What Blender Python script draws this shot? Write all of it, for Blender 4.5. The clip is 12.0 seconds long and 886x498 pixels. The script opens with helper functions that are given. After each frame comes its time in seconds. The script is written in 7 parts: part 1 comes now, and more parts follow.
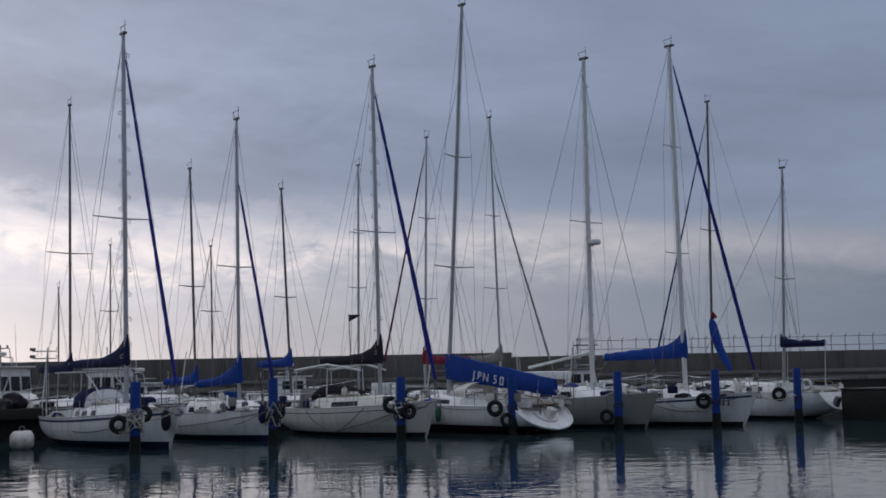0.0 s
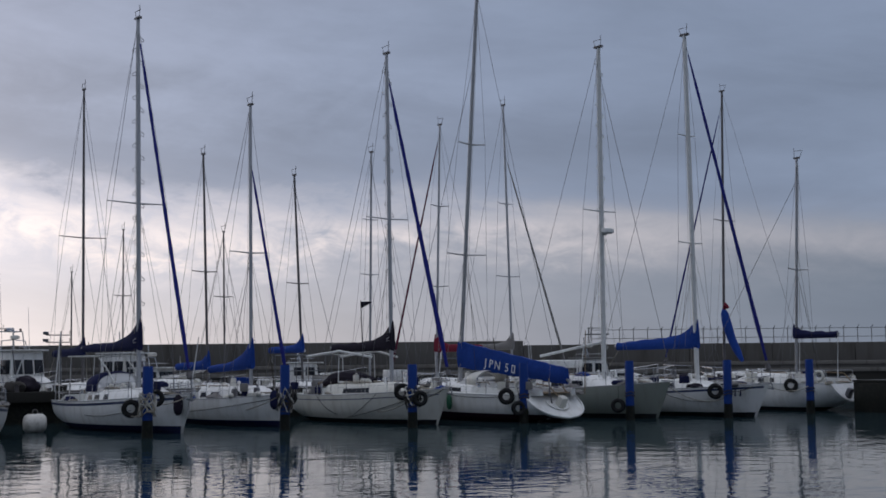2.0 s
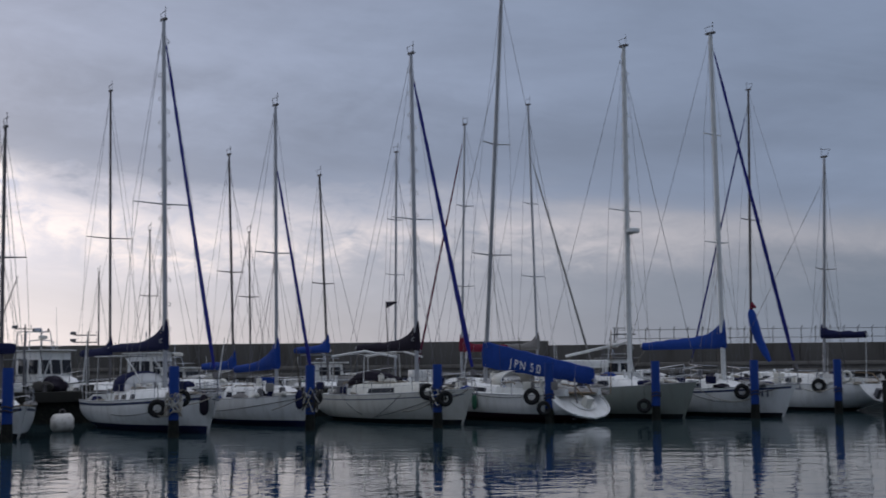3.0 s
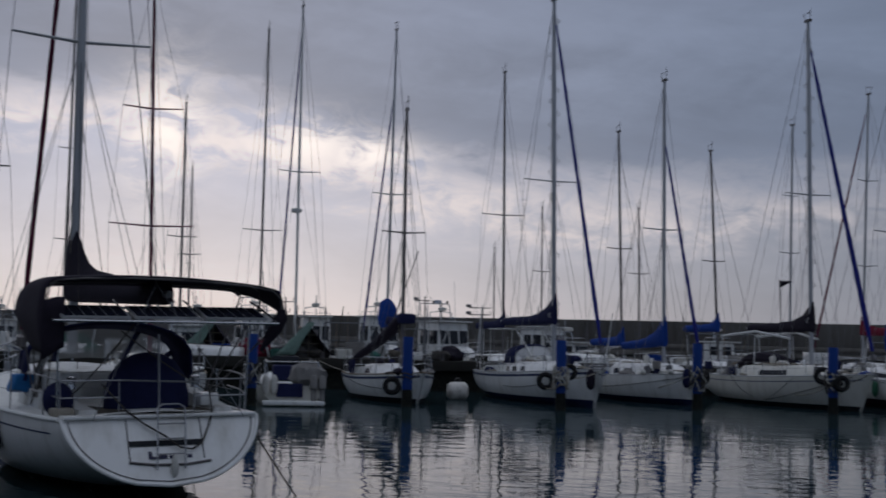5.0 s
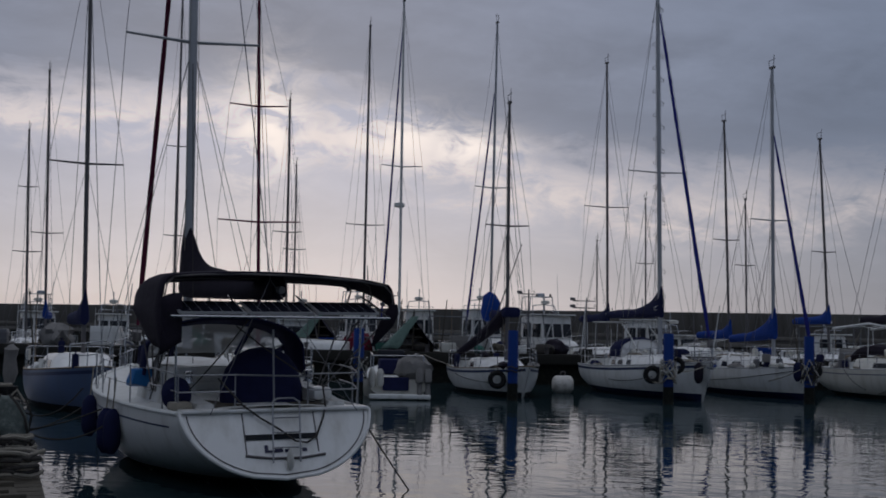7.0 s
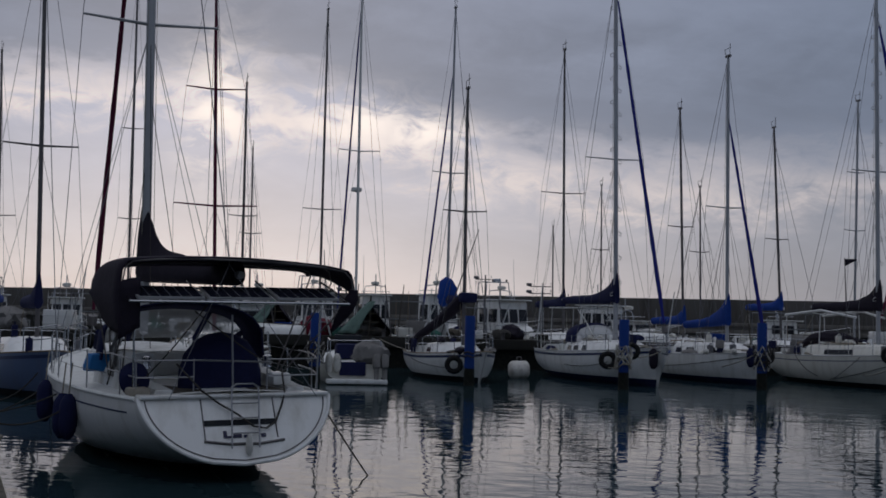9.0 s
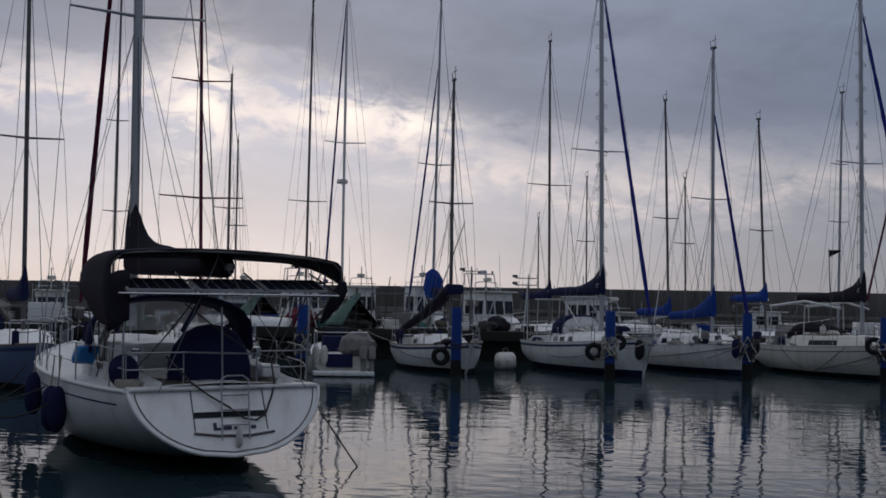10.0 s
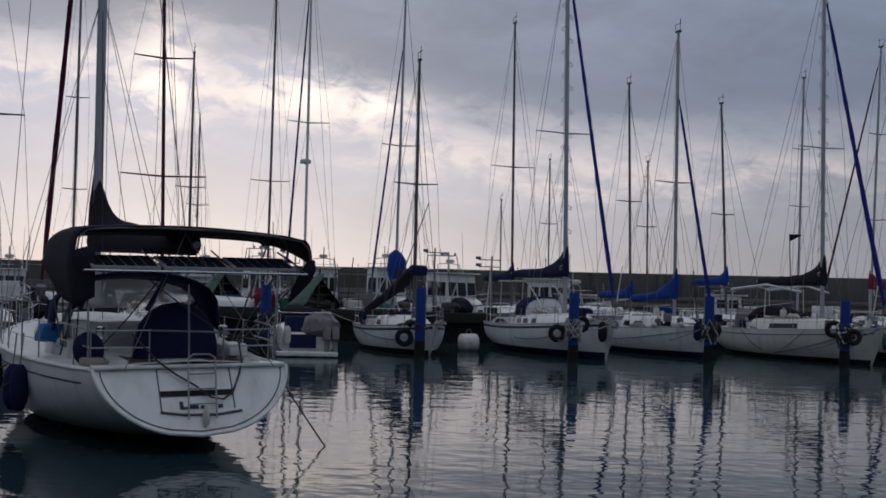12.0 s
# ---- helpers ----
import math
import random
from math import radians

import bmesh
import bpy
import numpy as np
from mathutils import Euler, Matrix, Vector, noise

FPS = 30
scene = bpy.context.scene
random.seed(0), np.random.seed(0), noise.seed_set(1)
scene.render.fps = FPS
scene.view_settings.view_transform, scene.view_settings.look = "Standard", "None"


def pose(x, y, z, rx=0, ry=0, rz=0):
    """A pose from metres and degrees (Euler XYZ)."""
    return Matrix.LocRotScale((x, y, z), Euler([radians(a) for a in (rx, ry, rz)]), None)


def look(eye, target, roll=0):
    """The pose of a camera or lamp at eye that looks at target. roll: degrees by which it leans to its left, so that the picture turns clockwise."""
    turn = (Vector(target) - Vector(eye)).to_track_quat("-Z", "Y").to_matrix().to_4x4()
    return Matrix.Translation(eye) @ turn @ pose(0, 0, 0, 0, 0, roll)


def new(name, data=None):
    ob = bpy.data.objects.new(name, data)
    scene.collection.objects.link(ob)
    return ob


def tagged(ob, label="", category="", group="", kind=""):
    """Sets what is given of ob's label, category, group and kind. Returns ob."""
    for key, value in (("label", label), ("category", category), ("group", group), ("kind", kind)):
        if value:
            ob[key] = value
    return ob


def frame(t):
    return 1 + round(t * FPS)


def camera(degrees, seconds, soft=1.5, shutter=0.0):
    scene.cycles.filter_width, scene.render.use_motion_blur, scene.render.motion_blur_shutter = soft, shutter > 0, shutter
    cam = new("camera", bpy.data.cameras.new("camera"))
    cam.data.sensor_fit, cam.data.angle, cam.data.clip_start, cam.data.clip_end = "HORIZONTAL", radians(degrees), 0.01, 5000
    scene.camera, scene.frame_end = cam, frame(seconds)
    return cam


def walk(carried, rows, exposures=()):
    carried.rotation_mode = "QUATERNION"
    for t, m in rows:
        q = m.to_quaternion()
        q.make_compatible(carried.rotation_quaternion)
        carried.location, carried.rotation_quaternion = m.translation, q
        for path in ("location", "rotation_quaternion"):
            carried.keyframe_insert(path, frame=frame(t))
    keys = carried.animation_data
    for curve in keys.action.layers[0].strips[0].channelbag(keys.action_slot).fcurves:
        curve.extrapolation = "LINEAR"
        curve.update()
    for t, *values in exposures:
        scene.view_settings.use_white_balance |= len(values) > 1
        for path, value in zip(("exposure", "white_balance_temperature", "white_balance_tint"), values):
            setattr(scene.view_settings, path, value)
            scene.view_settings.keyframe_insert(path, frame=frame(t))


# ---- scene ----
cam = camera(40.07, 12.0, soft=1.7, shutter=0.4)
PATH = [
    (0, (0.050, -0.096, 2.201), (0.0750, 1.8927, 2.4093), -1.16),
    (0.5, (0.029, -0.050, 2.203), (0.0242, 1.9404, 2.4020), -0.84),
    (1, (0.009, -0.057, 2.200), (-0.0016, 1.9323, 2.4022), -0.56),
    (1.5, (0.016, -0.066, 2.197), (0.0158, 1.9244, 2.3923), -0.70),
    (2, (0.005, -0.066, 2.198), (0.0107, 1.9249, 2.3866), -0.58),
    (2.5, (0.001, -0.049, 2.200), (0.0088, 1.9420, 2.3925), -0.76),
    (2.7, (0.033, -0.035, 2.199), (0.0324, 1.9560, 2.3900), -0.77),
    (4.5, (-0.024, -0.010, 2.211), (-0.5179, 1.9219, 2.3650), 1.36),
    (5, (0.228, 0.076, 2.187), (-0.4379, 1.9565, 2.3342), 1.35),
    (5.5, (0.006, 0.073, 2.190), (-0.7565, 1.9150, 2.3559), 1.64),
    (6, (0.061, 0.118, 2.201), (-0.7677, 1.9318, 2.3525), 1.19),
    (6.5, (0.055, 0.091, 2.209), (-0.7884, 1.8994, 2.3370), 1.35),
    (7, (0.072, 0.070, 2.199), (-0.7461, 1.8906, 2.3315), 1.17),
    (7.2, (-0.005, 0.015, 2.201), (-0.8060, 1.8434, 2.3253), 1.00),
    (9, (0.021, 0.028, 2.218), (-0.7299, 1.8785, 2.3268), 1.39),
    (9.5, (0.006, -0.018, 2.231), (-0.7278, 1.8399, 2.3346), 1.28),
    (10, (-0.021, -0.033, 2.213), (-0.7483, 1.8273, 2.3090), 1.26),
    (10.5, (-0.046, -0.040, 2.209), (-0.7659, 1.8237, 2.3100), 1.24),
    (11, (-0.163, 0.026, 2.182), (-0.8643, 1.8970, 2.2679), 1.48),
    (11.5, (-0.178, 0.042, 2.180), (-0.8635, 1.9194, 2.2549), 1.62),
    (12, (-0.176, 0.021, 2.172), (-0.8424, 1.9057, 2.2404), 1.62),
]
walk(cam, [(t, look(eye, target, roll)) for t, eye, target, roll in PATH],
     [(0.0, 0.14, 6450, 10), (2.7, 0.13, 6430, 10), (4.5, -0.33, 6200, 10), (6.5, -0.58, 6270, 10), (9.5, -0.43, 6400, 10), (12.0, -0.27, 6440, 10)])

# ---- light: overcast dusk, bright break in the clouds to the north-west ----
GLOW_AZ, GLOW_EL = radians(33.0), radians(10.5)
GLOW = Vector((-math.sin(GLOW_AZ) * math.cos(GLOW_EL), math.cos(GLOW_AZ) * math.cos(GLOW_EL), math.sin(GLOW_EL)))
world = bpy.data.worlds.new("overcast_dusk")
scene.world = world
world.use_nodes = True
wt = world.node_tree
wt.nodes.clear()


def wnode(kind, **values):
    n = wt.nodes.new(kind)
    for key, value in values.items():
        n.inputs[key].default_value = value
    return n


def wmath(op, a, b=0.0, c=0.0, clamp=False):
    n = wt.nodes.new("ShaderNodeMath")
    n.operation, n.use_clamp = op, clamp
    for k, v in enumerate((a, b, c)):
        if isinstance(v, (int, float)):
            n.inputs[k].default_value = v
        else:
            wt.links.new(v, n.inputs[k])
    return n.outputs[0]


def wmix(fac, a, b):
    n = wt.nodes.new("ShaderNodeMix")
    n.data_type = "RGBA"
    for k, v in ((0, fac), (6, a), (7, b)):
        if isinstance(v, (int, float)) or isinstance(v, tuple):
            n.inputs[k].default_value = v
        else:
            wt.links.new(v, n.inputs[k])
    return n.outputs[2]


coord = wt.nodes.new("ShaderNodeTexCoord").outputs["Generated"]
sep = wt.nodes.new("ShaderNodeSeparateXYZ")
wt.links.new(coord, sep.inputs[0])
sx, sy, sz = sep.outputs


def wvector(x, y, z=0.0):
    n = wt.nodes.new("ShaderNodeCombineXYZ")
    for k, v in enumerate((x, y, z)):
        if isinstance(v, (int, float)):
            n.inputs[k].default_value = v
        else:
            wt.links.new(v, n.inputs[k])
    return n.outputs[0]


def wnoise(vector, scale, detail, rough, twist):
    n = wnode("ShaderNodeTexNoise", Scale=scale, Detail=detail, Roughness=rough, Distortion=twist)
    wt.links.new(vector, n.inputs["Vector"])
    return wmath("SUBTRACT", n.outputs[0], 0.5)


def wscale(colour, factor):
    n = wt.nodes.new("ShaderNodeVectorMath")
    n.operation = "SCALE"
    wt.links.new(colour, n.inputs[0])
    wt.links.new(factor, n.inputs["Scale"])
    return n.outputs[0]


# compass bearing and height in degrees, bearing 0 straight across the harbour
az = wmath("MULTIPLY", wmath("ARCTAN2", sx, sy), 57.2958)
el = wmath("MULTIPLY", wmath("ARCSINE", sz), 57.2958)
# cloud textures: long flat streaks, curdled lumps, and a slow drift of tone over the whole deck
streaky = wnoise(wvector(wmath("MULTIPLY", az, 0.055), wmath("MULTIPLY_ADD", az, 0.03, wmath("MULTIPLY", el, 0.24)), 3.1), 1.0, 8.0, 0.58, 0.35)
lumps = wnoise(wvector(wmath("MULTIPLY", az, 0.21), wmath("MULTIPLY", el, 0.52), 7.7), 1.0, 9.0, 0.6, 0.6)
puffs = wnoise(wvector(wmath("MULTIPLY", az, 0.48), wmath("MULTIPLY", el, 0.85), 1.3), 1.0, 9.0, 0.62, 0.8)
# the deck smooths out towards the east
calm = wmath("MAXIMUM", wmath("MULTIPLY_ADD", az, -0.05, 0.75, True), 0.2)
lumps, puffs = wmath("MULTIPLY", lumps, calm), wmath("MULTIPLY", puffs, calm)
low = wmath("ADD", wmath("MAXIMUM", sz, 0.0), 0.16)
big = wnoise(wvector(wmath("DIVIDE", sx, low), wmath("DIVIDE", sy, low)), 1.15, 7.0, 0.55, 0.5)
# nearness to the bright break
dot = wt.nodes.new("ShaderNodeVectorMath")
dot.operation = "DOT_PRODUCT"
wt.links.new(coord, dot.inputs[0])
dot.inputs[1].default_value = GLOW
facing = wmath("MAXIMUM", dot.outputs["Value"], 0.0)
warm = wmath("POWER", facing, 9.0)


def wblob(bearing, height, wide, tall):
    a = wmath("POWER", wmath("ABSOLUTE", wmath("MULTIPLY_ADD", az, 1 / wide, -bearing / wide)), 2.0)
    b = wmath("POWER", wmath("ABSOLUTE", wmath("MULTIPLY_ADD", el, 1 / tall, -height / tall)), 2.0)
    return wmath("EXPONENT", wmath("MULTIPLY", wmath("ADD", a, b), -1.0))


# lower edge of the deck by bearing: high and ragged near the break, low and soft to the east
edge_ramp = wt.nodes.new("ShaderNodeValToRGB")
edge_ramp.color_ramp.interpolation = "B_SPLINE"
stops = ((-60, 10.0), (-40, 10.6), (-33, 11.2), (-27, 10.2), (-22, 8.3), (-14, 7.4), (-4, 7.6), (5, 7.4), (16, 6.4), (40, 6.0))
while len(edge_ramp.color_ramp.elements) < len(stops):
    edge_ramp.color_ramp.elements.new(0.5)
for e, (bearing, height) in zip(edge_ramp.color_ramp.elements, stops):
    e.position, e.color = (bearing + 90) / 180, (height / 20, height / 20, height / 20, 1)
wt.links.new(wmath("MULTIPLY_ADD", az, 1 / 180, 0.5), edge_ramp.inputs[0])
above = wmath("MULTIPLY_ADD", edge_ramp.outputs[0], -20.0, el)
above = wmath("MULTIPLY_ADD", streaky, 5.0, above)
above = wmath("MULTIPLY_ADD", lumps, 4.4, above)
above = wmath("MULTIPLY_ADD", puffs, 2.6, above)
cover = wmath("MULTIPLY_ADD", above, 0.5, 0.5, True)
cover = wmath("SMOOTH_MIN", cover, 1.0, 0.25)
# under the deck: peach haze along the horizon, lilac higher up, with thin lilac scraps of cloud
height = wmath("MULTIPLY", el, 0.115, clamp=True)
glow_colour = wmix(height, (0.95, 0.875, 0.885, 1), (0.66, 0.675, 0.82, 1))
under = wmix(wmath("POWER", facing, 7.5), (0.145, 0.181, 0.245, 1), glow_colour)
under = wscale(under, wmath("MULTIPLY_ADD", lumps, 0.22, wmath("MULTIPLY_ADD", streaky, 0.35, 1.0)))
scraps = wmath("MULTIPLY", wmath("MULTIPLY_ADD", puffs, 4.0, wmath("MULTIPLY_ADD", streaky, 3.0, -0.25), True), wmath("EXPONENT", wmath("MULTIPLY", wmath("POWER", wmath("ABSOLUTE", wmath("MULTIPLY_ADD", el, 0.4, -2.9)), 2.0), -1.0)))
under = wmix(wmath("MULTIPLY", scraps, 0.6), under, wmix(warm, (0.19, 0.225, 0.30, 1), (0.43, 0.44, 0.56, 1)))
deck_colour = wmix(warm, (0.215, 0.264, 0.372, 1), (0.365, 0.398, 0.515, 1))
tone = wmath("MULTIPLY_ADD", big, 0.55, 0.98)
tone = wmath("MULTIPLY_ADD", streaky, 0.55, tone)
tone = wmath("MULTIPLY_ADD", lumps, 0.22, tone)
tone = wmath("MULTIPLY_ADD", puffs, 0.10, tone)
# the belly of the deck, just over its edge, is its darkest part
belly = wmath("EXPONENT", wmath("MULTIPLY", wmath("POWER", wmath("ABSOLUTE", wmath("MULTIPLY_ADD", above, 0.42, -1.05)), 2.0), -1.0))
tone = wmath("MULTIPLY_ADD", belly, -0.10, tone)
toned = wscale(deck_colour, tone)
# an overcast sky is brightest overhead
over = wmath("MULTIPLY_ADD", wmath("SUBTRACT", sz, 0.30, clamp=True), 2.0, 1.0)
deck_all = wscale(wmix(wmath("MULTIPLY", wmath("SUBTRACT", sz, 0.28, clamp=True), 2.2, clamp=True), toned, (0.258, 0.277, 0.325, 1)), over)
# lit rims in tatters just under the deck's edge
rim = wmath("EXPONENT", wmath("MULTIPLY", wmath("POWER", wmath("ABSOLUTE", wmath("MULTIPLY_ADD", above, 0.75, 0.85)), 2.0), -1.0))
rim = wmath("MULTIPLY", rim, wmath("MULTIPLY_ADD", puffs, 3.0, wmath("MULTIPLY_ADD", lumps, 2.5, 0.62), True))
layers = wmix(cover, under, deck_all)
layers = wmix(rim, layers, wmix(wmath("POWER", facing, 4.0), (0.27, 0.28, 0.335, 1), (1.08, 0.96, 0.945, 1)))
# the break itself: bright torn patches
burst = wmath("MAXIMUM", wblob(-32.7, 9.4, 1.7, 2.6), wmath("MAXIMUM", wblob(-26.2, 9.0, 2.6, 1.2), wblob(-23.2, 8.6, 2.2, 0.9)))
burst = wmath("MULTIPLY", burst, wmath("MULTIPLY_ADD", puffs, 6.0, wmath("MULTIPLY_ADD", lumps, 2.0, 0.62), True))
deck_final = wmix(burst, layers, (1.45, 1.28, 1.18, 1))
sky = wt.nodes.new("ShaderNodeTexSky")
sky.sky_type, sky.sun_disc = "NISHITA", False
sky.sun_elevation, sky.sun_rotation = GLOW_EL, -GLOW_AZ
thin = wt.nodes.new("ShaderNodeVectorMath")
thin.operation = "SCALE"
wt.links.new(sky.outputs[0], thin.inputs[0])
thin.inputs["Scale"].default_value = 0.06
both = wmix(0.94, thin.outputs[0], deck_final)
back = wnode("ShaderNodeBackground", Strength=1.0)
wt.links.new(both, back.inputs["Color"])
wt.links.new(back.outputs[0], wt.nodes.new("ShaderNodeOutputWorld").inputs["Surface"])

sun_data = bpy.data.lights.new("sun", "SUN")
sun_data.energy, sun_data.angle, sun_data.color = 0.32, radians(120), (1.0, 0.93, 0.88)
sun = new("sun", sun_data)
sun.matrix_world = look(GLOW * 60, (0, 0, 0))


# ---- materials ----
def material(name, colour, rough=0.5, metal=0.0, vary=0.12, scale=6.0, dirt=None, dirt_amount=0.0, bump=0.0, bump_scale=40.0, coat=0.0, streaks=False, spec=0.5):
    """A surface with fine grain, large uneven tone, and dirt in patches or downward streaks."""
    m = bpy.data.materials.new(name)
    m.use_nodes = True
    nt = m.node_tree
    p = nt.nodes["Principled BSDF"]
    p.inputs["Roughness"].default_value, p.inputs["Metallic"].default_value = rough, metal
    p.inputs["Specular IOR Level"].default_value = spec
    if coat:
        p.inputs["Coat Weight"].default_value, p.inputs["Coat Roughness"].default_value = coat, 0.15
    tc = nt.nodes.new("ShaderNodeTexCoord")
    mp = nt.nodes.new("ShaderNodeMapping")
    nt.links.new(tc.outputs["Object"], mp.inputs[0])
    if streaks:
        mp.inputs["Scale"].default_value = (1.0, 1.0, 0.12)
    n1 = nt.nodes.new("ShaderNodeTexNoise")
    n1.inputs["Scale"].default_value, n1.inputs["Detail"].default_value, n1.inputs["Roughness"].default_value = scale, 6, 0.6
    nt.links.new(mp.outputs[0], n1.inputs["Vector"])
    n2 = nt.nodes.new("ShaderNodeTexNoise")
    n2.inputs["Scale"].default_value, n2.inputs["Detail"].default_value = scale * 0.17, 3
    nt.links.new(tc.outputs["Object"], n2.inputs["Vector"])
    info = nt.nodes.new("ShaderNodeObjectInfo")
    mix = nt.nodes.new("ShaderNodeMath")
    mix.operation = "ADD"
    nt.links.new(n1.outputs[0], mix.inputs[0])
    nt.links.new(n2.outputs[0], mix.inputs[1])
    add = nt.nodes.new("ShaderNodeMath")
    add.operation = "MULTIPLY_ADD"
    nt.links.new(info.outputs["Random"], add.inputs[0])
    add.inputs[1].default_value = 0.3
    nt.links.new(mix.outputs[0], add.inputs[2])
    ramp = nt.nodes.new("ShaderNodeValToRGB")
    r = ramp.color_ramp
    r.elements[0].position, r.elements[1].position = 0.30, 0.85
    half = nt.nodes.new("ShaderNodeMath")
    half.operation = "MULTIPLY"
    half.inputs[1].default_value = 0.5
    nt.links.new(add.outputs[0], half.inputs[0])
    nt.links.new(half.outputs[0], ramp.inputs[0])
    r.elements[0].color = (*[c * (1 - vary) for c in colour], 1)
    r.elements[1].color = (*[min(1, c * (1 + vary)) for c in colour], 1)
    out = ramp.outputs[0]
    if dirt:
        dr = nt.nodes.new("ShaderNodeValToRGB")
        dr.color_ramp.elements[0].position, dr.color_ramp.elements[1].position = 0.48, 0.75
        dr.color_ramp.elements[1].color = (dirt_amount, dirt_amount, dirt_amount, 1)
        nt.links.new(n1.outputs[0], dr.inputs[0])
        mc = nt.nodes.new("ShaderNodeMix")
        mc.data_type = "RGBA"
        nt.links.new(dr.outputs[0], mc.inputs[0])
        nt.links.new(out, mc.inputs[6])
        mc.inputs[7].default_value = (*dirt, 1)
        out = mc.outputs[2]
    nt.links.new(out, p.inputs["Base Color"])
    if bump:
        nb = nt.nodes.new("ShaderNodeTexNoise")
        nb.inputs["Scale"].default_value, nb.inputs["Detail"].default_value = bump_scale, 4
        nt.links.new(tc.outputs["Object"], nb.inputs["Vector"])
        b = nt.nodes.new("ShaderNodeBump")
        b.inputs["Strength"].default_value, b.inputs["Distance"].default_value = bump, 0.02
        nt.links.new(nb.outputs[0], b.inputs["Height"])
        nt.links.new(b.outputs[0], p.inputs["Normal"])
    return m


GRIME = (0.10, 0.085, 0.06)
gelcoat = material("white_gelcoat", (0.80, 0.79, 0.76), 0.32, vary=0.06, scale=3, dirt=(0.38, 0.35, 0.28), dirt_amount=0.5, streaks=True, coat=0.3)
ivory = material("ivory_gelcoat", (0.66, 0.64, 0.57), 0.35, vary=0.07, scale=3, dirt=(0.36, 0.32, 0.24), dirt_amount=0.5, streaks=True, coat=0.2)
olive_hull = material("grey_green_gelcoat", (0.27, 0.29, 0.25), 0.4, vary=0.07, scale=3, dirt=GRIME, dirt_amount=0.3, streaks=True)
blue_hull = material("slate_blue_gelcoat", (0.10, 0.14, 0.25), 0.35, vary=0.08, scale=3, dirt=GRIME, dirt_amount=0.3, streaks=True)
deck_white = material("deck_paint", (0.72, 0.72, 0.69), 0.6, vary=0.08, scale=5, dirt=(0.35, 0.33, 0.28), dirt_amount=0.5, bump=0.1)
navy_stripe = material("navy_stripe_paint", (0.02, 0.03, 0.09), 0.4)
navy_boot = material("navy_antifouling", (0.012, 0.016, 0.06), 0.6, dirt=(0.05, 0.06, 0.05), dirt_amount=0.4, spec=0.15)
plum_paint = material("dark_plum_antifouling", (0.035, 0.010, 0.022), 0.6, vary=0.2, dirt=(0.05, 0.04, 0.04), dirt_amount=0.4, spec=0.15)
black_paint = material("black_antifouling", (0.015, 0.017, 0.022), 0.6, dirt=(0.06, 0.07, 0.05), dirt_amount=0.5, spec=0.15)
red_paint = material("dull_red_antifouling", (0.13, 0.025, 0.025), 0.6, dirt=GRIME, dirt_amount=0.5)
navy_canvas = material("navy_canvas", (0.014, 0.017, 0.058), 0.85, vary=0.3, scale=8, bump=0.5, bump_scale=14, spec=0.15)
jib_navy = material("navy_sail_strip", (0.018, 0.022, 0.17), 0.8, vary=0.25, scale=8, bump=0.3, spec=0.15)
black_canvas = material("charcoal_canvas", (0.021, 0.017, 0.027), 0.85, vary=0.3, scale=8, bump=0.5, bump_scale=14, spec=0.15)
blue_canvas = material("royal_blue_canvas", (0.012, 0.046, 0.235), 0.8, vary=0.25, scale=7, bump=0.5, bump_scale=14, spec=0.15)
red_canvas = material("maroon_canvas", (0.16, 0.018, 0.035), 0.85, vary=0.3, scale=8, bump=0.5, spec=0.15)
grey_canvas = material("faded_grey_canvas", (0.22, 0.21, 0.20), 0.85, vary=0.2, scale=8, bump=0.5, spec=0.15)
purple_canvas = material("dark_plum_canvas", (0.11, 0.017, 0.042), 0.85, vary=0.3, scale=8, bump=0.4, spec=0.15)
alloy = material("anodised_alloy", (0.42, 0.42, 0.43), 0.45, metal=0.6, vary=0.1, scale=9)
dark_alloy = material("weathered_dark_alloy", (0.13, 0.12, 0.12), 0.5, metal=0.4, vary=0.15, scale=9)
white_mast = material("white_painted_alloy", (0.66, 0.66, 0.64), 0.4, vary=0.06, scale=6, dirt=(0.3, 0.28, 0.24), dirt_amount=0.4)
steel = material("stainless_steel", (0.55, 0.55, 0.56), 0.25, metal=1.0, vary=0.06)
wire = material("rigging_wire", (0.16, 0.16, 0.17), 0.5, metal=0.5)
rope = material("weathered_rope", (0.30, 0.27, 0.22), 0.9, vary=0.3, scale=30, bump=0.6, bump_scale=120)
dark_rope = material("wet_dark_rope", (0.06, 0.055, 0.05), 0.9, vary=0.3, scale=30, spec=0.15)
rubber = material("tyre_rubber", (0.018, 0.018, 0.019), 0.75, vary=0.3, scale=12, dirt=(0.08, 0.075, 0.065), dirt_amount=0.4, bump=0.4, spec=0.15)
post_blue = material("blue_post_paint", (0.009, 0.042, 0.21), 0.5, vary=0.2, scale=5, dirt=(0.03, 0.035, 0.06), dirt_amount=0.6, bump=0.2, streaks=True, spec=0.15)
# near-black for wet weedy feet and for shade painted beneath the quay deck
wet_shade = material("weedy_wet_and_shade_black", (0.010, 0.011, 0.009), 0.5, vary=0.4, scale=9, dirt=(0.05, 0.05, 0.03), dirt_amount=0.5, bump=0.8, spec=0.15)
concrete = material("weathered_concrete", (0.122, 0.114, 0.104), 0.9, vary=0.18, scale=1.2, dirt=(0.06, 0.052, 0.045), dirt_amount=0.8, bump=0.4, bump_scale=9, streaks=True, spec=0.15)
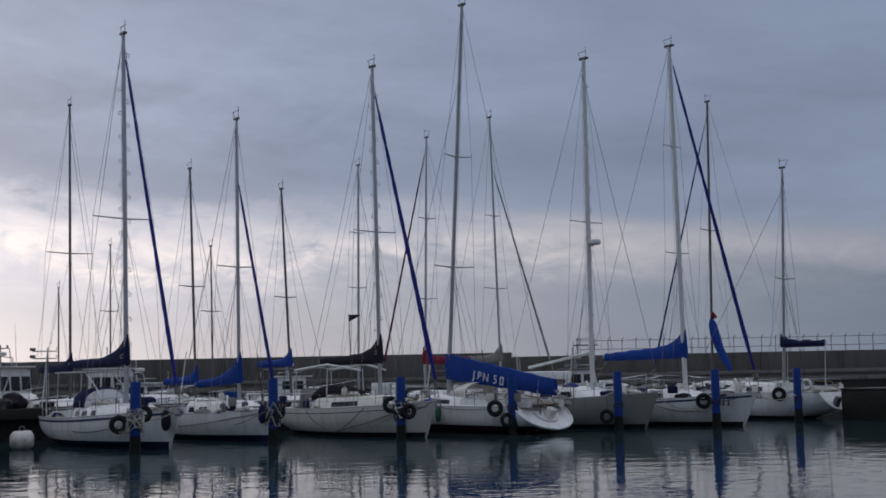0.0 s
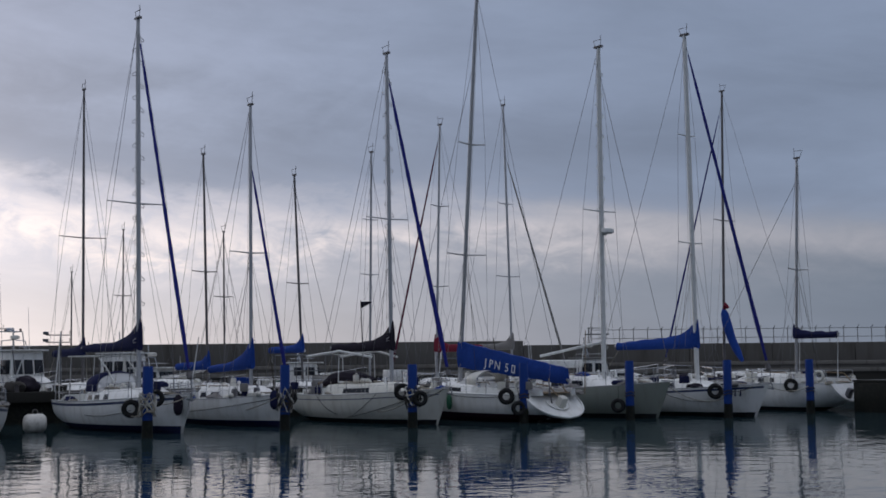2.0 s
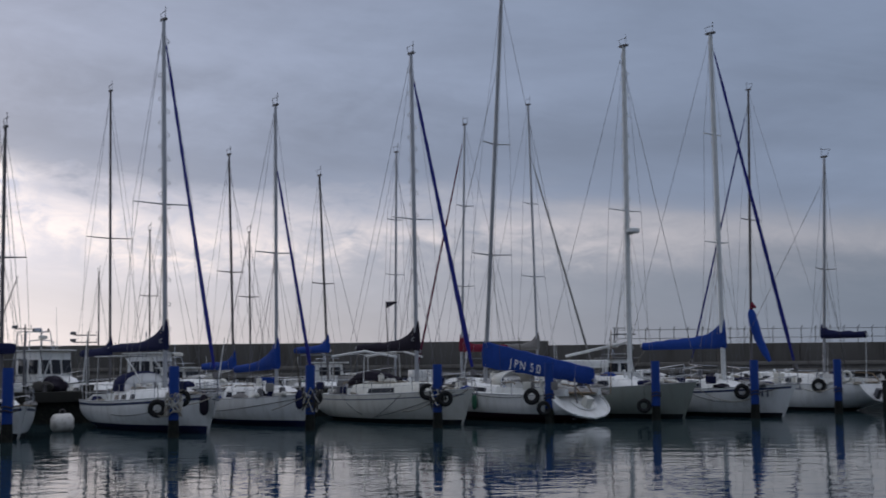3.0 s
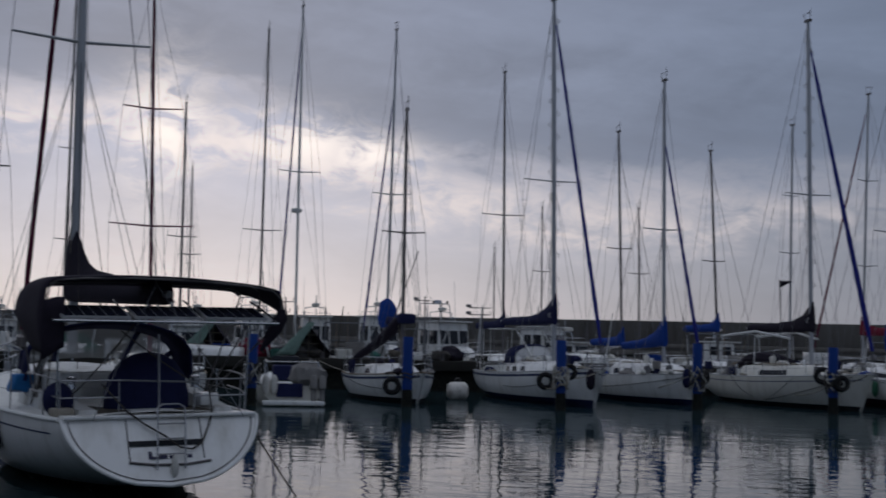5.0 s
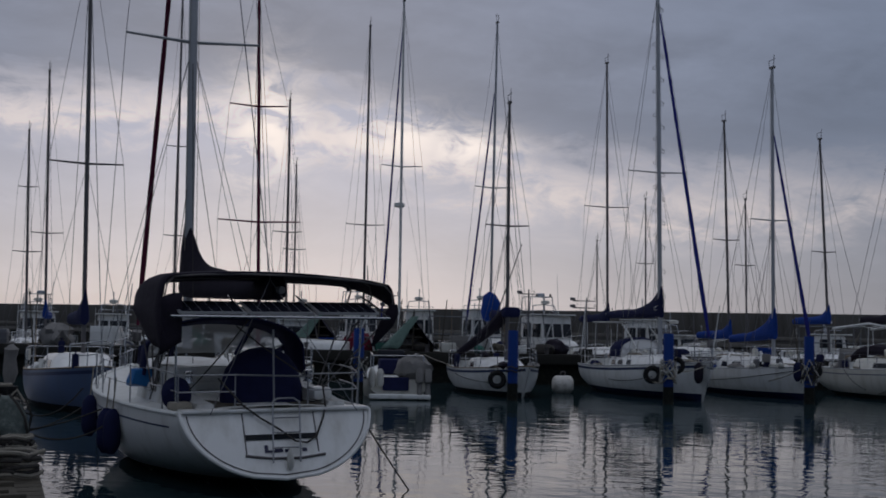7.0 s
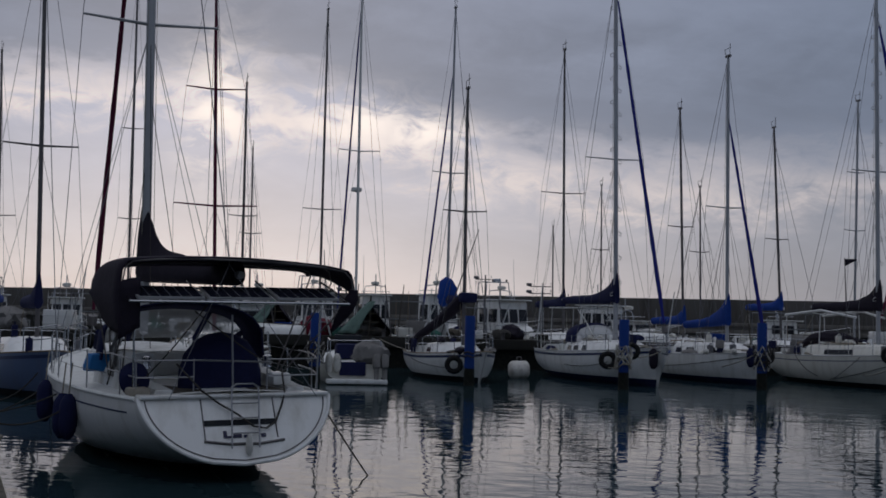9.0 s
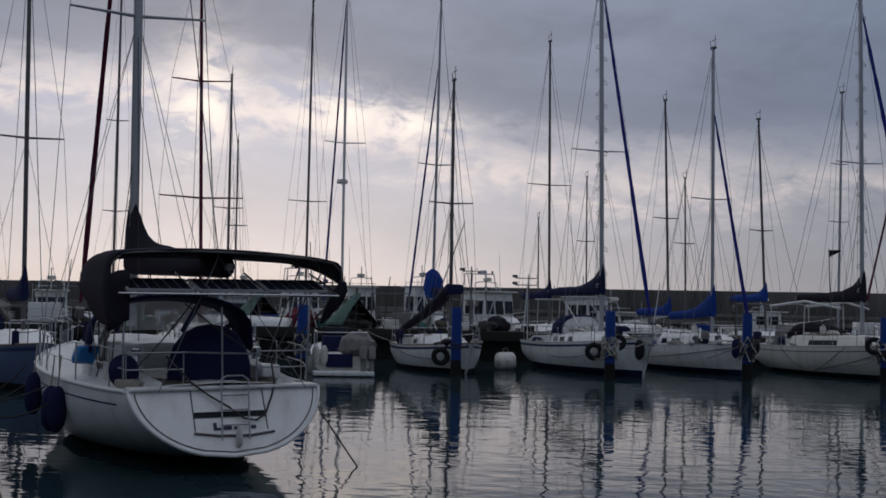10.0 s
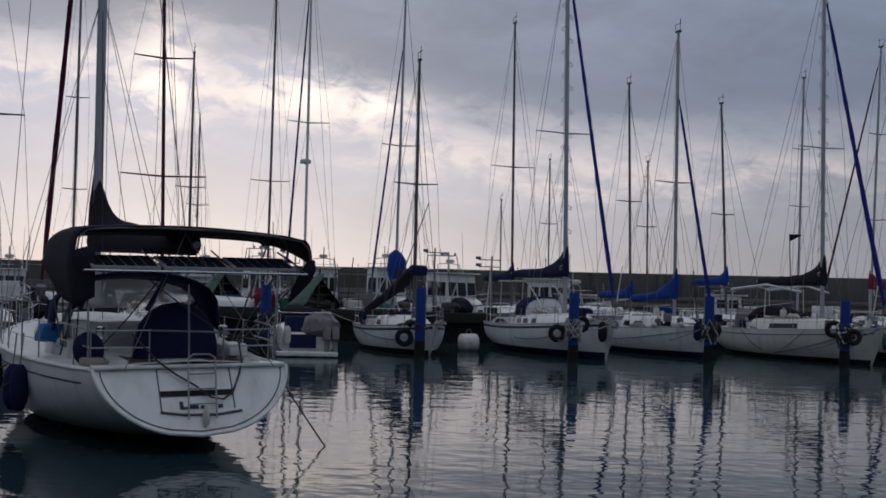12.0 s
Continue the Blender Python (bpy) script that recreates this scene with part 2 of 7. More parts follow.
pale_concrete = material("worn_pale_concrete", (0.20, 0.185, 0.165), 0.9, vary=0.25, scale=1.4, dirt=(0.07, 0.06, 0.05), dirt_amount=0.7, bump=0.4, bump_scale=9, streaks=True, spec=0.15)
dark_concrete = material("damp_dark_concrete", (0.036, 0.034, 0.030), 0.85, vary=0.25, scale=1.6, dirt=(0.03, 0.03, 0.025), dirt_amount=0.8, bump=0.5, bump_scale=8, streaks=True, spec=0.15)
galv = material("galvanised_fence", (0.17, 0.18, 0.19), 0.5, metal=0.4, vary=0.15)
timber = material("grey_timber", (0.085, 0.075, 0.06), 0.85, vary=0.3, scale=8, dirt=GRIME, dirt_amount=0.5, bump=0.4, spec=0.15)
teak = material("weathered_teak", (0.22, 0.16, 0.10), 0.75, vary=0.25, scale=10, bump=0.3)
buoy_white = material("grubby_buoy_plastic", (0.66, 0.63, 0.58), 0.5, vary=0.1, scale=5, dirt=(0.2, 0.17, 0.13), dirt_amount=0.7, bump=0.2)
fender_white = material("fender_vinyl", (0.6, 0.58, 0.53), 0.45, vary=0.08, dirt=(0.2, 0.18, 0.14), dirt_amount=0.6)
motor_grey = material("outboard_grey", (0.12, 0.12, 0.13), 0.4)
green_net = material("green_netting", (0.045, 0.125, 0.10), 0.9, vary=0.4, scale=20, bump=0.8, spec=0.15)
pale_net = material("faded_green_netting", (0.14, 0.205, 0.175), 0.9, vary=0.4, scale=20, bump=0.8, spec=0.15)
light_blue = material("bright_blue_canvas", (0.03, 0.16, 0.40), 0.8, vary=0.2, bump=0.4, spec=0.15)
ink = material("navy_lettering", (0.02, 0.02, 0.06), 0.5)
white_letter = material("white_lettering", (0.7, 0.72, 0.75), 0.6)
worn_white = material("chalky_worn_white_paint", (0.60, 0.60, 0.58), 0.6, vary=0.14, scale=2.5, dirt=(0.20, 0.18, 0.14), dirt_amount=0.8, streaks=True, spec=0.25)
dull_steel = material("weathered_stainless", (0.30, 0.30, 0.31), 0.4, metal=0.8, vary=0.12)
solar = material("solar_cells", (0.015, 0.017, 0.03), 0.2, vary=0.25, coat=0.6)


def glass_material(name, tint, rough, alpha):
    m = bpy.data.materials.new(name)
    m.use_nodes = True
    p = m.node_tree.nodes["Principled BSDF"]
    p.inputs["Base Color"].default_value = (*tint, 1)
    p.inputs["Roughness"].default_value, p.inputs["IOR"].default_value = rough, 1.45
    p.inputs["Specular IOR Level"].default_value = 0.3
    if alpha < 1:
        p.inputs["Alpha"].default_value = alpha
    return m


window_glass = glass_material("dark_window_acrylic", (0.02, 0.022, 0.028), 0.08, 1.0)
clear_vinyl = glass_material("cloudy_clear_vinyl", (0.66, 0.67, 0.68), 0.3, 0.42)

# harbour water: dark, glossy, small ripples drawn out across the view
water_mat = bpy.data.materials.new("harbour_water")
water_mat.use_nodes = True
nt = water_mat.node_tree
p = nt.nodes["Principled BSDF"]
p.inputs["Base Color"].default_value = (0.014, 0.032, 0.038, 1)
p.inputs["Roughness"].default_value, p.inputs["IOR"].default_value = 0.03, 1.333
p.inputs["Specular IOR Level"].default_value = 0.20
tc = nt.nodes.new("ShaderNodeTexCoord")
heights = []
for scale, stretch, detail, turn in ((1.0, (2.3, 3.0, 1), 1.6, 25.0), (1.0, (0.62, 0.90, 1), 2, 31.0), (1.0, (6.0, 9.0, 1), 2, 15.0)):
    mp = nt.nodes.new("ShaderNodeMapping")
    mp.inputs["Rotation"].default_value = (0, 0, radians(-turn))
    mp.inputs["Scale"].default_value = stretch
    nt.links.new(tc.outputs["Object"], mp.inputs[0])
    nz = nt.nodes.new("ShaderNodeTexNoise")
    nz.inputs["Scale"].default_value, nz.inputs["Detail"].default_value, nz.inputs["Roughness"].default_value = scale, detail, 0.5
    nt.links.new(mp.outputs[0], nz.inputs["Vector"])
    heights.append(nz.outputs[0])
normal = None
for h, dist in zip(heights, (0.0062, 0.0125, 0.0006)):
    b = nt.nodes.new("ShaderNodeBump")
    b.inputs["Strength"].default_value, b.inputs["Distance"].default_value = 1.0, dist
    nt.links.new(h, b.inputs["Height"])
    if normal:
        nt.links.new(normal, b.inputs["Normal"])
    normal = b.outputs[0]
nt.links.new(normal, p.inputs["Normal"])
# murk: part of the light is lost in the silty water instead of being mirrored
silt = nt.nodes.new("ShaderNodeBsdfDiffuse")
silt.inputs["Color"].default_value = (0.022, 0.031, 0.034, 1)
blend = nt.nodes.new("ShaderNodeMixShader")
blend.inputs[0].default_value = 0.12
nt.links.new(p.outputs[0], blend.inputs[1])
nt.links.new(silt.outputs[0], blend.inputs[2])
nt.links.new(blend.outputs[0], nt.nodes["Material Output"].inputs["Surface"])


# ---- mesh helpers ----
def mesh_of(name, bm, mat, smooth=True):
    me = bpy.data.meshes.new(name)
    bmesh.ops.recalc_face_normals(bm, faces=bm.faces)
    bm.to_mesh(me)
    bm.free()
    me.materials.append(mat)
    if smooth:
        for f in me.polygons:
            f.use_smooth = True
        me.set_sharp_from_angle(angle=radians(38))
    return me


def part(name, bm, mat, parent=None, label="", smooth=True):
    ob = new(name, mesh_of(name, bm, mat, smooth))
    if parent is not None:
        ob.parent = parent
    if label:
        ob["label"] = label
    return ob


def shared(name, me, parent, m=None):
    """One more piece on a mesh that others use too."""
    ob = new(name, me)
    ob.parent = parent
    if m is not None:
        ob.matrix_basis = m
    return ob


def thing(name, x, y, z=0.0, rz=0.0, label="", category="", group="", kind=""):
    ob = new(name)
    ob.matrix_basis = pose(x, y, z, 0, 0, rz)
    return tagged(ob, label, category, group, kind)


def box(bm, centre, size, turn=None, bevel=0.0):
    m = Matrix.Translation(centre) @ (turn.to_4x4() if turn else Matrix.Identity(4)) @ Matrix.Diagonal((*size, 1))
    got = bmesh.ops.create_cube(bm, size=1.0, matrix=m)
    if bevel:
        edges = {e for v in got["verts"] for e in v.link_edges}
        bmesh.ops.bevel(bm, geom=list(edges), offset=bevel, segments=2, profile=0.6, affect="EDGES")
    return bm


def tube(bm, points, radius, seg=8, caps=True):
    """A round bar along points; radius is one number or one a point."""
    pts = [Vector(q) for q in points]
    radii = [radius] * len(pts) if isinstance(radius, (int, float)) else list(radius)
    rings, side = [], None
    for k, q in enumerate(pts):
        ahead = (pts[min(k + 1, len(pts) - 1)] - pts[max(k - 1, 0)]).normalized()
        if side is None:
            side = ahead.orthogonal().normalized()
        side = (side - ahead * side.dot(ahead)).normalized()
        other = ahead.cross(side)
        rings.append([bm.verts.new(q + (side * math.cos(a) + other * math.sin(a)) * radii[k]) for a in (2 * math.pi * s / seg for s in range(seg))])
    for a, b in zip(rings, rings[1:]):
        for s in range(seg):
            bm.faces.new((a[s], a[(s + 1) % seg], b[(s + 1) % seg], b[s]))
    if caps:
        bm.faces.new(rings[0][::-1])
        bm.faces.new(rings[-1])
    return bm


def loft(bm, rings, closed=True, caps=True):
    """Skins rings of points that have the same count."""
    vs = [[bm.verts.new(q) for q in ring] for ring in rings]
    n = len(vs[0])
    for a, b in zip(vs, vs[1:]):
        for s in range(n if closed else n - 1):
            bm.faces.new((a[s], a[(s + 1) % n], b[(s + 1) % n], b[s]))
    if caps and closed:
        bm.faces.new(vs[0][::-1])
        bm.faces.new(vs[-1])
    return bm


def sag(a, b, drop, n=8):
    a, b = Vector(a), Vector(b)
    return [a.lerp(b, k / n) - Vector((0, 0, 4 * drop * (k / n) * (1 - k / n))) for k in range(n + 1)]


def torus(bm, big_r, small_r, n=20, m=8, squash=1.0):
    """A ring round the y axis."""
    rings = []
    for k in range(n):
        a = 2 * math.pi * k / n
        c = Vector((math.cos(a), 0, math.sin(a)))
        rings.append([c * (big_r + small_r * math.cos(b)) + Vector((0, squash * small_r * math.sin(b), 0)) for b in (2 * math.pi * j / m for j in range(m))])
    vs = [[bm.verts.new(q) for q in ring] for ring in rings]
    for k in range(n):
        for j in range(m):
            a, b = vs[k], vs[(k + 1) % n]
            bm.faces.new((a[j], a[(j + 1) % m], b[(j + 1) % m], b[j]))
    return bm


def B():
    return bmesh.new()


# ---- water, breakwater, quay ----
bm = B()
bmesh.ops.create_grid(bm, x_segments=2, y_segments=2, size=1500, matrix=Matrix.Translation((0, 1400, 0)))
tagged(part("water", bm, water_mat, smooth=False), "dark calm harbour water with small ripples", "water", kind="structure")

WALL_Y = 88.0


def breakwater():
    """A long cast wall: parapet on top, two ledges below, joints every six metres."""
    root = thing("breakwater_wall", 0, 0, label="long weathered concrete breakwater wall behind the boats", category="wall", kind="structure")
    x = -150.0
    while x < 126:
        high = 3.82 if x < 6 else 3.50
        bm = B()
        box(bm, (x + 2.99, WALL_Y + 0.6, high - 0.85), (5.97, 1.2, 1.7), bevel=0.04)
        part("wall_panel", bm, concrete, root)
        x += 6.0
    for y0, y1, z0, z1 in ((WALL_Y - 2.2, WALL_Y + 1.4, -1.0, 2.12), (WALL_Y - 4.4, WALL_Y - 2.2, -1.0, 1.62)):
        bm = B()
        box(bm, (-12, (y0 + y1) / 2, (z0 + z1) / 2), (276, y1 - y0, z1 - z0), bevel=0.06)
        part("ledge", bm, concrete if z1 > 2 else dark_concrete, root)
    x = -150.0
    while x < 126:
        for y, z in ((WALL_Y - 2.22, 2.10), (WALL_Y - 4.42, 1.60)):
            bm = B()
            box(bm, (x + 2.985, y, z - 0.05), (5.96, 0.14, 0.26), bevel=0.03)
            part("coping_block", bm, pale_concrete, root)
        x += 6.0
    return root


breakwater()


def fence():
    root = thing("fence", 0, 0, label="thin galvanised fence with leaning tops on the breakwater", category="fence", kind="structure")
    bm = B()
    tube(bm, [(0, 0, 0), (0, 0, 1.08), (0.08, -0.10, 1.25)], 0.028, 6)
    post = mesh_of("post", bm, galv)
    x = 11.0
    while x < 64:
        shared("post", post, root, Matrix.Translation((x, WALL_Y + 0.5, 3.50)))
        x += 1.02
    for z in (0.42, 1.05):
        bm = B()
        tube(bm, [(11, WALL_Y + 0.5, 3.50 + z), (64, WALL_Y + 0.5, 3.50 + z)], 0.022, 6)
        part("rail", bm, galv, root)


fence()

HEAD = Vector((0.62, -0.785, 0))
ROW = Vector((0.895, 0.445, 0))
RZ_OUT = math.degrees(math.atan2(HEAD.y, HEAD.x))
RZ_IN = RZ_OUT + 180.0


def quay():
    """Low deck on piles behind the first row of berths."""
    root = thing("quay", 0, 0, label="low dark concrete quay on piles behind the berths", category="quay", kind="structure")
    ang = math.atan2(ROW.y, ROW.x)
    start = Vector((-21.1, 45.8, 0)) - ROW * 26
    turn = Euler((0, 0, ang)).to_matrix()
    side = Vector((-ROW.y, ROW.x, 0))
    for k in range(14):
        c = start + ROW * (k * 5 + 2.5) + side * 1.3
        bm = B()
        box(bm, (c.x, c.y, 1.05), (4.97, 2.6, 0.42), turn, bevel=0.03)
        part("deck_slab", bm, dark_concrete, root)
        # solid near-black block: shade under the deck put into its colour
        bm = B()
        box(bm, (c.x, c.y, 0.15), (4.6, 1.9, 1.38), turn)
        part("pile_wall", bm, wet_shade, root)
    bm = B()
    tube(bm, [(0, 0, 0), (0, 0, 0.22), (0, 0, 0.3)], (0.09, 0.08, 0.13), 10)
    boll = mesh_of("bollard", bm, dark_alloy)
    for k in range(14):
        c = start + ROW * (k * 5 + 1.0) + side * 0.3
        shared("bollard", boll, root, Matrix.Translation((c.x, c.y, 1.255)))


quay()


# ---- sailing yachts ----
class Hull:
    """The form of a hull: x forward from the stern, y to port, z up from the water."""

    def __init__(self, L, beam, fb, fs, stern=0.74, bow_rake=0.75, stern_rake=0.25, full=0.44, low=None, curve=3.4, fill=0.62, keel=0.8):
        self.L, self.beam, self.fb, self.fs, self.stern = L, beam, fb, fs, stern
        self.bow_rake, self.stern_rake, self.full = bow_rake, stern_rake, full
        self.low = 0.01 if low is None else low
        self.curve, self.fill, self.keel = curve, fill, keel

    def half(self, u):
        if u < self.full:
            f = self.stern + (1 - self.stern) * math.sin(math.pi / 2 * u / self.full)
        else:
            f = max(0.0, 1 - ((u - self.full) / (1 - self.full)) ** 2.15) ** 0.95
        return max(0.012, self.beam / 2 * f)

    def sheer(self, u):
        return self.fs + (self.fb - self.fs) * u ** 1.7 - 0.05 * math.sin(math.pi * u)

    def bottom(self, u):
        return self.low + (-0.42 - self.low) * math.sin(math.pi * min(1, u * 1.15 + 0.0) * 0.9) ** self.keel if u > 0 else self.low

    def at(self, u, v, side=1, out=0.0):
        b, s, zb = self.half(u), self.sheer(u), self.bottom(u)
        p = self.curve + (3.4 - self.curve) * min(1.0, u / 0.35) - 2.1 * max(0, (u - 0.35) / 0.65)
        q = self.fill + (0.62 - self.fill) * min(1.0, u / 0.35)
        y = b * max(0.0, 1 - v ** p) ** q
        x = u * self.L - self.bow_rake * v * u ** 7 + self.stern_rake * (v if self.stern_rake > 0 else v - 1) * (1 - u) ** 7
        return Vector((x, side * (y + out), s + (zb - s) * v))

    def v_of(self, u, z):
        s, zb = self.sheer(u), self.bottom(u)
        return min(1.0, max(0.0, (z - s) / (zb - s)))

    def side_z(self, x, z, side=1, out=0.0):
        """The point of the side at length x and height z."""
        u = min(1, max(0, x / self.L))
        return self.at(u, self.v_of(u, z), side, out)


def hull_mesh(h, n=26, m=12):
    bm = B()
    rings = []
    for k in range(n + 1):
        u = k / n
        port = [h.at(u, v / m, 1) for v in range(m + 1)]
        star = [h.at(u, v / m, -1) for v in range(m - 1, -1, -1)]
        rings.append(port + star)
    vs = [[bm.verts.new(q) for q in ring] for ring in rings]
    for a, b in zip(vs, vs[1:]):
        for s in range(len(a) - 1):
            bm.faces.new((a[s], a[s + 1], b[s + 1], b[s]))
    bm.faces.new(vs[0])
    bmesh.ops.remove_doubles(bm, verts=bm.verts, dist=0.003)
    return bm


def band_mesh(h, side, top, bot, u0=0.0, u1=0.985, n=24, out=0.006):
    """A painted band on one side between two heights, which are functions of u."""
    bm = B()
    rows = []
    for k in range(n + 1):
        u = u0 + (u1 - u0) * k / n
        rows.append([h.at(u, h.v_of(u, top(u) + (bot(u) - top(u)) * j / 4), side, out) for j in range(5)])
    return loft(bm, rows, closed=False, caps=False)


def deck_mesh(h, n=22, drop=0.02):
    bm = B()
    rows = []
    for k in range(n + 1):
        u = 0.0 + k / n
        q = h.at(u, 0, 1)
        rows.append([Vector((q.x, q.y * f, q.z - drop + 0.07 * (1 - f * f) * h.half(u))) for f in (1, 0.5, 0, -0.5, -1)])
    return loft(bm, rows, closed=False, caps=False)


def cabin_ring(h, x, f, z_top, inset=0.10):
    u = x / h.L
    w = max(0.14, h.half(u) * f)
    z0 = h.sheer(u) - 0.03
    t = max(0.08, w - inset * 1.3)
    return [(x, w, z0), (x, w - inset * 0.7, z0 + (z_top - z0) * 0.7), (x, t - 0.06, z_top), (x, t * 0.5, z_top + 0.035), (x, 0, z_top + 0.05),
            (x, -t * 0.5, z_top + 0.035), (x, -t + 0.06, z_top), (x, -w + inset * 0.7, z0 + (z_top - z0) * 0.7), (x, -w, z0)]


def cabin(root, h, x0, x1, high, mat, windows=(), f=0.66, slope=0.35, name="coachroof"):
    """A low cabin with sloping front and dark side windows: windows are (from, to) along its length, 0 to 1."""
    bm = B()
    rings, n = [], 10
    for k in range(n + 1):
        q = k / n
        x = x0 + (x1 - x0) * q
        fall = 1.0 if q < 1 - slope else max(0.06, 1 - ((q - 1 + slope) / slope) ** 1.4)
        u = x / h.L
        rings.append(cabin_ring(h, x, f * (1 - 0.10 * q), h.sheer(u) + high * fall))
    loft(bm, rings)
    ob = part(name, bm, mat, root)
    for a, b in windows:
        for side in (1, -1):
            bm = B()
            pts = []
            for q in (a, (a + b) / 2, b):
                x = x0 + (x1 - x0) * q
                fall = 1.0 if q < 1 - slope else max(0.06, 1 - ((q - 1 + slope) / slope) ** 1.4)
                ring = cabin_ring(h, x, f * (1 - 0.10 * q), h.sheer(x / h.L) + high * fall)
                lo, hi = Vector(ring[0]), Vector(ring[1])
                lean = 0.03 if q == a else (-0.05 if q == b else 0)
                pts.append((lo.lerp(hi, 0.30), lo.lerp(hi, 0.92) + Vector((lean, 0, 0))))
            rows = []
            for lo, hi in pts:
                o = Vector((0, 0.008, 0.002))
                i = Vector((0, -0.03, 0))
                quad = [lo + o, hi + o, hi + i, lo + i]
                rows.append([Vector((q.x, q.y * side, q.z)) for q in quad])
            loft(bm, rows)
            part("cabin_window", bm, window_glass, ob)
    return ob


def wire_part(root, name, a, b, r=0.007, mat=None):
    bm = B()
    tube(bm, [a, b], r, 5, False)
    return part(name, bm, mat or wire, root)


def rig(root, h, foot_x, top, radius, mat, spreaders=(), jib=None, jib_top=0.93, base_z=None, bow_x=None, steps=False, back=True, jib_r=0.055, radar=None, side_wires=True, fine=True):
    """Mast with spreaders, stays and shrouds. top: the masthead. jib: the cover of the rolled foresail, or None."""
    foot = Vector((foot_x, 0, base_z if base_z is not None else h.sheer(foot_x / h.L) + 0.3))
    top = Vector(top)
    on = lambda z: foot.lerp(top, (z - foot.z) / (top.z - foot.z))
    bm = B()
    mid = foot.lerp(top, 0.6)
    tube(bm, [foot, mid, top], (radius, radius, radius * 0.78), 10)
    mast = part("mast", bm, mat, root)
    # masthead: crane, vane and aerial
    bm = B()
    box(bm, top + Vector((0, 0, 0.03)), (radius * 4.2, radius * 1.6, 0.08))
    tube(bm, [top + Vector((0.12, 0, 0)), top + Vector((0.14, 0, 0.5))], 0.012, 5)
    tube(bm, [top + Vector((-0.16, 0, 0.05)), top + Vector((-0.34, 0.04, 0.34)), top + Vector((0.1, 0.06, 0.36))], 0.014, 5)
    part("masthead_fitting", bm, dark_alloy, mast)
    chain_x = foot.x - 0.12
    u = chain_x / h.L
    rail = h.half(u) * 0.96
    zc = h.sheer(u)
    tips = []
    for z, half in spreaders:
        c = on(z)
        for side in (1, -1):
            bm = B()
            tip = c + Vector((-0.10, side * half, 0.05))
            tube(bm, [c, tip], (0.034, 0.022), 6)
            part("spreader", bm, mat, mast)
            tips.append((side, tip))
    if side_wires:
        for side in (1, -1):
            mine = [q for s, q in tips if s == side]
            chain = Vector((chain_x, side * rail, zc))
            pts = [chain, *mine, on(top.z - 0.12)]
            bm = B()
            tube(bm, pts, 0.007, 5, False)
            part("cap_shroud", bm, wire, root)
            if mine:
                for k, q in enumerate(mine[:1]):
                    wire_part(root, "lower_shroud", Vector((chain_x - 0.4, side * rail, zc)), on(q.z - 0.1), 0.0065)
                    if fine:
                        wire_part(root, "lower_shroud", Vector((chain_x + 0.45, side * rail, zc)), on(q.z - 0.1), 0.006)
            if fine:
                wire_part(root, "halyard", on(foot.z + 0.4) + Vector((-radius * 1.6, side * 0.12, 0)), on(top.z - 0.3) + Vector((-radius, 0.03 * side, 0)), 0.006, rope)
    bow = Vector((bow_x if bow_x else h.L + 0.12, 0, h.sheer(1.0) + 0.05))
    head = on(foot.z + (top.z - foot.z) * jib_top)
    wire_part(root, "forestay", bow, head, 0.011)
    if jib:
        a, b = bow.lerp(head, 0.06), bow.lerp(head, 0.955)
        n = 26
        bm = B()
        pts = [a.lerp(b, k / n) for k in range(n + 1)]
        rad = [jib_r * (1.0 if 1 < k < n - 1 else 0.6) * (1.15 - 0.5 * k / n + 0.10 * math.sin(k * 2.3)) for k in range(n + 1)]
        tube(bm, pts, rad, 8)
        part("furled_jib", bm, jib, root)
        bm = B()
        tube(bm, [bow.lerp(head, 0.035), bow.lerp(head, 0.05)], (0.10, 0.10), 10)
        part("furling_drum", bm, dark_alloy, root)
    if back:
        split = Vector((0.9, 0, h.fs + 1.9))
        wire_part(root, "backstay", top, split, 0.009)
        for side in (1, -1):
            wire_part(root, "backstay", split, (0.1, side * h.half(0.02) * 0.75, h.fs), 0.006)
    if fine:
        for k in range(3):
            end = Vector((foot.x - 0.3 - 0.5 * k, (0.5, -0.6, 0.2)[k], h.sheer(0.5) + 0.35))
            wire_part(root, "halyard_tail", on(min(top.z - 2.0, 5.2 + 1.1 * k)), end, 0.007, dark_rope)
    if steps:
        bm = B()
        tube(bm, [(0, 0, 0), (0, 0.14, -0.04), (0, 0.15, 0.05), (0, 0.0, 0.14)], 0.014, 5)
        me = mesh_of("mast_step", bm, mat)
        z, k = foot.z + 1.3, 0
        while z < top.z - 0.6:
            c = on(z)
            flip = Matrix.Rotation(math.pi * (k % 2), 4, "Z")
            shared("mast_step", me, mast, Matrix.Translation(c) @ flip @ Matrix.Translation((0, radius * 0.8, 0)))
            z += 0.44
            k += 1
    if radar:
        c = on(radar)
        bm = B()
        tube(bm, [c + Vector((0.34, 0, 0.0)), c + Vector((0.34, 0, 0.05)), c + Vector((0.34, 0, 0.18)), c + Vector((0.34, 0, 0.22))], (0.22, 0.27, 0.25, 0.12), 14)
        part("radar_dome", bm, white_mast, mast, "white radar dome")
        bm = B()
        tube(bm, [c, c + Vector((0.3, 0, -0.02))], 0.04, 6)
        part("radar_bracket", bm, alloy, mast)
    return mast, on


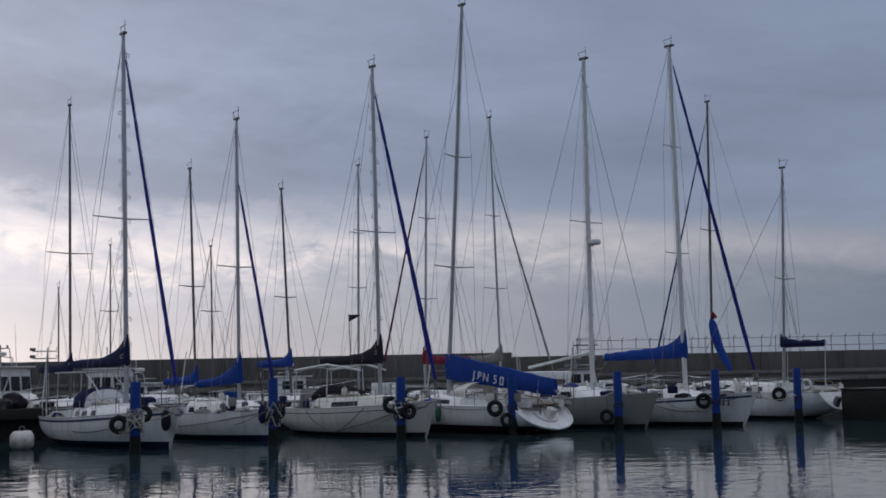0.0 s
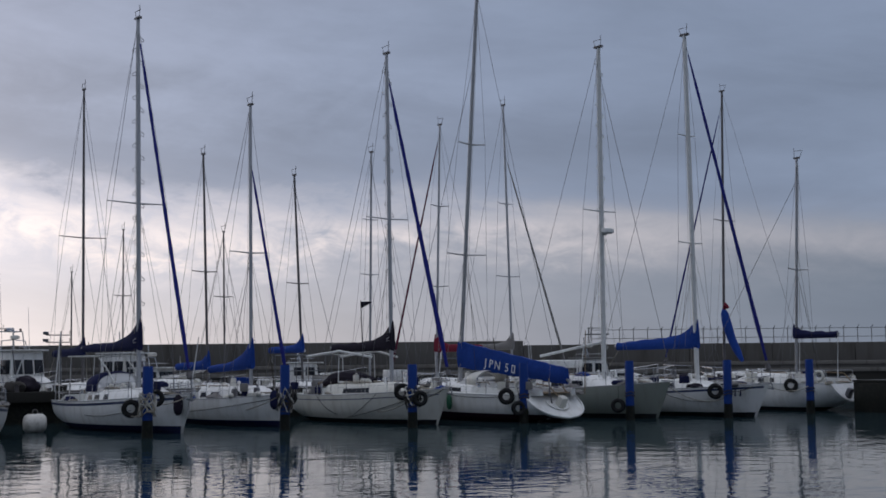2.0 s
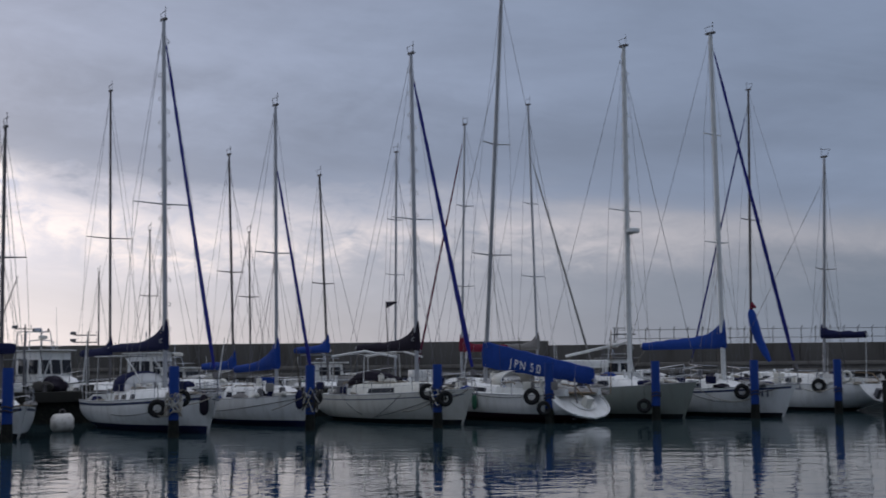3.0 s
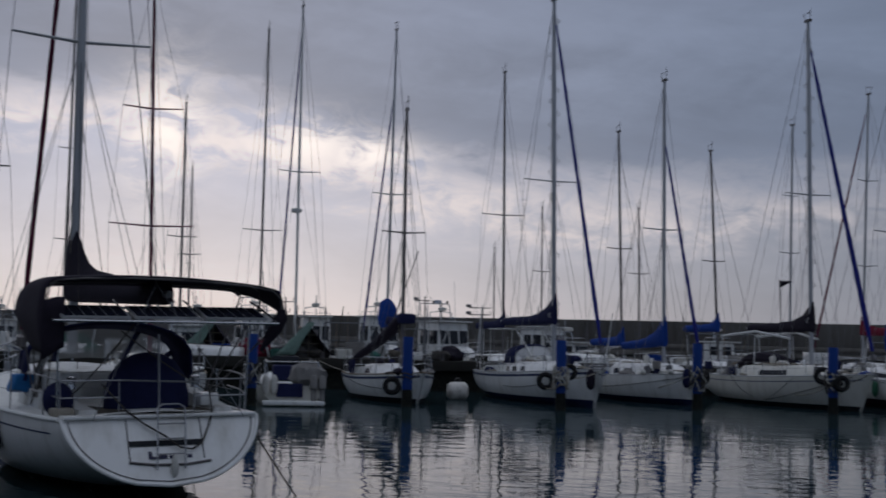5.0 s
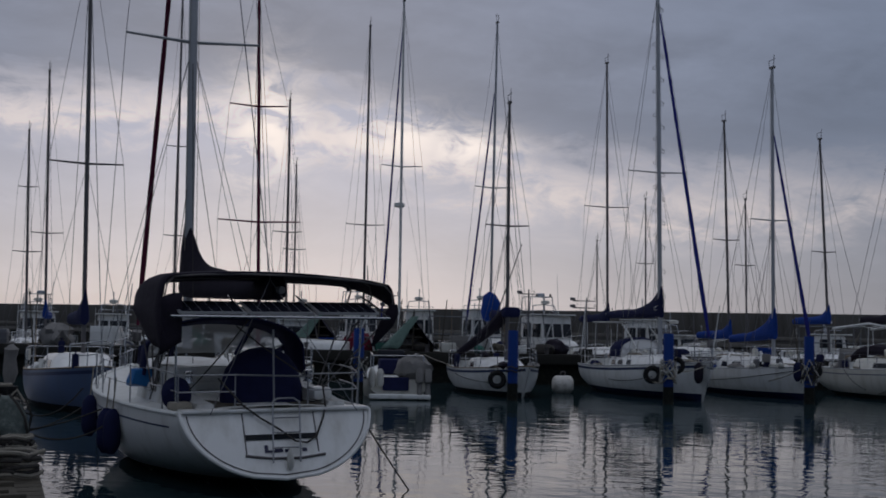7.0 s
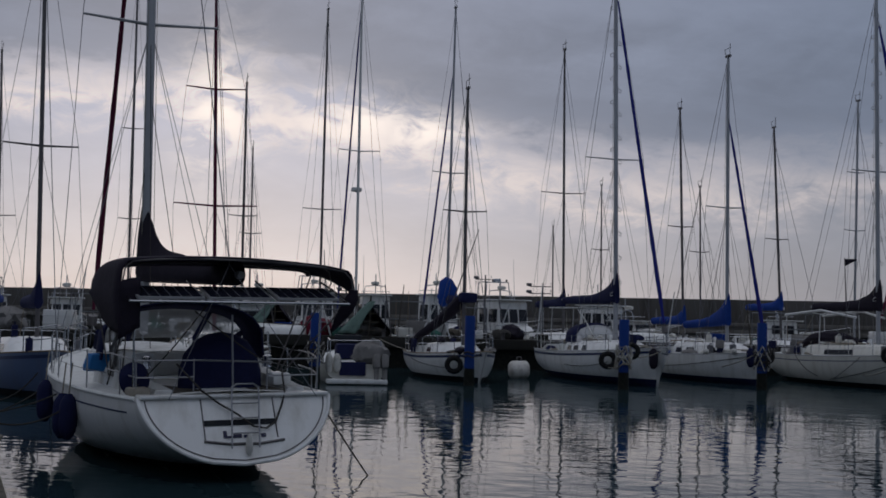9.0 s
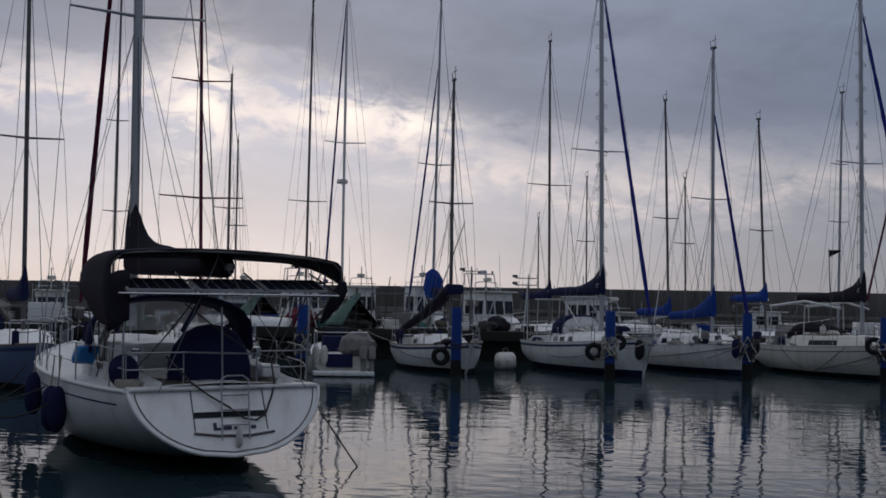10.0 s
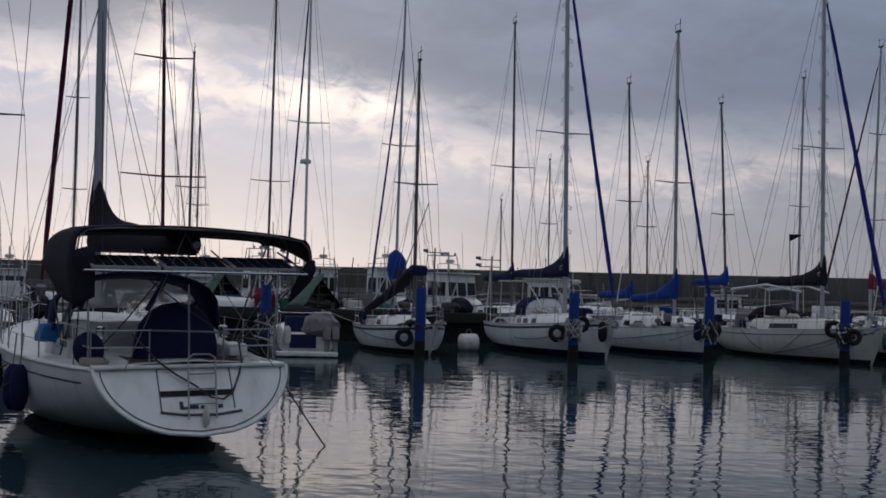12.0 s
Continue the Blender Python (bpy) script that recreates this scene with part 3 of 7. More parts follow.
def boom_and_cover(root, on, foot_x, z, length, cover, peak=0.85, thick=0.30, droop=0.0, swing=0.0, end=0.16, boom_mat=None, width=0.15, fall=11.0):
    """Boom running aft with the stowed mainsail under a cover that climbs the mast."""
    c = on(z)
    aim = Vector((-math.cos(radians(swing)), math.sin(radians(swing)), 0))
    side = Vector((-aim.y, aim.x, 0))
    tip = c + aim * length + Vector((0, 0, -droop))
    bm = B()
    tube(bm, [c, tip], 0.06, 8)
    boom = part("boom", bm, boom_mat or alloy, root)
    if cover:
        bm = B()
        rings, n = [], 22
        for k in range(n + 1):
            q = k / n
            base = c.lerp(tip, q * 0.97) + aim * (-0.14 if k == 0 else 0)
            tall = thick + (end - thick) * q + (peak - thick) * math.exp(-q * fall) + 0.05 * noise.noise(Vector((k * 0.37, foot_x * 3.1, z))) * (0 if k < 2 else 1)
            wide = width * (1.1 - 0.45 * q) * (0.62 if k == 0 else 1) + 0.012 * math.sin(k * 2.7)
            ring = []
            for a in range(12):
                t = 2 * math.pi * a / 12
                up_part = math.sin(t)
                z_off = (tall * up_part if up_part > 0 else 0.17 * up_part)
                narrow = (1 - 0.55 * max(0, up_part) ** 2 * (1 if tall > 0.4 else 0.5))
                ring.append(base + side * (wide * math.cos(t) * narrow) + Vector((0, 0, z_off)))
            rings.append(ring)
        loft(bm, rings)
        part("sail_cover", bm, cover, boom)
    return boom, c, tip


def rails(root, h, pulpit=True, pushpit=True, stanchions=5, tall=0.58, lines=2, aft_u=0.03):
    r = 0.014
    if pulpit:
        bm = B()
        for z, cut in ((tall, 0.86), (tall * 0.5, 0.90)):
            left = [h.at(u, 0, 1, -0.05) + Vector((0, 0, z)) for u in (cut, (cut + 1) / 2 - 0.005)]
            right = [Vector((q.x, -q.y, q.z)) for q in reversed(left)]
            nose = h.at(1.0, 0) + Vector((0.06, 0, z + 0.03))
            nose.y = 0
            tube(bm, [*left, nose, *right], r, 6)
        for u in (0.86, 0.94):
            for side in (1, -1):
                q = h.at(u, 0, side, -0.05)
                tube(bm, [q, q + Vector((0, 0, tall))], r, 6)
        part("pulpit", bm, steel, root)
    if pushpit:
        bm = B()
        for z in (tall, tall * 0.5):
            path = [h.at(u, 0, 1, -0.06) + Vector((0.05, 0, z)) for u in (0.16, 0.08, aft_u)]
            tube(bm, [*path, *[Vector((q.x, -q.y, q.z)) for q in reversed(path)]], r, 6)
        for u in (0.16, aft_u):
            for side in (1, -1):
                q = h.at(u, 0, side, -0.06) + Vector((0.05, 0, 0))
                tube(bm, [q, q + Vector((0, 0, tall))], r, 6)
        part("pushpit", bm, steel, root)
    if stanchions:
        us = [0.16 + (0.86 - 0.16) * (k + 1) / (stanchions + 1) for k in range(stanchions)]
        for side in (1, -1):
            for u in us:
                q = h.at(u, 0, side, -0.05)
                bm = B()
                tube(bm, [q - Vector((0, 0, 0.02)), q + Vector((0, 0, tall))], 0.013, 6)
                part("stanchion", bm, steel, root)
            for z in (tall - 0.02, tall * 0.5)[:lines]:
                bm = B()
                tube(bm, [h.at(u, 0, side, -0.05) + Vector((0, 0, z)) for u in (0.16, *us, 0.86)], 0.005, 4, False)
                part("lifeline", bm, wire, root)


def cockpit(root, h, x0, x1, mat=None):
    """Coamings round a sunken well, with a tiller."""
    for side in (1, -1):
        bm = B()
        pts = []
        rings = []
        for k in range(7):
            x = x0 + (x1 - x0) * k / 6
            u = x / h.L
            y = side * h.half(u) * 0.62
            z = h.sheer(u)
            rings.append([(x, y - 0.10, z - 0.02), (x, y - 0.08, z + 0.22 + 0.06 * k / 6), (x, y + 0.08, z + 0.22 + 0.06 * k / 6), (x, y + 0.12, z - 0.02)])
        loft(bm, rings)
        part("coaming", bm, mat or deck_white, root)
    bm = B()
    box(bm, ((x0 + x1) / 2, 0, h.fs + 0.06), (x1 - x0 - 0.2, h.half(0.2) * 1.1, 0.05), bevel=0.02)
    part("cockpit_sole", bm, teak, root)


def toe_rail(root, h, mat):
    for side in (1, -1):
        bm = B()
        tube(bm, [h.at(k / 24, 0, side, -0.01) + Vector((0, 0, 0.012)) for k in range(25)], 0.022, 6)
        part("toe_rail", bm, mat, root)


def sprayhood(root, h, x, mat, width=1.9, tall=0.62, base=None, clear=True, length=1.0):
    """Folding hood over the hatch: a canvas arch with clear panes in front."""
    z0 = base if base is not None else h.sheer(x / h.L) + 0.35
    bm = B()
    rings = []
    for k, (dx, f) in enumerate(((0, 1.0), (0.35, 1.03), (0.7, 0.92), (length, 0.45))):
        ring = []
        for a in range(11):
            t = math.pi * a / 10
            ring.append((x + dx * length, math.cos(t) * width / 2 * (1 - 0.06 * k), z0 + math.sin(t) ** 0.6 * tall * f))
        rings.append(ring)
    loft(bm, rings[:3], closed=False, caps=False)
    hood = part("sprayhood", bm, mat, root)
    mod = hood.modifiers.new("cloth", "SOLIDIFY")
    mod.thickness = 0.012
    if clear:
        bm = B()
        loft(bm, rings[2:], closed=False, caps=False)
        pane = part("clear_pane", bm, clear_vinyl, hood)
    bm = B()
    tube(bm, [Vector(q) + Vector((0, 0, -0.015)) for q in rings[0]], 0.014, 6)
    part("hood_frame", bm, steel, hood)
    return hood


def yacht(x, y, rz, L, beam, fb, fs, label, hull_mat=None, sheer_stripe=None, boot=None, boot_top=0.13, cab=(0.30, 0.70, 0.42), windows=((0.1, 0.22), (0.27, 0.39), (0.45, 0.56)),
          group="moored yachts", rail_count=5, tall=0.58, simple=False, cab_mat=None, **form):
    root = thing("sailing_yacht", x, y, 0, rz, label, "sailboat", group)
    h = Hull(L, beam, fb, fs, **form)
    part("hull", hull_mesh(h), hull_mat or gelcoat, root)
    part("deck", deck_mesh(h), deck_white, root)
    if sheer_stripe:
        for side in (1, -1):
            part("sheer_stripe", band_mesh(h, side, lambda u: h.sheer(u) - 0.07, lambda u: h.sheer(u) - 0.15), sheer_stripe, root)
    for side in (1, -1):
        part("boot_stripe", band_mesh(h, side, lambda u: boot_top + 0.05 * u, lambda u: -0.12, 0.02, n=40, out=0.014), boot or black_paint, root)
    toe_rail(root, h, alloy if not simple else teak)
    cabin(root, h, L * cab[0], L * cab[1], cab[2], cab_mat or gelcoat, windows)
    cockpit(root, h, L * 0.06, L * cab[0] - 0.02)
    rails(root, h, stanchions=rail_count, tall=tall, lines=1 if simple else 2)
    if not simple:
        # hatch, handrails, vents on the coachroof
        zc = h.sheer(0.5) + cab[2]
        bm = B()
        box(bm, (L * (cab[0] + 0.05), 0, zc + 0.06), (0.7, 0.66, 0.07), bevel=0.02)
        part("companion_hatch", bm, gelcoat, root)
        bm = B()
        box(bm, (L * 0.80, 0, h.sheer(0.80) + 0.08), (0.5, 0.5, 0.08), bevel=0.02)
        part("fore_hatch", bm, window_glass, root)
        for side in (1, -1):
            bm = B()
            yy = side * h.half(0.45) * 0.42
            tube(bm, [(L * 0.36, yy, zc), (L * 0.365, yy, zc + 0.08), (L * 0.55, yy, zc + 0.08), (L * 0.555, yy, zc)], 0.016, 6)
            part("grab_rail", bm, teak, root)
        bm = B()
        tube(bm, [(0.15, 0, fs + 0.1), (0.5, 0, fs + 0.45), (1.4, 0.05, fs + 0.5)], (0.03, 0.028, 0.02), 6)
        part("tiller", bm, teak, root)
        for side in (1, -1):
            xw = L * cab[0] - 0.35
            yw = side * h.half(xw / L) * 0.62
            zw = h.sheer(xw / L) + 0.27
            part("winch", tube(B(), [(xw, yw, zw), (xw, yw, zw + 0.08), (xw, yw, zw + 0.16), (xw, yw, zw + 0.18)], (0.075, 0.055, 0.07, 0.03), 10), steel, root)
            bm = B()
            tube(bm, [(L * 0.64, side * h.half(0.64) * 0.35, h.sheer(0.64) + cab[2] * 0.8), (L * 0.64, side * h.half(0.64) * 0.35, h.sheer(0.64) + cab[2] + 0.10), (L * 0.64 - 0.08, side * h.half(0.64) * 0.35, h.sheer(0.64) + cab[2] + 0.16)], (0.05, 0.05, 0.09), 8)
            part("cowl_vent", bm, gelcoat, root)
        bm = torus(B(), 0.20, 0.06, 16, 8)
        bmesh.ops.transform(bm, matrix=pose(0.12 * L, h.half(0.12) * 0.93, h.sheer(0.12) + 0.35, 0, 0, 8), verts=bm.verts)
        part("horseshoe_buoy", bm, ivory, root)
        for k in range(3):
            bm = torus(B(), 0.16 + 0.02 * k, 0.02, 14, 6)
            bmesh.ops.transform(bm, matrix=pose(L * (0.86 - 0.02 * k), 0.1 - 0.1 * k, h.sheer(0.86) + 0.08 + 0.03 * k, 90, 0, 0), verts=bm.verts)
            part("rope_coil", bm, rope, root)
        bm = B()
        tube(bm, [(L - 0.45, 0, h.fb + 0.05), (L + 0.10, 0, h.fb + 0.02), (L + 0.16, 0, h.fb - 0.18)], 0.03, 6)
        tube(bm, [(L + 0.02, 0.14, h.fb - 0.16), (L + 0.16, 0, h.fb - 0.2), (L + 0.02, -0.14, h.fb - 0.16)], 0.03, 6)
        part("anchor", bm, galv, root)
    return root, h


def crutch(root, h, tip):
    """The boom's end held by a line to the backstay and a topping lift."""
    wire_part(root, "mainsheet", tip + Vector((0.35, 0, 0)), (0.6, 0, h.fs + 0.3), 0.012, rope)


def deck_clutter(root, h, seed, count, z_cab=0.4):
    """Loose gear on deck: coils, folded cloth, cans, small fenders, rail bags, a staff at the stern."""
    rng = random.Random(seed)
    for k in range(count):
        u = rng.choice((0.06, 0.12, 0.2, 0.26, 0.34, 0.45, 0.55, 0.68, 0.8, 0.86)) + rng.uniform(-0.03, 0.03)
        side = rng.choice((1, -1, -1))
        on_roof = 0.34 < u < 0.66 and rng.random() < 0.6
        y = side * h.half(u) * (rng.uniform(0.05, 0.4) if on_roof else rng.uniform(0.72, 0.86))
        z = h.sheer(u) + (z_cab + 0.03 if on_roof else 0.0)
        x = u * h.L
        kind = rng.choice(("coil", "cloth", "cloth", "can", "roll", "bag"))
        bm = B()
        if kind == "coil":
            torus(bm, rng.uniform(0.11, 0.17), 0.035, 14, 6)
            bmesh.ops.transform(bm, matrix=pose(x, y, z + 0.05, 90 + rng.uniform(-20, 20), 0, 0), verts=bm.verts)
            part("rope_coil", bm, rng.choice((rope, dark_rope, rope)), root)
        elif kind == "cloth":
            bmesh.ops.create_icosphere(bm, subdivisions=2, radius=rng.uniform(0.16, 0.30))
            off = Vector((rng.uniform(0, 50), 0, 0))
            for v in bm.verts:
                f = 1 + 0.45 * noise.noise(v.co * 7 + off)
                v.co = Vector((x + v.co.x * 1.5 * f, y + v.co.y * f * 0.8, z + 0.07 + v.co.z * 0.55 * f))
            part("folded_cloth", bm, rng.choice((navy_canvas, grey_canvas, ivory, blue_canvas, deck_white, black_canvas, grey_canvas)), root)
        elif kind == "can":
            box(bm, (x, y, z + 0.17), (0.24, 0.15, 0.34), bevel=0.03)
            tube(bm, [(x - 0.06, y, z + 0.34), (x - 0.04, y, z + 0.40), (x + 0.06, y, z + 0.40), (x + 0.08, y, z + 0.34)], 0.015, 5)
            part("fuel_can", bm, rng.choice((navy_canvas, ivory, motor_grey)), root)
        elif kind == "roll":
            a = rng.uniform(-0.2, 0.2)
            tube(bm, [(x - 0.35, y - a, z + 0.09), (x - 0.28, y - a, z + 0.1), (x + 0.28, y + a, z + 0.1), (x + 0.35, y + a, z + 0.09)], (0.04, 0.10, 0.10, 0.04), 9)
            part("spare_fender", bm, rng.choice((fender_white, navy_canvas, fender_white)), root)
        else:
            box(bm, (x, side * h.half(u) * 0.94, h.sheer(u) + 0.36), (0.5, 0.10, 0.30), bevel=0.04)
            part("rail_bag", bm, rng.choice((navy_canvas, grey_canvas, ivory)), root)
    bm = B()
    sy = rng.choice((0.8, -0.8)) * h.half(0.03)
    tube(bm, [(0.25, sy, h.fs), (0.15, sy, h.fs + rng.uniform(1.5, 2.4))], (0.022, 0.012), 6)
    part("stern_staff", bm, rng.choice((white_mast, teak, dark_alloy)), root)


# ---- first row of berths ----
def berth_a():
    root, h = yacht(-13.9, 47.2, RZ_OUT, 9.2, 3.1, 1.30, 0.98, "white yacht with navy stripe, navy sail cover and sprayhood", sheer_stripe=navy_stripe, boot=navy_boot, boot_top=0.20, cab=(0.30, 0.78, 0.37), windows=((0.06, 0.15), (0.20, 0.30), (0.37, 0.46)), bow_rake=0.55)
    mast, on = rig(root, h, 5.25, (4.75, 0, 14.9), 0.085, alloy, ((8.05, 1.15),), jib_navy, steps=True, jib_top=0.97, jib_r=0.07)
    boom, c, tip = boom_and_cover(root, on, 5.25, 2.95, 5.1, navy_canvas, peak=1.0, thick=0.20, fall=7.0, end=0.12)
    crutch(root, h, tip)
    sprayhood(root, h, 2.9, navy_canvas, 2.0, 0.72, length=1.1)
    bm = B()
    box(bm, (1.7, 0, 2.62), (2.4, 1.5, 0.05), bevel=0.02)
    for x in (0.6, 2.8):
        for y in (-0.7, 0.7):
            tube(bm, [(x, y, 1.1), (x + 0.15, y, 2.6)], 0.018, 6)
    for y in (-0.5, 0.55):
        tube(bm, [(2.9, y, 2.55), (3.7, y, 2.1), (4.3, y, 1.62)], 0.03, 6)
    part("bimini_frame", bm, worn_white, root, "pale folded sunshade on a frame")
    return root, h


def berth_b():
    root, h = yacht(-10.3, 50.1, RZ_OUT, 7.7, 2.7, 1.16, 0.95, "small white yacht with royal blue covers", boot=navy_boot, boot_top=0.17, cab=(0.30, 0.86, 0.42), windows=((0.06, 0.18), (0.25, 0.40), (0.58, 0.74)), bow_rake=0.45)
    mast, on = rig(root, h, 5.05, (4.9, 0, 12.25), 0.07, alloy, ((6.5, 0.85),), jib_navy, jib_top=0.80, jib_r=0.065)
    boom, c, tip = boom_and_cover(root, on, 5.05, 2.25, 3.4, blue_canvas, peak=1.05, thick=0.22, droop=0.15, fall=6.0, end=0.10)
    crutch(root, h, tip)
    return root, h


def berth_c():
    root, h = yacht(-5.4, 51.4, RZ_OUT, 9.2, 3.0, 1.30, 1.02, "ivory yacht with black sail cover and awning frame", hull_mat=ivory, sheer_stripe=None, cab=(0.26, 0.84, 0.40), windows=((0.24, 0.56),), cab_mat=ivory)
    for side in (1, -1):
        part("cove_line", band_mesh(h, side, lambda u: h.sheer(u) - 0.16, lambda u: h.sheer(u) - 0.19, 0.03, 0.97), navy_stripe, root)
    mast, on = rig(root, h, 5.68, (5.45, 0, 14.45), 0.08, alloy, ((7.85, 1.0),), jib_navy, steps=True, jib_top=0.95, jib_r=0.085)
    boom, c, tip = boom_and_cover(root, on, 5.68, 2.9, 4.2, black_canvas, peak=1.0, thick=0.26, fall=9.0, end=0.14)
    crutch(root, h, tip)
    bm = B()
    tube(bm, [(0.9, 0.85, 2.55), (3.4, 0.9, 2.75), (5.2, 0.6, 2.5)], 0.05, 6)
    tube(bm, [(0.9, -0.85, 2.55), (3.4, -0.9, 2.75), (5.2, -0.6, 2.5)], 0.05, 6)
    for x in (1.0, 3.3):
        tube(bm, [(x, -0.9, 1.2), (x, -0.85, 2.6), (x, 0, 2.72), (x, 0.85, 2.6), (x, 0.9, 1.2)], 0.02, 6)
    part("awning_frame", bm, white_mast, root)
    bm = B()
    tube(bm, [(0.7, 0, 1.35), (1.6, 0, 1.65), (2.6, 0, 1.72), (3.6, 0, 1.68), (4.6, 0, 1.60)], (0.08, 0.22, 0.27, 0.22, 0.10), 8)
    part("cockpit_cover", bm, black_canvas, root)
    return root, h


def berth_d():
    root, h = yacht(4.75, 45.1, RZ_IN, 10.4, 3.2, 1.28, 1.02, "white racing yacht with open scoop stern and lettered blue sail cover", boot=plum_paint, boot_top=0.30, cab=(0.42, 0.78, 0.34), windows=((0.2, 0.6),), stern=0.80, stern_rake=-1.1, bow_rake=0.6, low=0.18)
    mast, on = rig(root, h, 6.4, (5.0, 0, 17.5), 0.085, alloy, ((6.65, 1.05), (11.2, 0.72)), None, jib_top=0.82)
    c, length = on(3.0), 6.3
    # deep flat sail cover with its letters
    bm = B()
    rings, n = [], 20
    for k in range(n + 1):
        q = k / n
        x, z1 = c.x + 0.15 - length * q, 3.12 - 1.12 * q + 0.015 * math.sin(k * 1.7)
        tall, w = 1.05 - 0.45 * q, 0.13 + 0.02 * math.sin(k * 2.1)
        rings.append([(x, w * 0.5, z1), (x, w, z1 - tall * 0.35), (x, w * 1.1, z1 - tall * 0.7), (x, w * 0.6, z1 - tall), (x, -w * 0.6, z1 - tall), (x, -w * 1.1, z1 - tall * 0.7), (x, -w, z1 - tall * 0.35), (x, -w * 0.5, z1)])
    loft(bm, rings)
    cover = part("sail_cover", bm, blue_canvas, root, "royal blue sail cover with white letters")
    def letter(character):
        text = bpy.data.curves.new("letter", "FONT")
        text.body, text.size, text.extrude = character, 0.48, 0.004
        font_ob = bpy.data.objects.new("letter", text)
        scene.collection.objects.link(font_ob)
        got = bpy.data.meshes.new_from_object(font_ob.evaluated_get(bpy.context.evaluated_depsgraph_get()))
        bpy.data.objects.remove(font_ob)
        got.materials.clear()
        got.materials.append(white_letter)
        return got

    tilt = math.degrees(math.atan2(1.12, length))
    for name, mesh, dx in (("letter", letter("J"), 1.62), ("letter", letter("P"), 1.88), ("letter", letter("N"), 2.20), ("letter", letter("5"), 2.82), ("letter_bar", None, 3.22), ("letter_bar", None, 3.78)):
        if mesh is None:
            bm = B()
            for bx, by, w, d in ((0.02, 0.16, 0.05, 0.32), (0.18, 0.16, 0.05, 0.32), (0.10, 0.03, 0.13, 0.05), (0.10, 0.30, 0.13, 0.05)):
                box(bm, (bx, by, 0), (w, d, 0.008))
            mesh = mesh_of("letter_bar", bm, white_letter)
        ob = new(name, mesh)
        ob.parent = cover
        # on the port face, reading aft
        ob.matrix_basis = Matrix.Translation((c.x - dx, 0.165, 2.36 - 0.165 * dx)) @ Matrix.Rotation(math.pi, 4, "Z") @ Matrix.Rotation(radians(90), 4, "X") @ Matrix.Rotation(radians(-tilt), 4, "Z")
    bm = B()
    tube(bm, [c + Vector((0, 0, -0.9)), (c.x - length, 0, 1.55)], 0.06, 8)
    part("boom", bm, alloy, root)
    # scoop: pale rim round the sloping transom, inner well and the motor on it
    edge = [h.at(0, v / 14, 1) for v in range(15)]
    loop = edge + [Vector((q.x, -q.y, q.z)) for q in reversed(edge[:-1])]
    bm = B()
    tube(bm, loop, 0.045, 8)
    part("transom_rim", bm, gelcoat, root)
    hub = Vector((sum(q.x for q in loop) / len(loop), 0, sum(q.z for q in loop) / len(loop)))
    well = [hub + (q - hub) * 0.40 + Vector((-0.03, 0, 0.03)) for q in loop]
    bm = B()
    loft(bm, [well, [q + Vector((0.10, 0, -0.10)) for q in well]])
    part("stern_well", bm, deck_white, root, "pale well in the open stern")
    part("well_lip", tube(B(), well, 0.028, 6), gelcoat, root)
    part("backstay_tackle", tube(B(), [hub + Vector((-0.1, 0.45, 0.1)), hub + Vector((-0.05, 0.5, 0.5)), hub + Vector((0.2, 0.3, 1.0))], 0.03, 6), dark_alloy, root)
    part("tiller", tube(B(), [hub + Vector((-0.05, 0.1, 0.35)), hub + Vector((0.5, 0.0, 0.72)), hub + Vector((1.2, 0.0, 0.80))], 0.03, 6), teak, root)
    bm = B()
    mid = Vector((sum(q.x for q in loop) / len(loop), 0, sum(q.z for q in loop) / len(loop)))
    box(bm, mid + Vector((-0.12, 0, 0.1)), (0.3, 0.34, 0.55), Euler((0, radians(-30), 0)).to_matrix(), bevel=0.09)
    tube(bm, [mid + Vector((-0.2, 0, 0)), mid + Vector((-0.1, 0, -0.5))], 0.07, 8)
    part("outboard_motor", bm, ivory, root, "pale outboard motor tilted in the stern")
    sprayhood(root, h, 4.3, ivory, 1.8, 0.55, length=1.1)
    return root, h


def berth_f():
    root, h = yacht(3.15, 54.65, RZ_OUT, 9.3, 3.1, 1.42, 1.10, "grey-green yacht with stepped mast and radar dome", hull_mat=olive_hull, cab=(0.28, 0.70, 0.48), windows=((0.25, 0.45), (0.55, 0.72)))
    mast, on = rig(root, h, 5.76, (5.85, 0, 15.4), 0.10, white_mast, ((8.45, 0.95),), None, steps=True, radar=7.5)
    boom, c, tip = boom_and_cover(root, on, 5.76, 3.05, 3.8, None, droop=0.55, boom_mat=white_mast)
    crutch(root, h, tip)
    bm = B()
    box(bm, (2.6, 0, 2.15), (2.2, 1.9, 0.35), bevel=0.14)
    part("cockpit_awning", bm, deck_white, root)
    return root, h


def berth_g():
    root, h = yacht(6.8, 55.45, RZ_OUT, 9.8, 3.1, 1.30, 1.0, "white yacht with blue sail cover and navy rolled jib", sheer_stripe=navy_stripe, cab=(0.28, 0.74, 0.40), windows=((0.2, 0.42), (0.5, 0.66)))
    mast, on = rig(root, h, 6.2, (6.05, 0, 16.06), 0.10, white_mast, ((7.13, 0.75), (11.7, 0.55)), jib_navy, jib_top=0.985, jib_r=0.075)
    boom, c, tip = boom_and_cover(root, on, 6.2, 2.9, 4.6, blue_canvas, peak=1.05, thick=0.42)
    crutch(root, h, tip)
    for k in range(2):
        bm = B()
        box(bm, h.side_z(8.65 + 0.2 * k, 0.95, -1, 0.004), (0.14, 0.012, 0.26), Euler((0, 0, radians(-22))).to_matrix())
        part("name_bar", bm, ink, root)
    return root, h


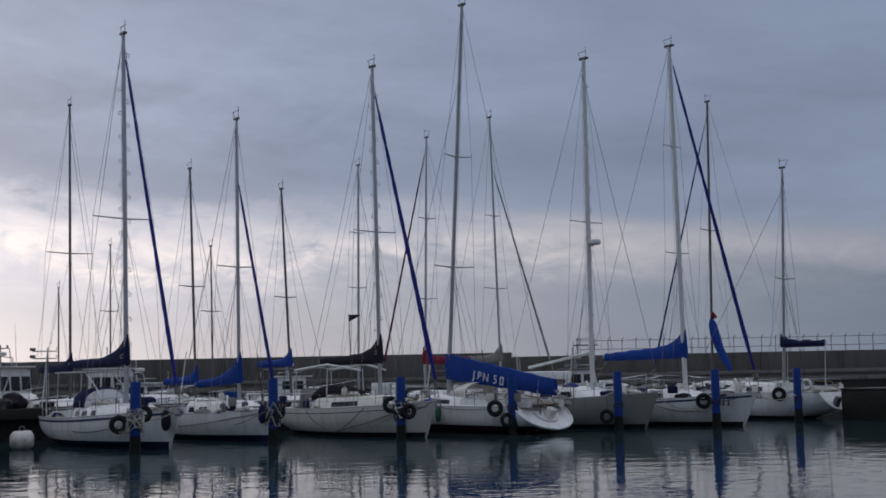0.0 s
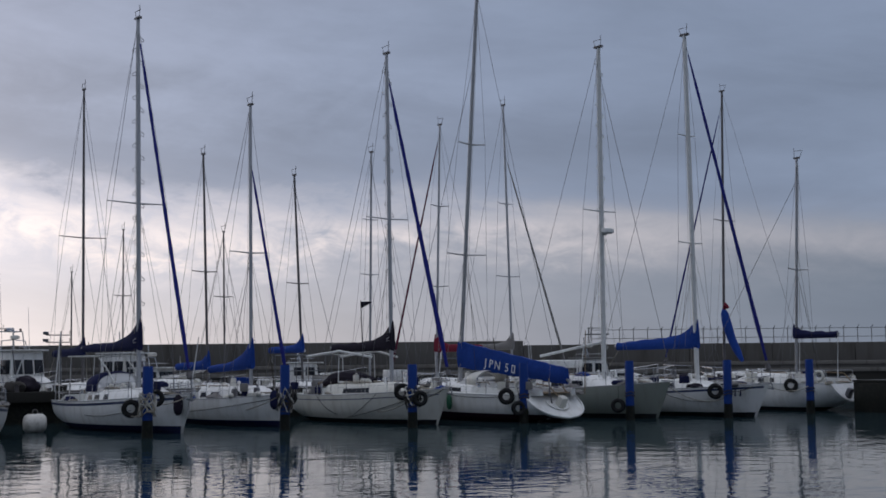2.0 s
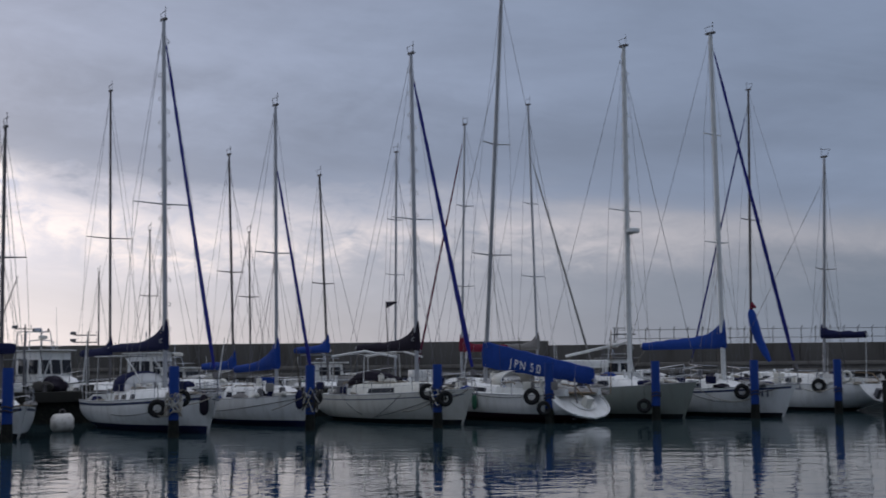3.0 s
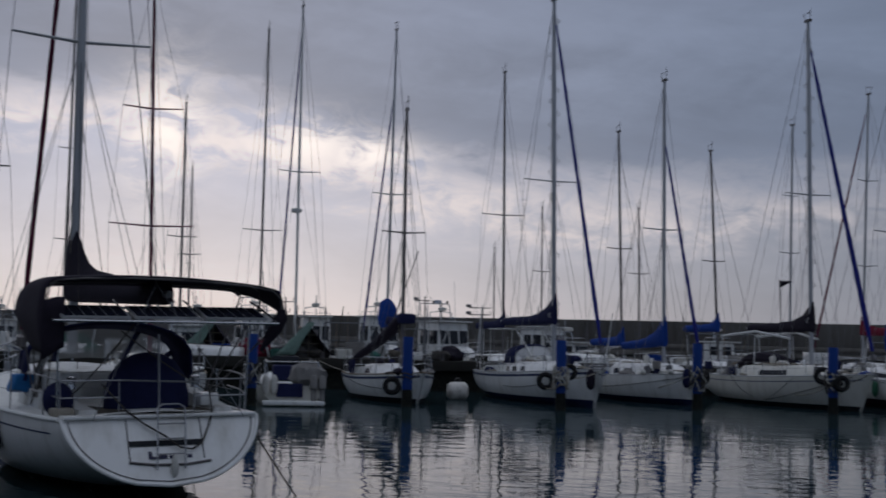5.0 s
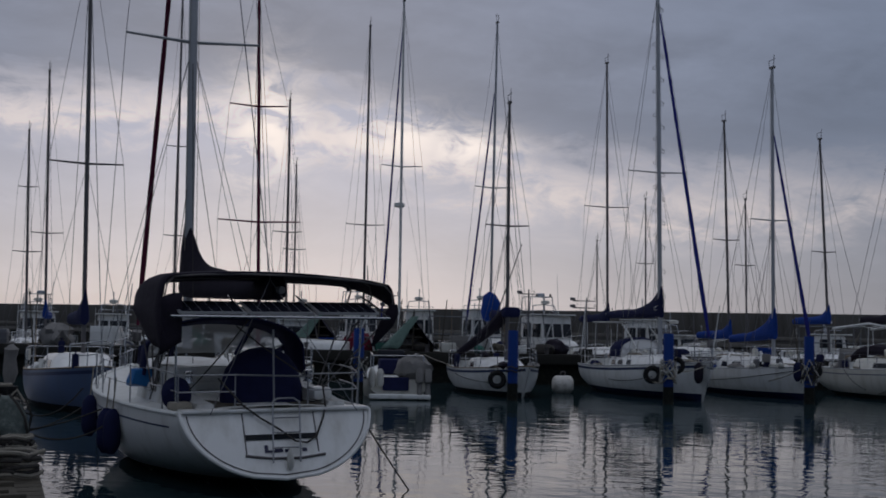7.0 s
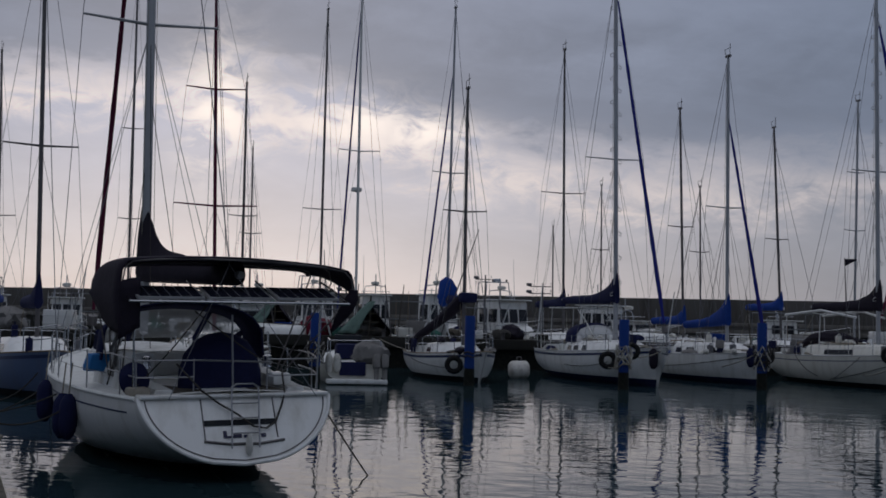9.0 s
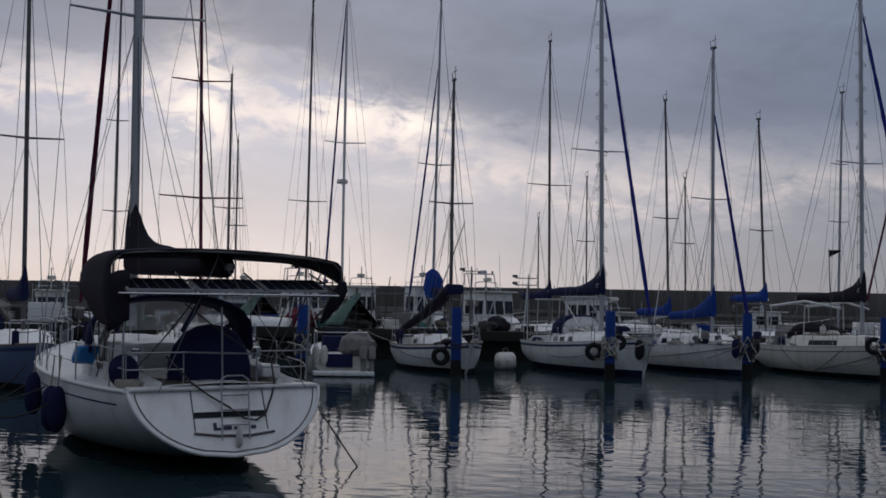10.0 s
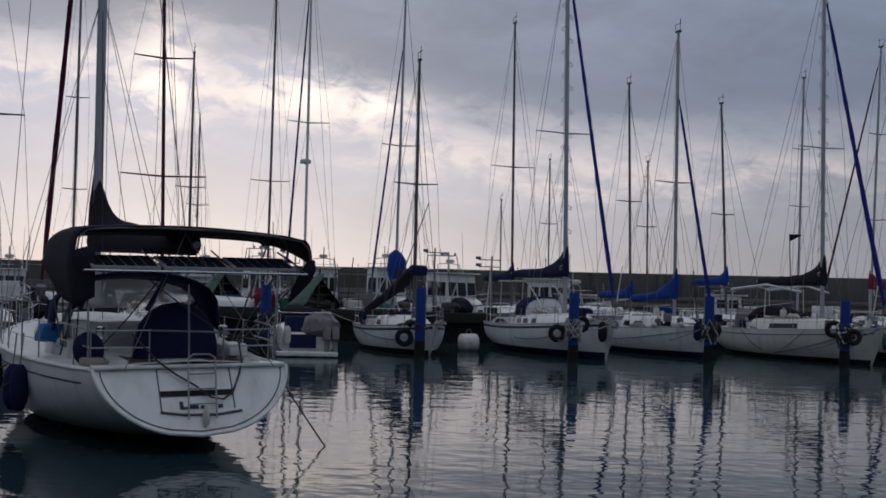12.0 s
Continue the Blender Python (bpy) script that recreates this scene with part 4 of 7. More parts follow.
def berth_h():
    root, h = yacht(17.95, 52.95, RZ_IN, 8.4, 2.9, 1.36, 1.18, "white yacht showing its reversed transom, navy covered boom", cab=(0.34, 0.72, 0.40), windows=((0.2, 0.5),), stern=0.70, stern_rake=-0.5, low=0.40, curve=1.7, fill=0.42, keel=1.2)
    mast, on = rig(root, h, 2.95, (2.5, 0, 11.4), 0.07, alloy, ((6.3, 0.75),), None, jib_top=0.9, back=False, side_wires=True)
    boom, c, tip = boom_and_cover(root, on, 2.95, 3.35, 2.2, navy_canvas, peak=0.5, thick=0.16, end=0.12)
    edge = [h.at(0, v / 12, 1) for v in range(13)]
    bm = B()
    tube(bm, edge + [Vector((q.x, -q.y, q.z)) for q in reversed(edge[:-1])], 0.035, 8)
    part("transom_rim", bm, gelcoat, root)
    bm = B()
    box(bm, (0.12, 0.25, 0.72), (0.22, 0.36, 0.6), Euler((0, radians(-25), 0)).to_matrix(), bevel=0.1)
    part("rudder_head", bm, motor_grey, root)
    return root, h


def berth_z():
    root, h = yacht(-18.1, 43.25, RZ_OUT, 7.3, 2.5, 1.05, 0.85, "small white yacht with blue rail stripe and dark lowered boom", sheer_stripe=navy_stripe, cab=(0.34, 0.72, 0.36), windows=((0.12, 0.3),), simple=True, rail_count=3)
    mast, on = rig(root, h, 4.75, (4.6, 0, 10.2), 0.06, dark_alloy, ((5.85, 0.8),), None)
    bm = B()
    pts = [(4.72, 0.02, 2.95), (4.3, -0.12, 2.62), (3.9, -0.25, 2.35), (2.9, -0.55, 1.85), (2.0, -0.8, 1.5), (1.2, -1.0, 1.2)]
    tube(bm, pts, (0.16, 0.23, 0.22, 0.17, 0.13, 0.07), 10)
    for v in bm.verts:
        v.co += 0.05 * Vector((0, noise.noise(v.co * 3.3), noise.noise(v.co * 4.1 + Vector((5, 0, 0)))))
    part("furled_mainsail", bm, black_canvas, root)
    bm = B()
    box(bm, (4.75, 0.12, 2.85), (0.5, 0.62, 0.36), bevel=0.14)
    part("boom_cover", bm, navy_canvas, root)
    return root, h


hulls = {}
for key, make in (("a", berth_a), ("b", berth_b), ("c", berth_c), ("d", berth_d), ("f", berth_f), ("g", berth_g), ("h", berth_h), ("z", berth_z)):
    hulls[key] = make()
    deck_clutter(*hulls[key], ord(key), 17 if key not in "zd" else 9)


# slack lines hanging down the topsides
for key, x0, z0, x1, z1, drop, side in (("c", 2.6, 1.02, 4.0, 0.30, 0.10, -1), ("c", 6.4, 1.10, 4.9, 0.26, 0.08, -1), ("c", 4.6, 0.20, 8.6, 1.20, 0.12, -1), ("b", 1.6, 0.45, 7.3, 1.02, 0.12, -1), ("a", 4.2, 0.55, 7.0, 0.75, 0.10, -1),
                                        ("d", 5.6, 1.05, 2.0, 0.95, 0.08, 1), ("g", 5.4, 1.05, 8.2, 0.70, 0.25, -1), ("z", 1.8, 0.75, 5.6, 0.45, 0.06, -1)):
    boat, form = hulls[key]
    pts = []
    for k in range(11):
        f = k / 10
        pts.append(form.side_z(x0 + (x1 - x0) * f, z0 + (z1 - z0) * f - 4 * drop * f * (1 - f), side, 0.03))
    part("slack_line", tube(B(), pts, 0.011, 5), dark_rope, boat)


def far_yacht(foot, top, rz, L, label, foot_x=None, mat=None, jib=None, spreaders=(), cover=None, r=0.065, hull=None, boom_z=2.5, jib_top=0.93, stripe=None, fine=False, radar=None, peak=0.8, thick=0.28, boom_len=None, swing=0.0, beam=None):
    """A yacht placed by its mast foot and masthead."""
    foot_x = foot_x or L * 0.57
    ahead = Vector((math.cos(radians(rz)), math.sin(radians(rz)), 0))
    stern = Vector((*foot, 0)) - ahead * foot_x
    lean = Vector((top[0] - foot[0], top[1] - foot[1], 0))
    side = Vector((-ahead.y, ahead.x, 0))
    root, h = yacht(stern.x, stern.y, rz, L, beam or L * 0.31 + 0.15, L * 0.10 + 0.35, L * 0.06 + 0.42, label, hull_mat=hull, sheer_stripe=stripe, simple=True, rail_count=4, group="yachts beyond the quay", windows=((0.1, 0.3), (0.4, 0.6)))
    mast, on = rig(root, h, foot_x, (foot_x + lean.dot(ahead), lean.dot(side), top[2]), r, mat or alloy, spreaders, jib, jib_top=jib_top, fine=fine, radar=radar)
    deck_clutter(root, h, int(foot[0] * 13 + foot[1] * 7), 5, 0.4)
    if cover:
        b, c, tip = boom_and_cover(root, on, foot_x, boom_z, boom_len or L * 0.4, cover, peak=peak, thick=thick, swing=swing)
        crutch(root, h, tip)
    return root, h


# ---- yachts beyond the quay and along the pontoon to the left ----
far_yacht((-16.85, 57.51), (-17.03, 57.46, 15.5), RZ_OUT, 9.5, "white yacht with a dark mast and bare boom", mat=dark_alloy, spreaders=((8.35, 1.15),), cover=navy_canvas, boom_z=2.9)
far_yacht((-19.14, 73.48), (-19.22, 73.46, 10.5), RZ_OUT, 7.0, "small distant yacht with thin dark mast", mat=dark_alloy, r=0.05, spreaders=((6.5, 0.6),))
far_yacht((-23.16, 76.50), (-23.23, 76.48, 8.2), RZ_OUT, 6.0, "small distant yacht with short mast", mat=dark_alloy, r=0.05)
far_yacht((-11.18, 58.63), (-11.48, 58.57, 12.5), RZ_OUT, 8.5, "white yacht with slim dark mast, blue cover", mat=dark_alloy, spreaders=((6.75, 0.7),), cover=blue_canvas, boom_z=2.2)
far_yacht((-11.53, 65.17), (-11.64, 65.15, 9.4), RZ_OUT, 7.0, "small yacht with short dark mast", mat=dark_alloy, r=0.05, spreaders=((5.9, 0.6),))
far_yacht((-6.89, 61.05), (-7.33, 60.99, 11.8), RZ_OUT, 8.0, "white yacht with raked dark mast, blue cover", mat=dark_alloy, spreaders=((6.3, 0.65),), cover=blue_canvas, boom_z=3.0, thick=0.22)
far_yacht((-3.69, 63.58), (-3.56, 63.58, 13.4), RZ_OUT, 8.5, "white yacht with slim grey mast", spreaders=((6.9, 0.6), (9.8, 0.5)))
far_yacht((-0.23, 64.43), (0.08, 64.43, 15.0), RZ_IN, 9.5, "white yacht with plum rolled jib and maroon cover", jib=purple_canvas, spreaders=((6.3, 0.7), (10.6, 0.6)), cover=red_canvas, boom_z=3.0, jib_top=0.97, thick=0.25)
far_yacht((3.90, 66.07), (3.60, 66.09, 16.4), RZ_OUT, 10.0, "white yacht with grey cover and rolled jib", jib=grey_canvas, spreaders=((6.9, 0.85), (10.9, 0.55)), cover=grey_canvas, jib_top=0.82, boom_z=3.1, thick=0.2)
slung, slung_h = far_yacht((16.87, 72.50), (17.23, 72.42, 18.5), RZ_IN, 11.0, "white yacht with dark mast, blue cover slung from the mast", mat=dark_alloy, jib=jib_navy, spreaders=((10.6, 1.0),), jib_top=0.96, r=0.08)
bm = B()
fx = 11.0 * 0.57
tube(bm, [(fx - 0.10, 0, 5.3), (fx - 0.16, 0, 5.0), (fx - 0.3, 0, 4.4), (fx - 0.62, 0, 3.5), (fx - 1.05, 0, 2.7), (fx - 1.35, 0, 2.2)], (0.10, 0.24, 0.28, 0.25, 0.21, 0.10), 10)
part("sail_cover", bm, blue_canvas, slung)
bm = B()
tube(bm, [(fx - 0.12, 0, 5.25), (fx - 0.3, 0.05, 5.55), (fx - 0.45, 0, 5.35)], (0.10, 0.16, 0.08), 8)
part("cover_collar", bm, red_canvas, slung)
bundled, bundled_h = far_yacht((-21.50, 53.67), (-21.40, 53.71, 17.0), RZ_IN, 10.5, "white yacht with blue bundled mainsail and navy jib", jib=jib_navy, spreaders=((9.0, 0.95),), jib_top=0.82)
bm = B()
fx = 10.5 * 0.57
tube(bm, [(fx - 0.02, 0, 4.0), (fx - 0.05, 0.02, 3.85), (fx - 0.12, 0, 3.5), (fx - 0.16, 0, 3.1), (fx - 0.12, 0, 2.75), (fx - 0.05, 0, 2.55)], (0.12, 0.30, 0.44, 0.50, 0.42, 0.15), 12)
for v in bm.verts:
    v.co += 0.09 * Vector((noise.noise(v.co * 3.0), noise.noise(v.co * 3.0 + Vector((7, 0, 0))), 0))
part("sail_bag", bm, blue_canvas, bundled, "bulging royal blue sail bag on the mast")
bm = B()
tube(bm, [(fx - 0.2, 0, 3.0), (fx - 1.0, 0, 2.9), (fx - 1.6, 0, 2.85)], (0.22, 0.25, 0.14), 10)
part("boom_cover", bm, navy_canvas, bundled)
far_yacht((-25.32, 51.70), (-25.42, 51.65, 17.9), RZ_IN, 10.5, "white yacht with mast radar and navy rolled jib", mat=white_mast, jib=jib_navy, spreaders=((9.9, 1.0),), jib_top=0.97, radar=8.0)
far_yacht((-29.2, 55.4), (-29.2, 55.4, 17.9), RZ_OUT, 10.0, "white yacht with tall dark mast", mat=dark_alloy, spreaders=((7.5, 1.0),))
far_yacht((-36.9, 49.8), (-37.0, 49.8, 19.0), RZ_OUT, 9.5, "white yacht with tall dark two-spreader mast", mat=dark_alloy, spreaders=((6.6, 0.6), (11.1, 0.55)))
far_yacht((-22.65, 35.43), (-22.94, 35.23, 14.4), RZ_IN, 9.5, "white yacht with plum-coloured rolled mainsail", mat=purple_canvas, spreaders=((5.75, 1.4), (9.75, 1.0)), r=0.06)
far_yacht((-31.16, 51.04), (-31.23, 50.99, 13.3), RZ_OUT, 8.5, "white yacht with slim dark mast", mat=dark_alloy, spreaders=((6.8, 0.7),))
far_yacht((-34.45, 57.23), (-34.51, 57.19, 11.0), RZ_OUT, 7.5, "small yacht with thin dark mast", mat=dark_alloy, r=0.05, spreaders=((6.4, 0.6),))
far_yacht((-21.39, 25.17), (-21.55, 25.04, 12.4), RZ_OUT + 9, 8.2, "slate blue yacht with dark mast and blue cover", mat=dark_alloy, stripe=navy_stripe, spreaders=((6.35, 0.95),), hull=blue_hull, r=0.058, cover=navy_canvas, boom_z=2.3)
far_yacht((-40.76, 45.09), (-40.97, 44.89, 14.2), RZ_OUT, 9.0, "white yacht with slim dark mast and low cover", mat=dark_alloy, spreaders=((6.4, 0.75),), cover=blue_canvas)
far_yacht((-42.92, 46.15), (-43.11, 45.98, 11.6), RZ_OUT, 8.0, "white yacht with short dark mast", mat=dark_alloy, spreaders=((5.6, 0.7), (8.8, 0.5)))


# ---- the near yacht, seen from astern ----
NEAR = 0.925


def near_yacht():
    L = 10.6
    root = thing("cruising_yacht", -8.87, 14.84, 0, 139.6, "white cruising yacht with dark bimini, solar panels and stern ladder", "sailboat")
    h = Hull(L, 3.48, 1.32, 0.99, stern=0.81, bow_rake=1.0, stern_rake=-0.48, full=0.42, low=0.08, curve=1.8, fill=0.45, keel=1.1)
    root.matrix_basis = pose(-8.87 * NEAR, 14.84 * NEAR, 2.2 * (1 - NEAR), -1.0, 0, 139.6) @ Matrix.Scale(NEAR, 4)
    part("hull", hull_mesh(h, 36, 18), gelcoat, root)
    part("deck", deck_mesh(h, 30), deck_white, root)
    for side in (1, -1):
        part("boot_stripe", band_mesh(h, side, lambda u: max(-0.03 + 0.05 * u, h.bottom(u) + 0.03), lambda u: h.bottom(u), 0.03, n=40), black_paint, root)
        part("cove_line", band_mesh(h, side, lambda u: h.sheer(u) - 0.20, lambda u: h.sheer(u) - 0.225, 0.06, 0.9, n=30), navy_stripe, root)
        part("rubbing_strake", tube(B(), [h.at(0.01 + 0.98 * k / 34, 0, side, 0.0) + Vector((0, 0, -0.01)) for k in range(35)], 0.035, 8), deck_white, root)
    # transom face: rim, inner groove, slot, hatch lines, ladder
    edge = [h.at(0, v / 20, 1) for v in range(21)]
    loop = edge + [Vector((q.x, -q.y, q.z)) for q in reversed(edge[:-1])]
    part("transom_rim", tube(B(), [q + Vector((-0.005, 0, 0)) for q in loop], 0.028, 8), gelcoat, root)
    mid = Vector((sum(q.x for q in loop) / len(loop), 0, 0.62))
    face_x = lambda z: h.at(0, h.v_of(0, z), 1).x
    inner = []
    for q in loop:
        z = 0.62 + (q.z - 0.62) * 0.90
        inner.append(Vector((face_x(z) - 0.006, q.y * 0.935, z)))
    part("transom_groove", tube(B(), inner, 0.010, 6), dark_alloy, root)
    bm = B()
    top = h.at(0, 0, 1)
    box(bm, (top.x + 0.10, 0, top.z + 0.015), (0.34, top.y * 1.96, 0.05), bevel=0.02)
    part("aft_coaming", bm, gelcoat, root)

    def on_face(y, z, out=0.012):
        return Vector((face_x(z) - out, y, z))

    bm = B()
    loft(bm, [[on_face(y, 0.675), on_face(y, 0.60), on_face(y, 0.60, -0.05), on_face(y, 0.675, -0.05)] for y in (0.52, 0, -0.52)])
    part("vent_slot", bm, black_paint, root)
    for y in (0.53, -0.53):
        part("hatch_seam", tube(B(), [on_face(y, 0.96, 0.004), on_face(y, 0.42, 0.004)], 0.011, 6), dark_alloy, root)
    part("step_edge", tube(B(), [on_face(0.55, 0.40), on_face(0.2, 0.355), on_face(-0.25, 0.345), on_face(-0.62, 0.385)], 0.020, 6), dark_alloy, root)
    # the name: illegible, as plain bars
    for y0, w, t in ((0.24, 0.05, 0.10), (0.17, 0.10, 0.03), (0.06, 0.12, 0.05), (-0.08, 0.10, 0.04), (-0.32, 0.07, 0.05)):
        bm = B()
        loft(bm, [[on_face(y0 + d, 0.43 + t), on_face(y0 + d, 0.43), on_face(y0 + d, 0.43, -0.02), on_face(y0 + d, 0.43 + t, -0.02)] for d in (w / 2, -w / 2)])
        part("name_bar", bm, ink, root)
    # ladder folded against the transom
    ladder_y = -0.10
    bm = B()
    foot_y = ladder_y + 0.08
    pts = [on_face(foot_y + 0.20, 0.30, 0.06), on_face(ladder_y + 0.20, 1.05, 0.10), on_face(ladder_y + 0.20, 1.12, 0.08), on_face(ladder_y + 0.12, 1.17, 0.08), on_face(ladder_y - 0.12, 1.17, 0.08),
           on_face(ladder_y - 0.20, 1.12, 0.08), on_face(ladder_y - 0.20, 1.05, 0.10), on_face(foot_y - 0.20, 0.30, 0.06)]
    ladder = part("stern_ladder", tube(bm, pts, 0.013, 8), dull_steel, root)
    for z in (0.50, 0.70, 0.90):
        rung_y = ladder_y + 0.08 * (1.05 - z) / 0.75
        part("rung", tube(B(), [on_face(rung_y + 0.2, z, 0.08), on_face(rung_y - 0.2, z, 0.08)], 0.012, 6), dull_steel, ladder)
    bm = B()
    q = on_face(-0.06, 0.33, 0.09)
    tube(bm, [q + Vector((0, 0, 0.17)), q + Vector((0, 0, 0.10)), q, q + Vector((0, 0, -0.10)), q + Vector((0, 0, -0.14))], (0.02, 0.04, 0.055, 0.045, 0.015), 10)
    part("hanging_float", bm, fender_white, root, "small white float on a cord")
    part("hose", tube(B(), [(0.74, 0.80, 1.45), on_face(0.52, 1.08, 0.05), on_face(0.28, 0.90, 0.06), on_face(0.02, 0.74, 0.07), on_face(-0.18, 0.58, 0.07), on_face(-0.36, 0.55, 0.06), on_face(-0.52, 0.64, 0.05), on_face(-0.66, 0.88, 0.04), on_face(-0.72, 1.05, 0.03), (0.72, -0.76, 1.40)], 0.015, 6), dark_rope, root)
    # cabin, cockpit
    cabin(root, h, 3.9, 8.3, 0.46, worn_white, ((0.06, 0.26), (0.34, 0.55)), f=0.62, slope=0.4)
    for side in (1, -1):
        bm = B()
        rings = []
        for k in range(9):
            x = 0.75 + 3.2 * k / 8
            y = side * h.half(x / L) * 0.66
            z = h.sheer(x / L)
            t = 0.10 + 0.30 * k / 8
            rings.append([(x, y - 0.16, z - 0.02), (x, y - 0.13, z + t), (x, y + 0.10, z + t), (x, y + 0.17, z - 0.02)])
        loft(bm, rings)
        part("coaming", bm, worn_white, root)
    bm = B()
    box(bm, (2.2, 0, 1.03), (2.9, 1.7, 0.05), bevel=0.02)
    part("cockpit_sole", bm, timber, root)
    # rig
    mast, on = rig(root, h, 5.95, (5.75, 0.0, 15.2), 0.085, alloy, ((7.45, 1.25), (11.6, 0.9)), purple_canvas, base_z=1.75, jib_top=0.96, jib_r=0.052)
    # stowed mainsail on the boom: tall at the mast, sagging aft
    boom, c, tip = boom_and_cover(root, on, 5.95, 2.86, 4.1, black_canvas, peak=1.40, thick=0.34, end=0.22, width=0.20, swing=-7, fall=8.5, droop=0.10)
    # bimini: three hoops under a dark cloth, wide, with side flap to port
    stations = ((0.70, 0.03), (1.10, 0.06), (1.60, 0.08), (2.10, 0.07), (2.50, 0.03), (2.72, -0.03))
    PORT, STARBOARD = 1.62, -1.93

    def canopy_z(x, lift, t):
        """Height of the cloth across the boat: t runs from starboard -1 to port 1."""
        aft = max(0.0, min(1.0, (2.7 - x) / 2.0))
        if t >= 0:
            return 2.95 + lift - 0.10 * t ** 2 - 0.24 * max(0.0, (t - 0.72) / 0.28) ** 2.4 - (1 - aft) * 0.07 * t ** 2
        return 2.95 + lift - 0.21 * (0.40 + 0.60 * aft) * abs(t) ** 1.45 - (0.06 + 0.26 * aft) * max(0.0, (-t - 0.80) / 0.20) ** 2

    def canopy_y(t):
        return math.sin(t * math.pi / 2 * 0.98) * (PORT if t > 0 else -STARBOARD)

    rows = []
    for x, lift in stations:
        row = [(x + 0.02 * math.sin(k * 0.9), canopy_y(-1 + 2 * k / 30), canopy_z(x, lift, -1 + 2 * k / 30)) for k in range(31)]
        # port edge carries on down as a rounded flap, longest aft
        deep = 0.80 * max(0.0, 1 - max(0.0, (x - 0.9) / 1.85) ** 2.2) ** 0.6
        for j in range(1, 8):
            q = j / 7
            row.append((x + 0.03 * math.sin(j), PORT + 0.05 * math.sin(q * 2.6) - 0.10 * q * q, row[30][2] - deep * q - 0.012 * math.sin(x * 9 + j)))
        rows.append(row)
    bm = loft(B(), rows, closed=False, caps=False)
    bimini = part("bimini", bm, black_canvas, root, "sagging charcoal canvas sunshade")
    bimini.modifiers.new("cloth", "SOLIDIFY").thickness = 0.015
    # after edge of the flap turned inboard
    flap = []
    for k in range(6):
        q = k / 5
        flap.append([(0.70 - 0.02 * q, PORT + 0.03 - 0.30 * q, 2.60 + 0.06 * q - (0.78 - 0.06 * q) * j / 5 + 0.03 * math.sin(3 * q + j)) for j in range(6)])
    side_flap = part("side_flap", loft(B(), flap, closed=False, caps=False), black_canvas, bimini)
    side_flap.modifiers.new("cloth", "SOLIDIFY").thickness = 0.015
    # loose tapered tail hanging at the starboard end
    tail = [(0.72, STARBOARD + 0.02, 2.54), (0.74, STARBOARD + 0.03, 2.42), (0.78, STARBOARD + 0.10, 2.26), (0.84, STARBOARD + 0.22, 2.06), (0.90, STARBOARD + 0.30, 1.90)]
    part("rolled_flap", tube(B(), tail, (0.06, 0.10, 0.11, 0.07, 0.02), 10), black_canvas, bimini)
    for x, lift in (stations[0], stations[2], stations[4]):
        bm = B()
        pts = [(2.6 + (x - 2.6) * 0.15, side * 1.35, 1.2) for side in (1, -1)]
        arch = [(x, canopy_y(t) * 0.985, canopy_z(x, lift, t) - 0.025) for t in (1, 0.9, 0.75, 0.5, 0.2, -0.2, -0.5, -0.75, -0.9, -1)]
        part("bimini_hoop", tube(bm, [pts[0], *arch, pts[1]], 0.014, 6), dark_alloy, bimini)
    # stern gantry with three solar panels
    gx, gz = 0.62, 2.34
    bm = B()
    tube(bm, [(gx - 0.1, 1.54, gz), (gx - 0.1, -1.76, gz - 0.02)], 0.022, 8)
    tube(bm, [(gx + 0.55, 1.54, gz + 0.20), (gx + 0.55, -1.76, gz + 0.18)], 0.018, 8)
    for y in (1.54, 0.47, -0.63, -1.74):
        tube(bm, [(gx - 0.1, y, gz), (gx + 0.55, y, gz + 0.20), (gx + 0.9, y * 0.97, gz + 0.32)], 0.015, 6)
    for y in (1.40, -1.42):
        tube(bm, [(0.9, y * 0.98, 1.05), (gx + 0.2, y, gz + 0.06)], 0.018, 6)
    gantry = part("solar_gantry", bm, steel, root)
    for k, y in enumerate((0.94, -0.08, -1.12)):
        tilt = Euler((0, radians(-16), 0)).to_matrix()
        frame_bm = B()
        box(frame_bm, (gx + 0.22, y, gz + 0.125), (0.60, 0.96, 0.035), tilt, bevel=0.006)
        panel = part("solar_panel", frame_bm, alloy, gantry)
        for i in range(4):
            for j in range(6):
                cell = B()
                c0 = Vector((gx + 0.22, y, gz + 0.125)) + tilt @ Vector((-0.205 + 0.137 * i, -0.375 + 0.15 * j, 0.0))
                box(cell, c0, (0.125, 0.138, 0.042), tilt)
                part("solar_cell", cell, solar, panel, smooth=False)
    # sprayhood with clear panes ahead of the cockpit
    hood_x, z0 = 2.85, 1.42
    rings = []
    for dx, f, w in ((0, 1.0, 1.0), (0.5, 0.98, 0.98), (0.75, 0.9, 0.95), (1.45, 0.34, 0.86)):
        rings.append([(hood_x + dx, 0.10 + math.cos(math.pi * a / 12) * 1.32 * w, z0 + 0.90 * f * math.sin(math.pi * a / 12) ** 0.50) for a in range(13)])
    hood = part("sprayhood", loft(B(), rings[:3], closed=False, caps=False), navy_canvas, root, "navy sprayhood with clear windows")
    hood.modifiers.new("cloth", "SOLIDIFY").thickness = 0.012
    for a0, a1 in ((1, 4), (4, 8), (8, 11)):
        part("clear_pane", loft(B(), [r[a0:a1 + 1] for r in rings[2:]], closed=False, caps=False), clear_vinyl, hood)
    for a in (1, 4, 8, 11):
        part("window_seam", tube(B(), [rings[2][a], rings[3][a]], 0.05, 6), navy_canvas, hood)
